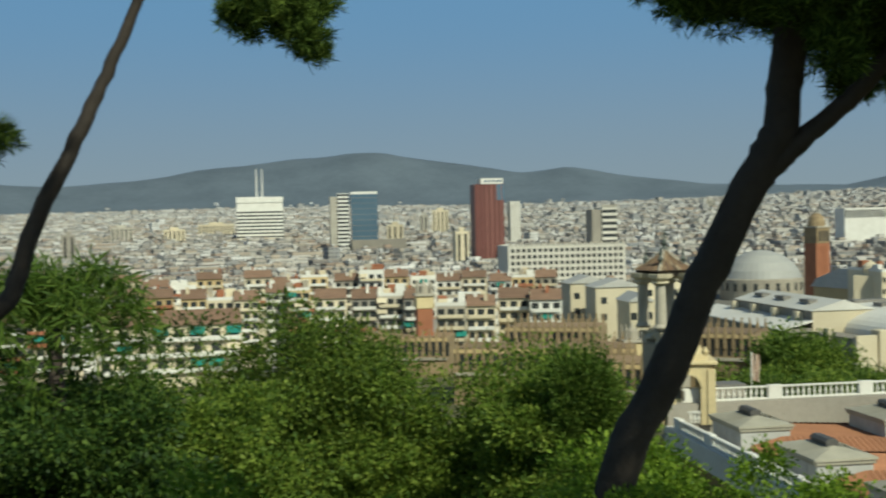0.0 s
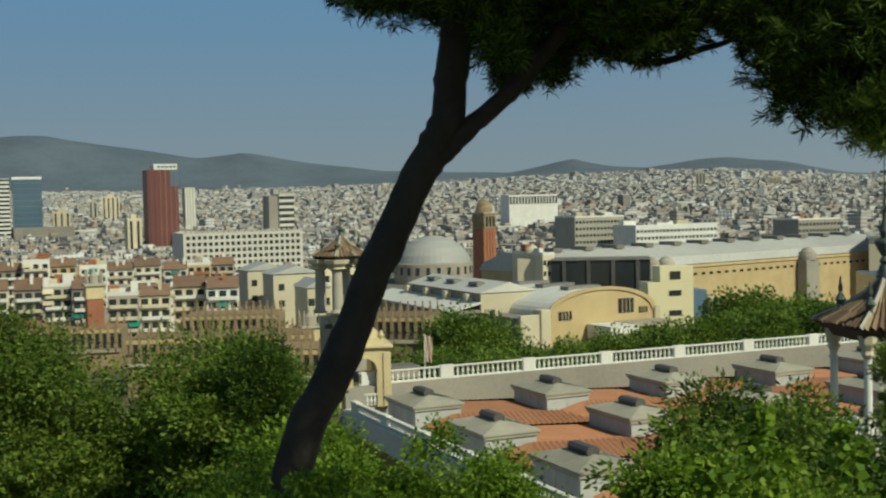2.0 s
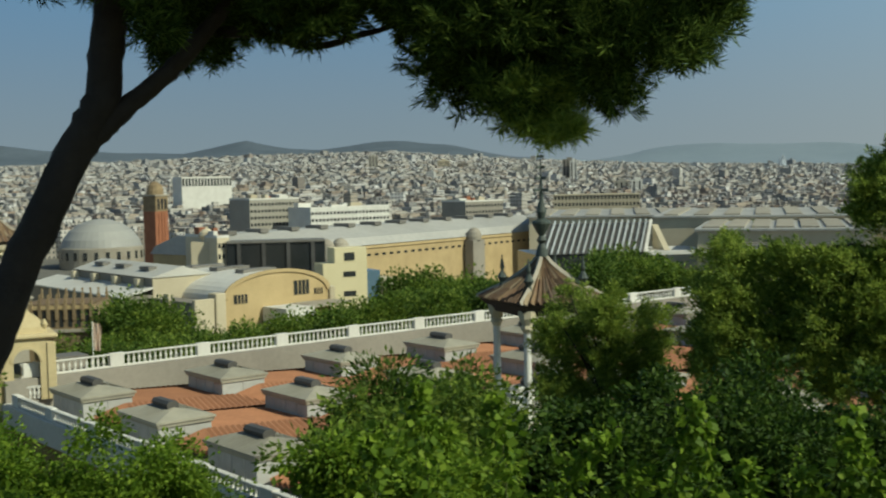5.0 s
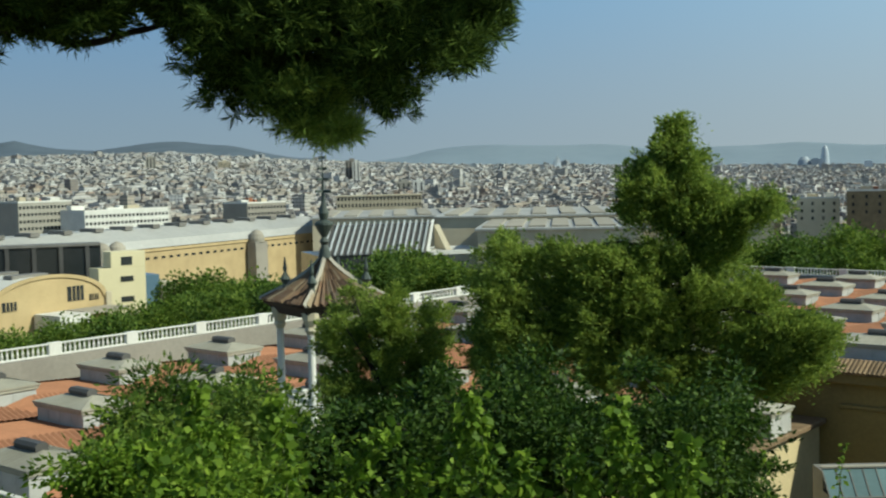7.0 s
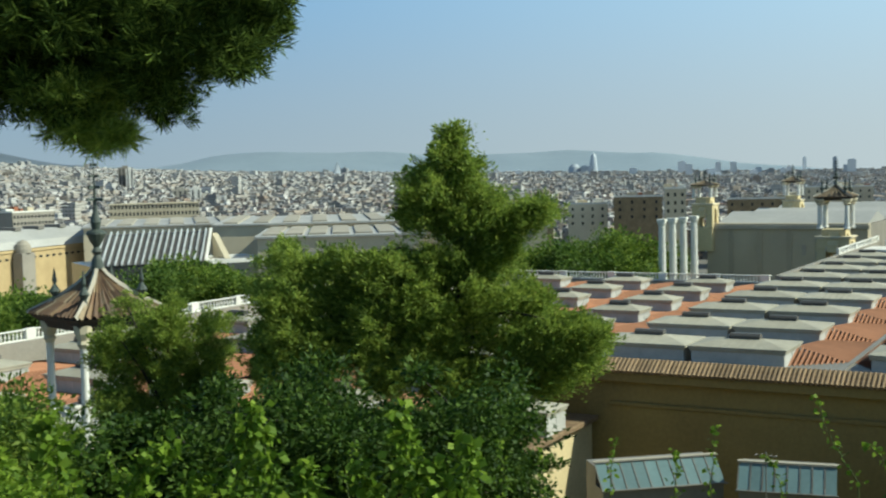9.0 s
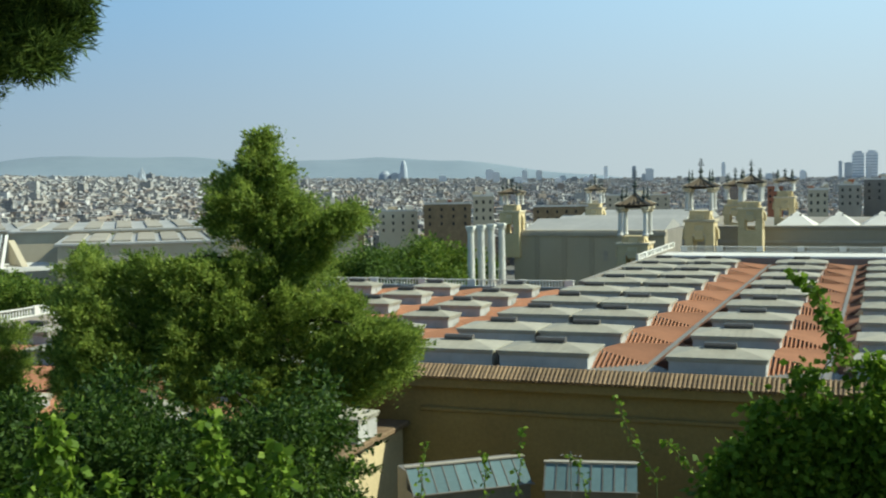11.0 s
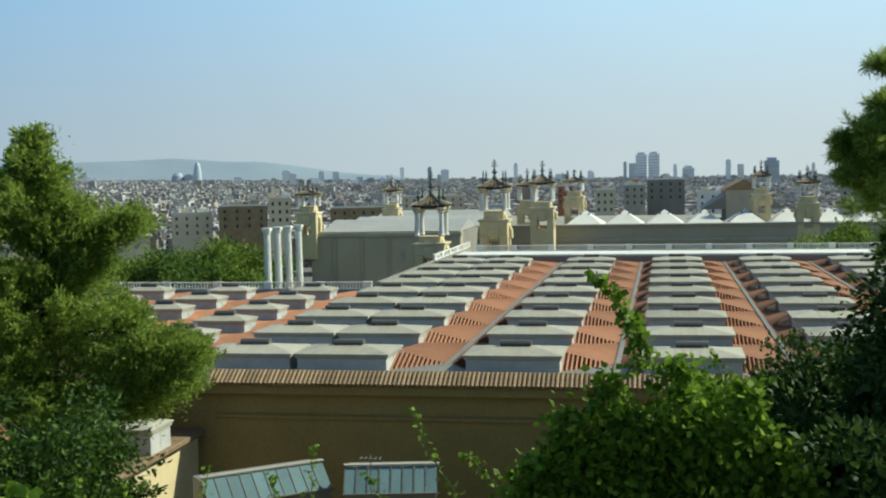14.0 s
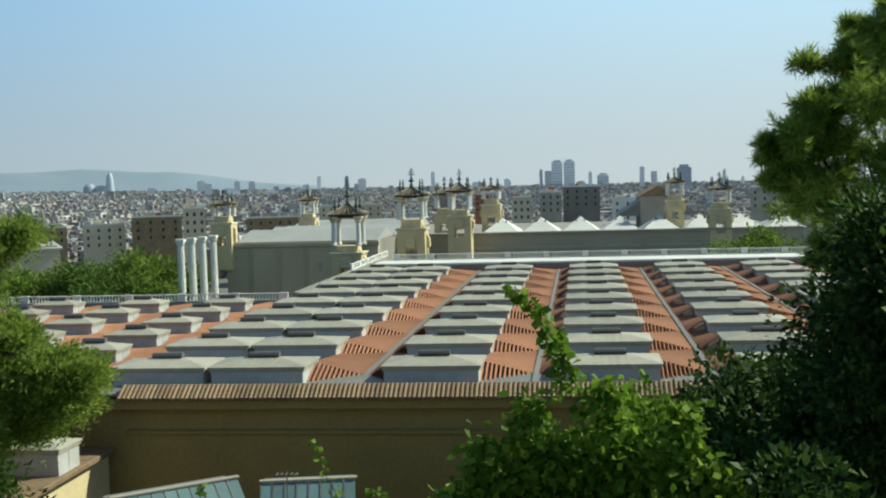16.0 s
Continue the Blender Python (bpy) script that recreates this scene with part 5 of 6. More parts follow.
    part("attic", lathe([(2.2, 4.95), (2.1, 5.4), (1.5, 6.0), (0.9, 6.3), (0.5, 6.6), (0.1, 7.3)], 4), YELLOW, ob).matrix_basis = pose(0, 0, 0, 0, 0, 45)
    for x in (-1.4, 1.4):
        part("corner_urn", lathe([(0.2, 4.95), (0.12, 5.2), (0.26, 5.6), (0.06, 6.0)], 8, x, -1.4), YELLOW, ob)


def grand_columns():
    for i in range(4):
        p = spot(19.02 - 0.5 * i, 0, 266 + 5 * i)
        ob = thing("free_column", "tall free-standing white fluted column with scroll capital", "column", (p.x, p.y, 1.5), group="four free columns")
        bm = bmesh.new()
        n = 32
        rings = []
        for z, r in ((0.8, 0.86), (6, 0.85), (12, 0.8), (18.2, 0.72)):
            rings.append([bm.verts.new(((r - (0.05 if k % 2 else 0)) * math.cos(2 * math.pi * k / n), (r - (0.05 if k % 2 else 0)) * math.sin(2 * math.pi * k / n), z)) for k in range(n)])
        for a, b in zip(rings, rings[1:]):
            for k in range(n):
                bm.faces.new((a[k], a[(k + 1) % n], b[(k + 1) % n], b[k]))
        part("shaft", bm, WHITE, ob)
        part("plinth", boxes((-1.1, 1.1, -1.1, 1.1, 0, 0.8), bevel=0.05), WHITE, ob)
        part("capital", boxes((-0.95, 0.95, -0.95, 0.95, 19.1, 19.7), bevel=0.06), WHITE, ob)
        part("echinus", lathe([(0.72, 18.2), (0.95, 18.8), (0.95, 19.1)], 20), WHITE, ob)


def second_palace():
    ob = thing("second_palace", "far palace with grey walls and white glass roofs", "palace")
    part("west_wall", boxes((286, 290, 49, 87, 0, 18.6)), PALACE_STONE, ob, "shaded grey stone wall")
    part("cornice", boxes((285.4, 285.99, 48.6, 87.4, 17.2, 18.3), bevel=0.1), STONE, ob)
    part("north_body", boxes((290, 400, 49, 86.9, 0, 18.2)), GREY_WALL, ob)
    part("niche", boxes((285.8, 285.99, 63, 64, 11, 13.5)), STONE, ob)
    for y in (53, 60, 67, 74, 81):
        part("pilaster", boxes((285.7, 285.99, y - 0.6, y + 0.6, 0, 17.1)), PALACE_STONE, ob)
    for i in range(4):
        x = 292 + 26 * i
        part("glass_roof", prism(bmesh.new(), [(x, 18.3), (x + 13, 20.9), (x + 26, 18.3)], "y", 50, 86), METAL_ROOF, ob, "pale sheet roof")
    part("south_wall", boxes((330, 334, -60, 48.6, 0, 17.2)), PALACE_STONE, ob)
    part("south_body", boxes((334, 440, -60, 48.6, 0, 16.3)), GREY_WALL, ob)
    part("string_course", boxes((329.6, 329.99, -60, 48.6, 13.2, 13.9)), STONE, ob)
    part("coping", boxes((329.4, 334.4, -60, 48.6, 17.21, 17.8)), STONE, ob)
    for i in range(8):
        y = 22.3 - 11.3 * i
        bm = bmesh.new()
        prism(bm, [(y - 5.5, 17.2), (y, 21.2), (y + 5.5, 17.2)], "x", 337, 357)
        gable = part("hip_roof", bm, WHITE, ob, "white hipped roof light")
        for v in gable.data.vertices:
            if v.co.z > 20:
                v.co.x = 346.6 if v.co.x < 345 else 347.6
        for k in (-1.2, 1.2):
            part("vent_pipe", lathe([(0.22, 18.5), (0.22, 20.3), (0.3, 20.4), (0.1, 20.6)], 8, 344.0, y + k), DARK_VENT, ob)
    balustrade((300, 88), (390, 88), 18.6, "white parapet with piers on the far palace", single=False)
    # blocks beyond
    for az0, az1, top, d, m in ((1.85, 0.85, -0.6, 700, STONE), (0.75, -1.0, -0.36, 710, LEAD), (-1.57, -3.05, -0.98, 650, WHITE), (5.0, 4.3, -0.6, 800, BRICK), (3.2, 2.3, -0.8, 620, CREAM), (-8, -14, -0.6, 700, STONE), (12.5, 9.5, -0.95, 800, CREAM), (21.3, 19.0, -1.25, 620, FACTORY), (18.9, 17.9, -0.9, 560, CREAM), (23.5, 21.6, -1.55, 640, CREAM), (16.0, 12.8, -1.45, 640, FACTORY), (26.5, 24.2, -1.6, 640, FACTORY)):
        ob, w, h = block("city_block", "large plain block behind the palaces with rows of windows", "building", az0, az1, top, d, m, 26)
        for i in range(3):
            windows(ob, spread(-w / 2, w / 2, max(3, int(w / 5))), [h - 3.5 - 3.8 * i], 1.1, 1.7)
        clutter(ob, w, h, 26, int(d + az0 * 3), 4)
    p = spot(-3.72, 0, 380)
    ob = thing("pedimented_hall", "stone hall gable with a low pediment roof", "hall", (p.x, p.y, 0), -90)
    part("wall", boxes((-5.5, 5.5, 0, 30, 0, 26)), STONE, ob)
    part("roof", prism(bmesh.new(), [(-6.3, 26), (0, 29.3), (6.3, 26)], "y", -0.6, 30), OLD_TILE, ob)
    part("side_roof", prism(bmesh.new(), [(-13, 20), (-5.6, 24.6), (-5.6, 20)], "y", 0, 30), LEAD, ob)
    part("side_roof", prism(bmesh.new(), [(13, 20), (5.6, 24.6), (5.6, 20)], "y", 0, 30), LEAD, ob)
    # glazed sheds at the foot of the near wall
    for p, q in (((74.8, 30.7), (80.5, 23.9)), ((79.2, 21.9), (80.4, 15.6))):
        length = math.dist(p, q)
        ob = thing("glass_shed", "low lean-to with pale blue-green glass roof and grey frame", "shed", (*p, 12.0), math.degrees(math.atan2(q[1] - p[1], q[0] - p[0])))
        part("frame_wall", boxes((0.1, length - 0.1, -1.5, 2.2, -12, -1.55)), LEAD, ob)
        part("back_wall", boxes((0.1, length - 0.1, 0.05, 2.2, -1.54, -0.3)), LEAD, ob)
        part("ridge_rail", boxes((-0.1, length + 0.1, -0.12, 0.3, -0.02, 0.1), bevel=0.02), STONE, ob, "pale ridge rail")
        part("eave_rail", boxes((-0.1, length + 0.1, -1.85, -1.7, -1.62, -1.5), bevel=0.02), LEAD, ob)
        n = round(length / 0.85)
        for i in range(n):
            x = length * i / n
            part("roof_pane", prism(bmesh.new(), [(0, -0.06), (-1.7, -1.55), (-1.68, -1.6), (0.02, -0.11)], "x", x + 0.05, x + length / n - 0.05), TEAL_GLASS, ob)
            part("glazing_bar", prism(bmesh.new(), [(0, 0), (-1.74, -1.52), (-1.7, -1.6), (0.02, -0.12)], "x", x - 0.03, x + 0.03), LEAD, ob)
    p = spot(14.2, -13.9, 74)
    ob = thing("roof_aerial", "thin white aerial on a short mast", "aerial", tuple(p))
    part("mast", lathe([(0.04, -3), (0.04, 1.0)], 6), LEAD, ob)
    part("boom", boxes((-0.02, 0.02, -0.7, 0.7, 0.7, 0.74)), LEAD, ob)
    for y in (-0.6, -0.3, 0, 0.3, 0.6):
        part("element", boxes((-0.3, 0.3, y - 0.015, y + 0.015, 0.74, 0.77)), LEAD, ob)


city_landmarks()
skyline()
fairground()
below_the_trees()
temples()
grand_columns()
second_palace()

# ---- trees and shrubs ----
def tube(bm, pts, radii, n=9):
    """A tapered limb through the points."""
    rings = []
    for i, p in enumerate(pts):
        d = (pts[min(i + 1, len(pts) - 1)] - pts[max(i - 1, 0)]).normalized()
        u = d.orthogonal().normalized()
        v = d.cross(u)
        r = radii[i]
        rings.append([bm.verts.new(p + (u * math.cos(2 * math.pi * k / n) + v * math.sin(2 * math.pi * k / n)) * r * (1 + 0.14 * noise.noise(p * 3 + Vector((k, 0, i))))) for k in range(n)])
    for a, b in zip(rings, rings[1:]):
        off = min(range(n), key=lambda o: sum((a[k].co - b[(k + o) % n].co).length for k in range(n)))
        for k in range(n):
            bm.faces.new((a[k], a[(k + 1) % n], b[(k + 1 + off) % n], b[(k + off) % n]))
    bm.faces.new(rings[-1])
    for f in bm.faces:
        f.smooth = True
    return bm


def bend(pts, steps=5, wob=0.0, seed=0):
    """A smooth line through the points."""
    out = []
    r = random.Random(seed)
    for i in range(len(pts) - 1):
        p0, p1, p2, p3 = pts[max(i - 1, 0)], pts[i], pts[i + 1], pts[min(i + 2, len(pts) - 1)]
        for k in range(steps):
            t = k / steps
            q = 0.5 * ((2 * p1) + (p2 - p0) * t + (2 * p0 - 5 * p1 + 4 * p2 - p3) * t * t + (3 * p1 - p0 - 3 * p2 + p3) * t ** 3)
            out.append(q + Vector((r.uniform(-1, 1), r.uniform(-1, 1), 0)) * wob)
    out.append(pts[-1])
    return out


def leaves(name, clumps, size, count, material, parent, seed, slim=0.45, droop=0.0, tuft=0.32, twigs=14):
    """A crown: for each (centre, radii) sprays of leaves set round twig ends, with gaps between the sprays."""
    g = np.random.default_rng(seed)
    V = []
    for c, rad in clumps:
        rad = np.array(rad if isinstance(rad, (tuple, list)) else (rad,) * 3, float)
        ends = g.normal(size=(twigs, 3))
        ends /= np.linalg.norm(ends, axis=1)[:, None]
        ends *= g.uniform(0.45, 1.0, (twigs, 1))
        n = max(20, int(count * (rad[0] * rad[2]) if count < 0 else count))
        pick = g.integers(0, twigs, n)
        spread_ = g.normal(size=(n, 3))
        spread_ *= (np.minimum(np.linalg.norm(spread_, axis=1), 1.9) / (np.linalg.norm(spread_, axis=1) + 1e-9))[:, None] * tuft
        at = np.array(c)[None] + (ends[pick] + spread_) * rad[None]
        out = ends[pick] * 0.8 + spread_ * 1.5 + g.normal(size=(n, 3)) * 0.6
        out[:, 2] -= droop
        out /= np.linalg.norm(out, axis=1)[:, None] + 1e-9
        side = np.cross(out, g.normal(size=(n, 3)))
        side /= np.linalg.norm(side, axis=1)[:, None] + 1e-9
        ln = size * g.uniform(0.6, 1.35, (n, 1))
        wd = ln * slim * 0.5
        up = np.cross(side, out) * ln * 0.12
        V.append(np.stack([at, at + out * ln * 0.45 + side * wd + up, at + out * ln, at + out * ln * 0.45 - side * wd + up], 1))
    return quads(name, np.concatenate(V), material, parent)


def unit(v):
    return v / (np.linalg.norm(v, axis=-1, keepdims=True) + 1e-9)


def blades(g, at, out, size, slim):
    """Four-cornered leaves at the given feet, pointing along out."""
    n = len(at)
    side = unit(np.cross(out, g.normal(size=(n, 3))))
    ln = size * g.uniform(0.65, 1.35, (n, 1))
    wd, up = ln * slim * 0.5, np.cross(side, out) * ln * 0.1
    return np.stack([at, at + out * ln * 0.5 + side * wd + up, at + out * ln, at + out * ln * 0.5 - side * wd + up], 1)


def tufts(name, clumps, needle, ends_each, per, material, parent, seed, slim=0.07):
    """A pine crown: in each clump twig ends that carry a round brush of long needles."""
    g = np.random.default_rng(seed)
    V = []
    for c, rad in clumps:
        rad = np.array(rad if isinstance(rad, (tuple, list)) else (rad,) * 3, float)
        e = unit(g.normal(size=(ends_each, 3))) * g.uniform(0.35, 1.0, (ends_each, 1))
        axis = unit(e + np.array((0, 0, 0.45)) + g.normal(size=e.shape) * 0.3)
        foot = np.repeat(np.array(c)[None] + e * rad[None], per, 0)
        ax = np.repeat(axis, per, 0)
        out = unit(ax * 0.75 + g.normal(size=ax.shape) * 0.62)
        foot = foot - ax * needle * g.uniform(0, 0.9, (len(ax), 1))
        V.append(blades(g, foot, out, needle, slim))
    return quads(name, np.concatenate(V), material, parent)


def plumes(name, clumps, axis_xy, length, each, per, leaf, material, parent, seed, lift=0.8, slim=0.28, thick=0.16):
    """A feathery crown: in each clump slim brushes of sprays that sweep outwards and up from the trunk."""
    g = np.random.default_rng(seed)
    V = []
    for c, rad in clumps:
        rad = np.array(rad if isinstance(rad, (tuple, list)) else (rad,) * 3, float)
        tip = np.array(c)[None] + unit(g.normal(size=(each, 3))) * g.uniform(0.1, 1.0, (each, 1)) * rad[None]
        away = tip - np.array((*axis_xy, 0))[None]
        away[:, 2] = 0
        d = unit(unit(away) * 0.55 + np.array((0, 0, lift)) + g.normal(size=tip.shape) * 0.38)
        ln = length * g.uniform(0.6, 1.3, (each, 1))
        t = g.uniform(0, 1, (each, per, 1)) ** 0.85
        bow = np.stack([np.zeros((each, per)), np.zeros((each, per)), -0.25 * (t[..., 0] ** 2)], -1)
        r = g.normal(size=(each, per, 3)) * thick * (1.05 - t) ** 0.7
        at = tip[:, None] + (d[:, None] * (t - 0.6) + bow + r) * ln[:, None]
        out = unit(d[:, None] * 0.8 + unit(r) * 0.55 + g.normal(size=r.shape) * 0.25)
        V.append(blades(g, at.reshape(-1, 3), out.reshape(-1, 3), leaf, slim))
    return quads(name, np.concatenate(V), material, parent)


def quads(name, V, material, parent):
    """One mesh of loose four-cornered leaves."""
    V = V.reshape(-1, 3)
    n = len(V) // 4
    mesh = bpy.data.meshes.new(name)
    mesh.vertices.add(len(V))
    mesh.vertices.foreach_set("co", V.astype(np.float32).ravel())
    mesh.loops.add(4 * n)
    mesh.loops.foreach_set("vertex_index", np.arange(4 * n, dtype=np.int32))
    mesh.polygons.add(n)
    mesh.polygons.foreach_set("loop_start", np.arange(0, 4 * n, 4, dtype=np.int32))
    mesh.polygons.foreach_set("loop_total", np.full(n, 4, dtype=np.int32))
    mesh.update(calc_edges=True)
    mesh.materials.append(material)
    ob = new(name, mesh)
    ob.parent = parent
    return ob


def grown(name, label, category, clumps, material, size, count, seed, trunk=None, r0=0.2, slim=0.45, droop=0.0, tuft=0.32, twigs=14, foot=None, limbs=9, crown=None):
    """A tree or shrub: trunk from the ground, a limb to each clump, and its leaves."""
    cx, cy = (foot if foot else (sum(c.x for c, _ in clumps) / len(clumps), sum(c.y for c, _ in clumps) / len(clumps)))
    gz = ground_z(cx, cy)
    ob = tagged(new(name), label, category)
    ob.location = (cx, cy, gz)
    o = Vector((cx, cy, gz))
    if trunk is None:
        top = max(c.z for c, _ in clumps)
        low = min(c.z for c, _ in clumps)
        trunk = [o - Vector((0, 0, 0.4)), o + Vector((0.2, 0.1, (low - gz) * 0.5)), o + Vector((0.1, -0.1, (low - gz) * 0.5 + (top - low) * 0.5))]
    line = bend(trunk, 6, r0 * 0.08, seed)
    bm = tube(bmesh.new(), [p - o for p in line], [r0 * (1 - 0.6 * i / (len(line) - 1)) for i in range(len(line))])
    part("trunk", bm, BARK, ob)
    for i, (c, rad) in enumerate(clumps[:: max(1, len(clumps) // 9)] if limbs else []):
        k = min(range(len(line)), key=lambda j: (line[j] - c).length + (2 if line[j].z > c.z else 0) + 0.3 * abs(line[j].z - c.z))
        s = line[k]
        mid = (s + c) / 2 + Vector((0, 0, 0.08 * (c - s).length))
        part("limb", tube(bmesh.new(), [s - o, mid - o, c - o], [r0 * 0.3, r0 * 0.2, r0 * 0.07], 5), BARK, ob)
    local = [(c - o, rad) for c, rad in clumps]
    if crown:
        crown(local, ob)
    else:
        leaves("crown", local, size, count, material, ob, seed, slim, droop, tuft, twigs)
    return ob


def ragged(clumps, k, f, seed):
    """Breaks each clump into k smaller sprays for an uneven outline."""
    g = random.Random(seed)
    out = []
    for c, rad in clumps:
        rx, ry, rz = rad if isinstance(rad, tuple) else (rad,) * 3
        for _ in range(k):
            q = Vector((g.gauss(0, 0.55) * rx, g.gauss(0, 0.55) * ry, g.gauss(0, 0.6) * rz))
            s = f * g.uniform(0.6, 1.3)
            out.append((c + q, (rx * s * g.uniform(0.8, 1.5), ry * s * g.uniform(0.8, 1.5), rz * s * g.uniform(0.6, 1.0))))
    return out


def clump_line(rows_, d, r, jitter=0.0, seed=1):
    g = random.Random(seed)
    return [(spot(az, el, d + g.uniform(-jitter, jitter)), (r * g.uniform(0.8, 1.2), r * g.uniform(0.8, 1.2), r * g.uniform(0.7, 0.95))) for az, el in rows_]


def fill(az0, az1, low, high, d0, d1, r, n, seed):
    """Clumps at random between two bearings, above the line low(az) and under high(az)."""
    g = random.Random(seed)
    out = []
    for _ in range(n):
        az = g.uniform(az0, az1)
        d = g.uniform(d0, d1)
        rad = r * g.uniform(0.75, 1.25)
        deg = math.degrees(rad / d)
        lo, hi = low(az) + deg * 0.8, high(az) - deg * 0.6
        if hi > lo:
            out.append((spot(az, lo + (hi - lo) * g.random() ** 1.2, d), (rad, rad, rad * 0.8)))
    return out


CANOPY_LOW = [(35.4, 12), (36.0, 8.6), (36.7, 6.4), (37.8, 4.6), (39.2, 3.8), (40.6, 2.6), (41.6, 2.2), (43, 2.7), (44.2, 2.0), (45.7, 1.3), (47.8, 2.2), (50.2, 3.0), (50.9, 5.6), (54, 6.3), (57, 5.7), (59.6, 6.3), (61, 4.6), (62.6, 4.2), (64.2, 6.5), (66.5, 8.6), (68.5, 7.8), (70.5, 8.6), (71.5, 11)]


def great_pine():
    d = 9.0
    trunk = [Vector((*spot(75.5, 0, d).xy, ground_z(*spot(75.5, 0, d).xy) - 0.3))] + [spot(az, el, d) for az, el in ((73.7, -12.3), (71.45, -7.8), (69.5, -3.1), (66.7, 2.4), (65.85, 4.2), (65.55, 7.0), (65.0, 9.8), (64.2, 13))]
    clumps = fill(35.4, 71.5, lambda a: along(CANOPY_LOW, a), lambda a: 15.5, 8.0, 11.5, 0.34, 400, 3)
    g = random.Random(8)
    # clumps out of view, added to keep the trunk in shade
    clumps += [(Vector((g.uniform(2.0, 5.4), g.uniform(1.5, 6.5), g.uniform(35.6, 37.6))), 0.55) for _ in range(46)]
    ob = tagged(new("great_pine"), "leaning pine, bark darkened for shade, with a broad dense needle canopy", "tree")
    o = trunk[0]
    ob.location = o
    line = bend(trunk, 7, 0.012, 2)
    n = len(line) - 1
    part("trunk", tube(bmesh.new(), [p - o for p in line], [0.15 - 0.035 * i / n for i in range(n + 1)], 16), BARK, ob)
    limb = [spot(az, el, d) for az, el in ((66.9, 1.5), (65.9, 2.55), (64.6, 3.7), (62.9, 5.1), (61.1, 7.0), (59.9, 8.6), (58.6, 11))]
    line2 = bend(limb, 6, 0.01, 3)
    part("limb", tube(bmesh.new(), [p - o for p in line2], [0.09 - 0.045 * i / (len(line2) - 1) for i in range(len(line2))], 12), BARK, ob)
    for path in (((61.1, 7.0), (58.5, 6.9), (56, 6.3), (53, 7.0), (49, 8)), ((59.9, 8.6), (54, 9.5), (48, 8.5), (44, 7), (41, 6)), ((64.9, 9.8), (58, 13), (50, 12.5), (42, 11), (38, 9)), ((48, 8.5), (46.5, 6), (45.8, 3.5))):
        line3 = bend([spot(az, el, d + 0.3) for az, el in path], 5, 0.02, 5)
        part("branch", tube(bmesh.new(), [p - o for p in line3], [0.05 - 0.035 * i / (len(line3) - 1) for i in range(len(line3))], 7), BARK, ob)
    tufts("crown", [(c - o, r) for c, r in clumps], 0.1, 34, 40, PINE, ob, 7, 0.085)
    # dense unseen foliage over the terrace, added to shade the pine
    leaves("shade_canopy", [(Vector((g.uniform(0.5, 6.4), g.uniform(-1.5, 5.2), g.uniform(36.4, 39.0))) - o, 0.75) for _ in range(90)], 0.14, 800, PINE, ob, 9, 0.35, 0.05, 0.3, 26)
    # a bough hanging at the crown's edge, sunlight put into its brighter needles
    lit = fill(44.0, 47.2, lambda a: 1.3 + 0.5 * abs(a - 45.4), lambda a: 5.4, 8.2, 8.9, 0.17, 26, 12) + fill(42.6, 46.0, lambda a: 1.2 + 0.35 * abs(a - 44.6), lambda a: 2.9, 8.2, 8.9, 0.13, 18, 13)
    tufts("sunlit_bough", [(c - o, r) for c, r in lit], 0.11, 7, 34, PINE2, ob, 14, 0.07)


def thin_pine():
    d = 12.0
    trunk = [Vector((*spot(104.6, 0, d).xy, ground_z(*spot(104.6, 0, d).xy) - 0.3))] + [spot(az, el, d) for az, el in ((103.6, -5.8), (102.0, -2.9), (101.0, 0.2), (99.3, 3.6), (97.8, 6.7), (96.5, 9.5), (95.4, 12))]
    clumps = clump_line(((91.6, 10.2), (90.6, 10.8), (89.7, 10.6), (88.6, 10.2), (87.6, 10.4), (88.4, 9.0), (87.9, 8.4), (89.0, 9.6), (91.0, 9.6), (90, 12), (93, 12.5), (95, 13.5), (102.6, 4.6), (103.2, 4.0)), d, 0.26, 0.4, 4)
    ob = grown("slender_pine", "slender leaning pine with sparse needle clumps", "tree", clumps, PINE, 0.065, 2000, 11, trunk, 0.115, foot=tuple(trunk[0].xy), limbs=0, crown=lambda cl, o: tufts("crown", cl, 0.13, 36, 40, PINE, o, 11, 0.085))
    o = Vector(ob.location)
    for path in (((95.4, 12), (92, 12.4), (89.6, 11.6), (88.2, 9.4)), ((92, 12.4), (91.4, 10.2)), ((108, 5.2), (104.5, 5.0), (102.6, 4.5))):
        line = bend([spot(az, el, d) for az, el in path], 5, 0.01, 5)
        part("branch", tube(bmesh.new(), [p - o for p in line], [0.035 - 0.02 * i / (len(line) - 1) for i in range(len(line))], 7), BARK, ob)
    return ob


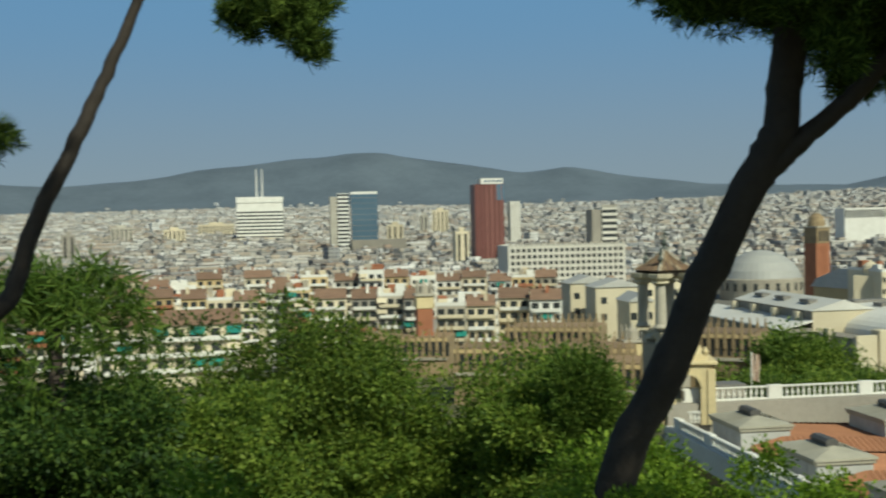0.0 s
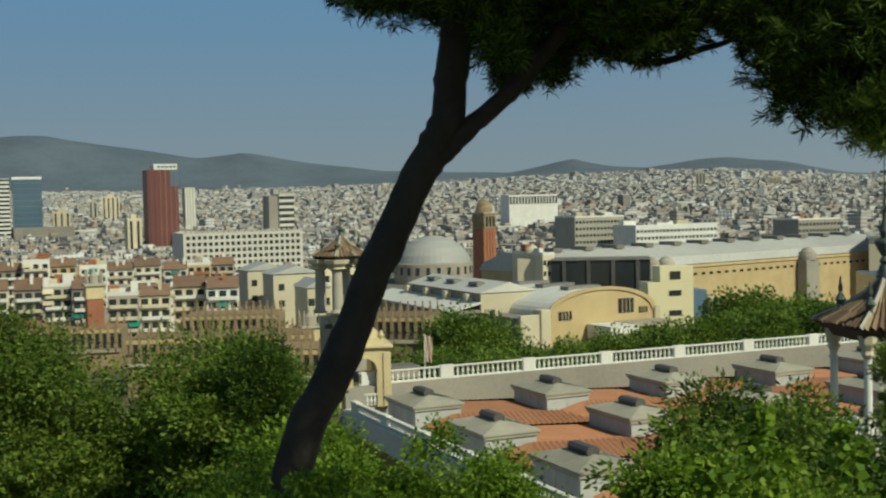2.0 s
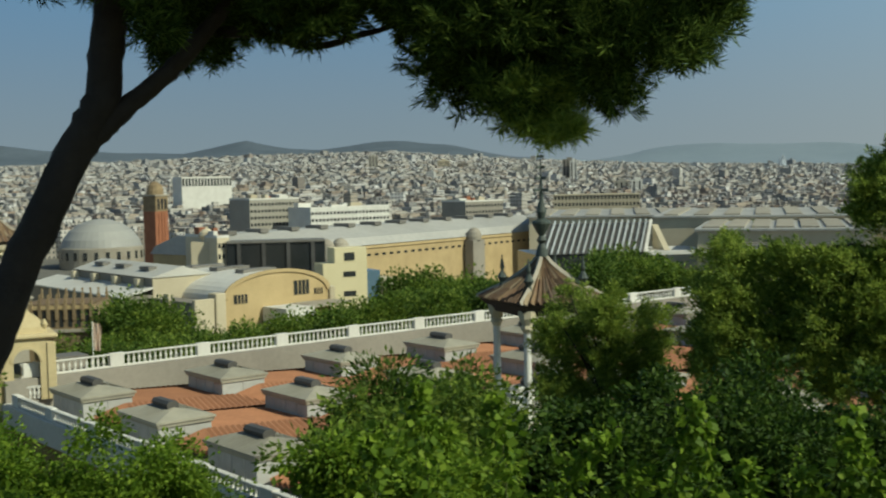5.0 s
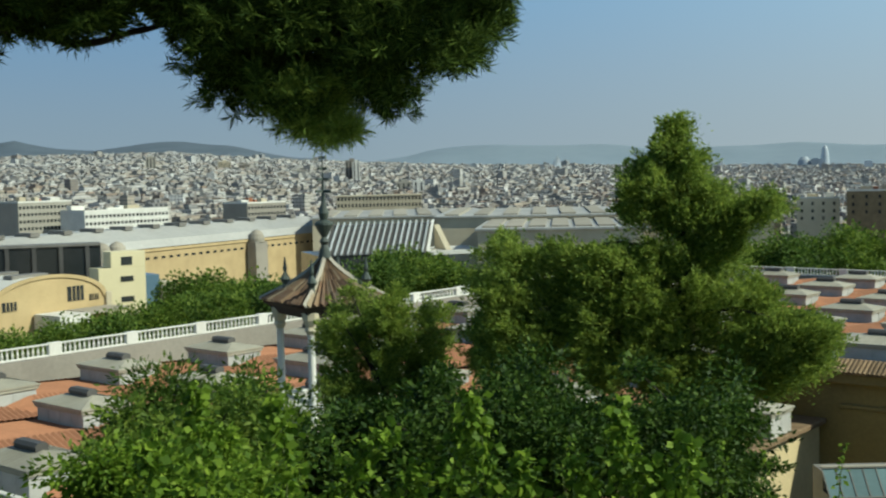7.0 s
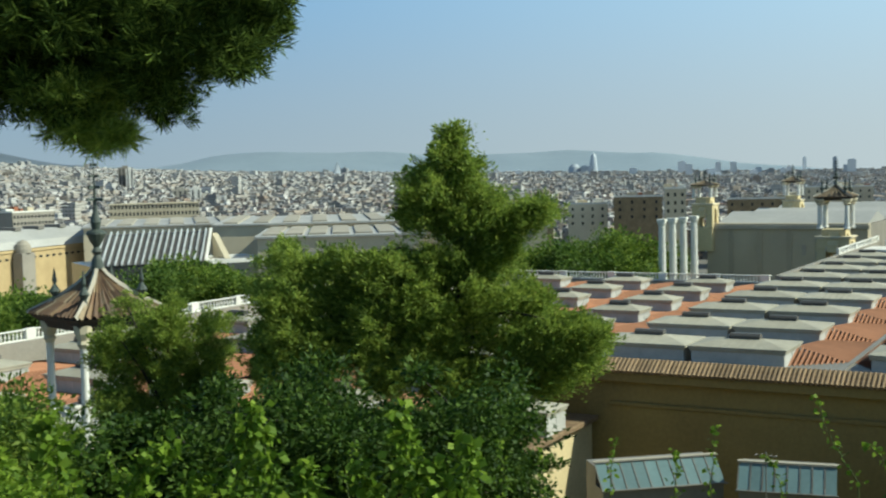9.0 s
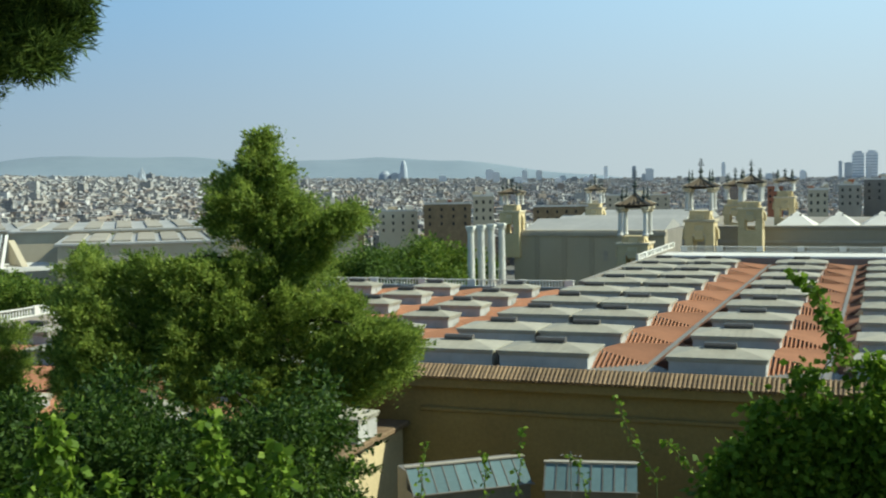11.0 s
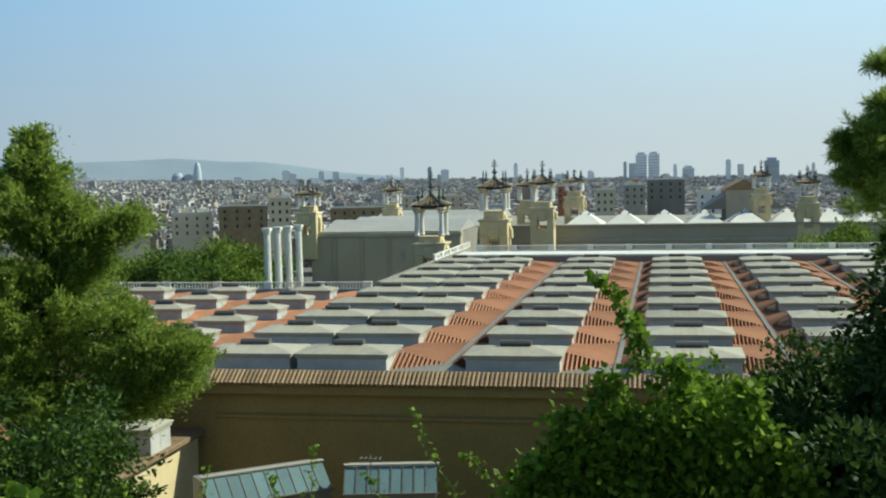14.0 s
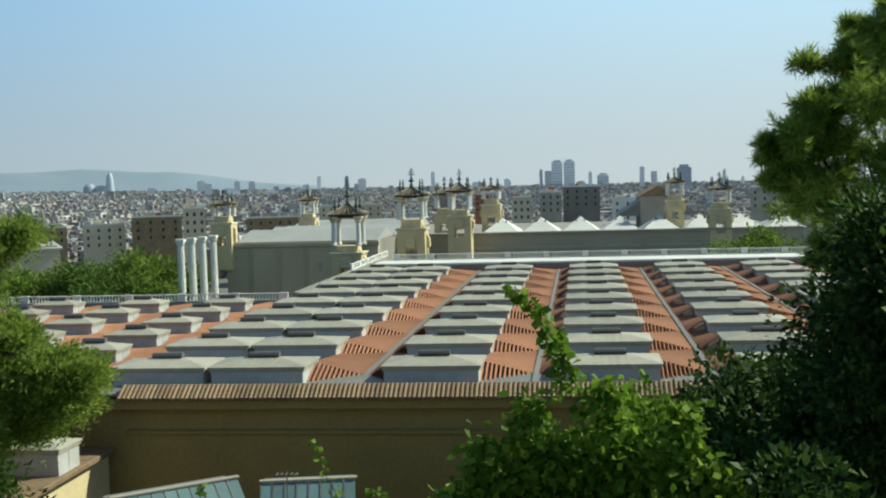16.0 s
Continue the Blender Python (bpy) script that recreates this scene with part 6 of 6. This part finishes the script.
def conifer():
    """A conifer with a narrow plume, a side branch and two broad ragged skirts, and a younger one next to it."""
    right_top = [(21.7, -7.4), (22.4, -6.9), (24.0, -5.9), (25.4, -4.6), (27.0, -3.7), (30.2, -3.1)]
    right_low = [(21.7, -8.3), (22.8, -10.0), (26.5, -11.2), (30.2, -11.0)]
    crown_top = [(26.6, -1.2), (27.2, -0.2), (27.8, 0.6), (29.6, 0.6), (30.3, 0.9), (30.8, 0.5), (31.0, -0.8)]
    left_top = [(30.0, -3.3), (31.8, -3.0), (33.2, -3.5), (34.9, -3.0), (36.2, -3.2), (37.3, -2.6), (38.2, -4.0)]
    clumps = fill(27.8, 29.6, lambda a: -0.4, lambda a: 2.75 - 1.1 * abs(a - 28.7), 27.6, 28.4, 0.2, 15, 1)
    clumps += clump_line(((28.7, 2.35), (28.45, 2.0), (29.0, 1.9), (28.9, 1.3), (28.5, 1.1)), 28, 0.18, 0.2, 7)
    clumps += fill(26.7, 31.0, lambda a: -3.0 + 0.25 * abs(a - 29), lambda a: along(crown_top, a), 27, 29, 0.28, 62, 2)
    clumps += fill(23.7, 27.0, lambda a: -2.0 - 0.45 * (a - 23.7), lambda a: -0.85 - 0.22 * (a - 23.7), 27.2, 28.4, 0.24, 22, 3)
    clumps += fill(26.0, 28.4, lambda a: -4.4, lambda a: -2.2 - 0.3 * (a - 26), 27.2, 28.6, 0.26, 24, 8)
    clumps += fill(21.7, 30.2, lambda a: along(right_low, a), lambda a: along(right_top, a), 26.5, 29.5, 0.38, 220, 4)
    clumps += fill(30.0, 38.3, lambda a: -10.0 + 0.8 * math.sin(a * 1.9), lambda a: along(left_top, a), 26.5, 30, 0.38, 260, 5)
    axis = spot(28.6, 0, 28)
    stem = [Vector((axis.x, axis.y, ground_z(axis.x, axis.y) - 0.4))] + [spot(a, e, 28) for a, e in ((28.5, -8), (28.2, -4.6), (28.5, -2.4), (28.9, -0.6), (28.7, 1.6))]
    grown("cypress_pine", "bushy dark green conifer with upswept feathery sprays", "tree", clumps, PINE2, 0.15, 150, 21, stem, 0.2, foot=tuple(axis.xy), crown=lambda cl, o: plumes("crown", cl, (0, 0), 1.0, 8, 75, 0.11, PINE2, o, 21, 0.7, 0.28, 0.115))
    clumps = fill(40.0, 45.6, lambda a: -11.8, lambda a: -5.0 - 0.45 * abs(a - 43.6) + 0.5 * math.sin(a * 3), 29.5, 32, 0.36, 130, 6)
    grown("young_conifer", "shaded green conifer beside the gazebo", "tree", clumps, PINE2, 0.15, 150, 22, None, 0.16, crown=lambda cl, o: plumes("crown", cl, (0, 0), 0.95, 8, 75, 0.11, PINE2, o, 22, 0.7, 0.28, 0.115))


PINE2 = leafy("conifer_sprays", [(0.0, (0.131, 0.204, 0.0367)), (0.55, (0.249, 0.34, 0.0603)), (1.0, (0.407, 0.485, 0.0917))], 0.5)


def climber(name, label, pts, d, spread_, leaf, each, seed):
    """A stem from the ground along a line of bearings, with leaves on short stalks round it."""
    line = bend([spot(az, el, d) for az, el in pts], 8, 0.012, seed)
    base = line[0].copy()
    base.z = ground_z(base.x, base.y) - 0.1
    ob = tagged(new(name), label, "plant")
    ob.location = base
    n = len(line)
    part("stem", tube(bmesh.new(), [Vector((0, 0, 0))] + [p - base for p in line[1:]], [0.008] + [0.007 - 0.005 * k / n for k in range(n - 1)], 5), STEM, ob)
    climber_leaves(line, base, spread_, leaf, each, ob, seed)
    return ob


def climber_leaves(line, base, spread_, leaf, each, ob, seed):
    g = np.random.default_rng(seed)
    n = len(line)
    pts = np.repeat(np.array([tuple(p - base) for p in line]), each, 0)
    taper = np.repeat(1.15 - 0.75 * np.arange(n) / n, each)[:, None]
    off = g.normal(size=pts.shape) * spread_ * 0.6 * taper
    out = unit(off / (spread_ + 1e-6) + g.normal(size=pts.shape) * 0.5 + np.array((0, 0, -0.45)))
    quads("leaf_sprays", blades(g, pts + off, out, leaf, 0.85), LIME, ob)


def hillside():
    # dark evergreen thicket under the conifer
    for i, (a0, a1, lo, hi, d, r, m, n) in enumerate(((25.6, 31, -16.5, -10.6, 19, 0.7, FERN, 20), (29, 38, -16.5, -9.8, 18, 0.85, FERN, 30), (37, 44, -16.5, -11.4, 17, 0.7, FERN, 26), (43.5, 52, -16.5, -12.6, 16, 0.55, OLIVE2, 26), (39, 46, -16.5, -11.0, 24, 0.6, OAK, 26), (-9, -3, -16.5, -10.5, 13, 0.55, OAK, 20), (50, 55.2, -16.5, -11.4, 16, 0.65, OLIVE, 18))):
        grown("evergreen_shrub", "dense evergreen shrub on the slope", "shrub", ragged(fill(a0, a1, lambda a: lo, lambda a, h=hi: h - 0.5 + 1.1 * math.sin(a * 1.7 + d) + 0.8 * math.sin(a * 4.1), d - 2.2, d + 2.2, r, n, 40 + i), 5, 0.45, i), m, 0.1, 260, 50 + i, None, 0.08, 0.5, 0.1, 0.34, 18)
    # bush beside the lanterns
    grown("feathery_bush", "feathery green bush in front of the palace roof", "shrub", clump_line(((53.6, -10.2), (52.9, -11.0), (54.6, -11.6), (51.8, -11.4), (53.6, -12.3), (50.8, -12.0), (55.6, -13.2), (52.4, -13.2), (54.4, -14), (50.2, -12.4)), 21, 0.6, 0.8, 8), OLIVE2, 0.13, 1100, 61, None, 0.1, 0.35, 0.1, 0.36, 16)
    grown("feathery_bush", "feathery green bush below the gazebo", "shrub", clump_line(((49.4, -10.4), (50.2, -11), (51, -11.2), (49.6, -12.2), (50.6, -12.8)), 22, 0.5, 0.8, 9), OLIVE2, 0.13, 900, 62, None, 0.1, 0.35, 0.1, 0.36, 16)
    # bright leafy shrubs close to the terrace
    bright = ((62.5, 74.5, -17, lambda a: -10.9 - 0.28 * (72 - a) + 0.6 * math.sin(a * 2.1), 17.5, 0.5, 60), (-6, 4.4, -17, lambda a: -8.6 - 0.5 * abs(a + 1.5) * (1 if a > -1.5 else 0.9) + 0.8 * math.sin(a * 1.9), 13.5, 0.4, 50), (51, 55.4, -17, lambda a: -12.2 + 0.4 * math.sin(a * 3), 12.5, 0.36, 22),
              (75, 100, -17, lambda a: -13.4 + 0.5 * math.sin(a * 1.3), 14, 0.5, 40), (69.5, 78, -17, lambda a: -13.4 + 0.5 * math.sin(a * 2.3), 8.6, 0.26, 34))
    for i, (a0, a1, lo, top, d, r, n) in enumerate(bright):
        grown("leafy_shrub", "green broad-leaved shrub in full sun", "shrub", ragged(fill(a0, a1, lambda a: lo, lambda a: top(a) - 0.75, d - 1.2, d + 1.2, r, n, 70 + i), 2, 0.7, i), LIME, 0.045 if d < 10 else 0.08, 620, 80 + i, None, 0.05, 0.55, 0.15, 0.36, 14)
    # trailing shoots
    shoots = [((9.4, -14.5), (10.6, -12.6), (11.4, -10.5)), ((7.2, -14.5), (8.4, -13.2), (9.2, -12.5)), ((21, -16), (20.9, -14.2), (20.65, -12.7)), ((16.3, -15.8), (16.1, -13.6), (15.95, -12.0)), ((17.9, -15.8), (17.8, -14.2), (17.9, -13.2)), ((24.5, -16), (24.2, -14.4), (24.4, -13.2)),
              ((12.6, -15.8), (13.1, -14.4), (13.6, -13.3)), ((26.4, -16), (26.2, -14.2), (26.4, -12.8)), ((33.6, -16), (33.9, -14.2), (33.4, -12.8)), ((45, -16), (44.4, -14.3), (45.2, -12.6)), ((-2.6, -10), (-2.3, -8.8), (-1.9, -7.9))]
    for i, pts in enumerate(shoots):
        climber("climbing_shoot", "thin upright shoot with bright young leaves", pts, 12.2, 0.045, 0.055, 3, 100 + i)
    # vines with broad leaves, hanging over the shrubs in front of the terrace
    vines = [((50.9, -15.5), (51.0, -13.0), (51.4, -11.3), (51.3, -10.1)), ((47.0, -15.5), (47.1, -13.6), (47.3, -12.0), (47.5, -10.7)), ((44.6, -15.5), (43.6, -14.2), (42.6, -13.1), (41.9, -12.6)), ((39.2, -16), (39.1, -14.4), (38.4, -12.4), (37.8, -10.8)), ((37.6, -16), (37.4, -13.8), (37.6, -11.8)),
             ((30.4, -16), (30.5, -14.4), (30.6, -12.8), (30.8, -11.4)), ((29.2, -16), (28.8, -14.8), (29.6, -13.9)), ((27.8, -16), (27.5, -14), (27.7, -12.5)), ((53.6, -15.5), (53.4, -13.6), (53.8, -12.4)), ((33.0, -16), (32.4, -14.8), (32.8, -13.9)), ((35.6, -16), (35.2, -14.8), (35.5, -13.8)), ((41.5, -16), (41.0, -14.8), (40.5, -14.1))]
    for i, pts in enumerate(vines):
        climber("broad_leaved_vine", "climbing vine with broad pale green leaves", pts, 8.0, 0.09, 0.07, 11, 130 + i)
    # bright columns of young growth on the sunlit shrub
    g = random.Random(5)
    columns = [((a + g.uniform(-0.3, 0.3), -15.5), (a, -14.2), (a + g.uniform(-0.4, 0.4), -12.9 + 0.35 * math.sin(3 * a))) for a in (-5.6, -4.2, -3.0, -1.6, -0.3, 1.0, 2.2, 3.6, 4.8, 5.8)]
    columns += [((2.7, -13.4), (2.5, -11.5), (2.6, -9.2)), ((1.6, -13.2), (1.9, -12), (1.5, -10.7)), ((-0.9, -13.2), (-0.8, -11), (-0.5, -8.6)), ((-1.9, -13), (-1.7, -11.6), (-1.4, -10.6)), ((-3.9, -14), (-3.7, -11.6), (-3.4, -9.5)), ((4.4, -14), (4.3, -12.6), (4.5, -10.9)), ((6.6, -15), (6.0, -14), (5.0, -13.0)), ((0.4, -13.6), (0.2, -12.2), (0.4, -11.2)), ((-5.0, -14.6), (-4.6, -13), (-4.9, -11.8)), ((3.4, -14.6), (3.5, -13.4), (3.2, -12.4)),
               ((4.2, -11.5), (1.3, -8.4), (1.6, -6.9), (2.1, -5.5), (3.0, -4.7)), ((0.4, -9.4), (0.9, -7.8), (1.5, -6.6))]
    for i, pts in enumerate(columns):
        climber("climbing_shoot", "bright leafy shoots climbing over a shrub", pts, 11.3, 0.22 if i < len(columns) - 2 else 0.07, 0.08, 38 if i < len(columns) - 2 else 7, 160 + i)
    # dark conifer and broad bush by the right end of the terrace
    rows_ = ((-10.9, 6.0, .4), (-11.6, 6.6, .4), (-10.3, 5.3, .45), (-11.5, 5.0, .6), (-9.7, 4.6, .4), (-9.4, 3.5, .45), (-10.6, 3.8, .6), (-11.9, 3.4, .7), (-9.0, 2.9, .4), (-8.0, 2.3, .35), (-7.2, 1.9, .35), (-9.0, 1.7, .55), (-10.4, 1.6, .7), (-7.6, 0.9, .5), (-8.8, 0.3, .6), (-10.2, -0.2, .7), (-11.8, 0.5, .8), (-7.6, -0.3, .4), (-8.6, -1.2, .55), (-9.8, -2.0, .7), (-11.4, -2.0, .8), (-12.6, -1, .9), (-13.5, 2, 1.0), (-13.5, 5, .9), (-9.2, -3.0, .4), (-10.9, -4.2, .7), (-12.5, -4.5, .9))
    g = random.Random(9)
    grown("dark_pine", "dark pine with ragged sunlit crown edge", "tree", [(spot(az - 1.0, el - 0.5, 20 + g.uniform(-.8, .8)), (r * .62, r * .62, r * .56)) for az, el, r in rows_], PINE2, 0.1, 2000, 31, None, 0.2, foot=tuple(spot(-13.2, 0, 20).xy), crown=lambda cl, o: tufts("crown", ragged(cl, 4, 0.8, 4), 0.17, 24, 36, PINE2, o, 31, 0.09))
    grown("glossy_bush", "tall dark glossy-leaved bush", "shrub", fill(-16, -9.0, lambda a: -17, lambda a: -1.2 + (a + 11) * -0.3 if a < -10.8 else -4.5 - (a + 10.8) * 2.2, 12.5, 15, 0.5, 80, 33), OAK, 0.085, 1300, 34, None, 0.09, 0.5, 0.1, 0.36, 16)
    grown("shaded_bush", "dark leafy bush in shade above the wall", "shrub", fill(-10.5, -5.2, lambda a: -16, lambda a: -8.6 + (a + 5) * -0.55, 15, 17.5, 0.5, 40, 35), OAK, 0.11, 1300, 36, None, 0.09, 0.5, 0.1, 0.36, 16)
    # trees below the terrace on the north-west side
    for i, (a0, a1, lo, top, d, r, n, m, nm, lb) in enumerate((
            (84, 92, -17, lambda a: -4.6 - 0.1 * (a - 88) ** 2, 42, 1.7, 60, OLIVE_DEEP, "round_tree", "large rounded tree, sunlit olive green"),
            (77, 86, -17, lambda a: -6.2 - 0.12 * (86 - a) + 0.5 * math.sin(a), 40, 1.6, 60, OLIVE, "round_tree", "large rounded tree, sunlit olive green"),
            (74.3, 79, -17, lambda a: -7.2 - 0.3 * max(0, 75 - a), 36, 1.1, 36, OLIVE, "round_tree", "rounded green tree beside the pine"),
            (91, 97.5, -17, lambda a: -7.3 + 0.4 * math.sin(a), 34, 1.3, 46, OLIVE, "round_tree", "broad green tree with feathery crown"),
            (96.5, 106, -17, lambda a: -5.6 + 0.5 * math.sin(a * 1.4), 27, 1.1, 60, OAK, "shadowed_tree", "dark evergreen tree, shaded on its near side"))):
        grown(nm, lb, "tree", ragged(fill(a0, a1, lambda a: lo, top, d - 3, d + 3, r, n, 140 + i), 3, 0.62, i), m, 0.17 if d > 30 else 0.14, 520, 150 + i, None, 0.25, 0.5, 0.05, 0.36, 18)
    for az in (75.95, 74.6):
        p = spot(az, 0, 33)
        col = [(Vector((p.x, p.y, EYE + 33 * math.tan(radians(e)))), (0.55, 0.55, 0.8)) for e in (-7.4, -8.2, -9.2, -10.2, -11.2, -12.2)]
        grown("cypress", "narrow dark cypress among rounder trees", "tree", col, OLIVE2, 0.16, 1100, int(az * 3), None, 0.12, 0.3, -0.6, 0.34, 16)
    # dead palm fronds
    p = spot(100.3, -3.4, 26)
    ob = tagged(new("palm"), "greyish palm with drooping fronds", "tree")
    base = Vector((p.x, p.y, ground_z(p.x, p.y)))
    ob.location = base
    part("trunk", tube(bmesh.new(), [Vector((0, 0, -0.3)), Vector((0.1, 0, (p.z - base.z) / 2)), p - base], [0.2, 0.17, 0.15]), BARK, ob)
    for k in range(20):
        a = 2 * math.pi * k / 20
        tip = Vector((math.cos(a), math.sin(a), 0))
        rise = 0.7 * math.sin(k * 2.4)
        line = [p - base, p - base + tip * 0.8 + Vector((0, 0, 0.35 + rise * .5)), p - base + tip * 1.6 + Vector((0, 0, -0.2 + rise)), p - base + tip * 2.0 + Vector((0, 0, -1.0 + rise))]
        leaves("frond", [(q, 0.16) for q in bend(line, 5)], 0.4, 12, OLIVE2, ob, 200 + k, 0.12, 0.5, 0.5, 6)


OLIVE2 = leafy("feathery_leaves", [(0.0, (0.045, 0.09, 0.013)), (0.6, (0.09, 0.155, 0.023)), (1.0, (0.17, 0.24, 0.045))], 0.4)


def park_trees():
    g = random.Random(17)
    rows_ = [(az, -7.35 + 0.18 * max(0, 61 - az), g.uniform(118, 150)) for az in np.arange(47.5, 68, 1.15)]
    rows_ += [(az + 0.5, el + 0.2, d + 45) for az, el, d in rows_[::2]]
    rows_ += [(65.7, -5.45, 190), (66.5, -5.7, 185), (64.7, -5.7, 188), (65.2, -6.2, 180)]
    rows_ += [(42.0, -3.8, 185), (43.6, -4.1, 190), (41.0, -4.0, 190), (40.0, -4.5, 180), (44.6, -4.6, 182), (42.8, -4.0, 178)]
    rows_ += [(19.9, -3.0, 290), (21.0, -2.8, 285), (22.2, -3.2, 275), (23.4, -3.4, 270), (24.6, -3.4, 275), (25.6, -3.6, 270), (20.5, -3.9, 262), (22.8, -4.0, 258), (27, -3.3, 290)]
    rows_ += [(51.5, -4.6, 265), (50.3, -4.5, 270), (52.7, -4.7, 270), (-8.2, -2.6, 300), (-6.9, -3.0, 290)]
    for i, (az, el, d) in enumerate(rows_):
        p = spot(az, el, d)
        r = d * 0.0135
        cl = []
        for k in range(7):
            cl.append((p + Vector((g.uniform(-1, 1) * r * 1.5, g.uniform(-1, 1) * r * 1.5, -r * g.uniform(0.75, 2.3))), r * g.uniform(0.75, 1.1)))
        grown("park_tree", "leafy green park tree between the halls", "tree", cl, OLIVE if i % 4 else OLIVE2, d * 0.003, 700, 300 + i, None, 0.3, 0.6, 0.0, 0.36, 16)


great_pine()
thin_pine()
conifer()
hillside()
park_trees()
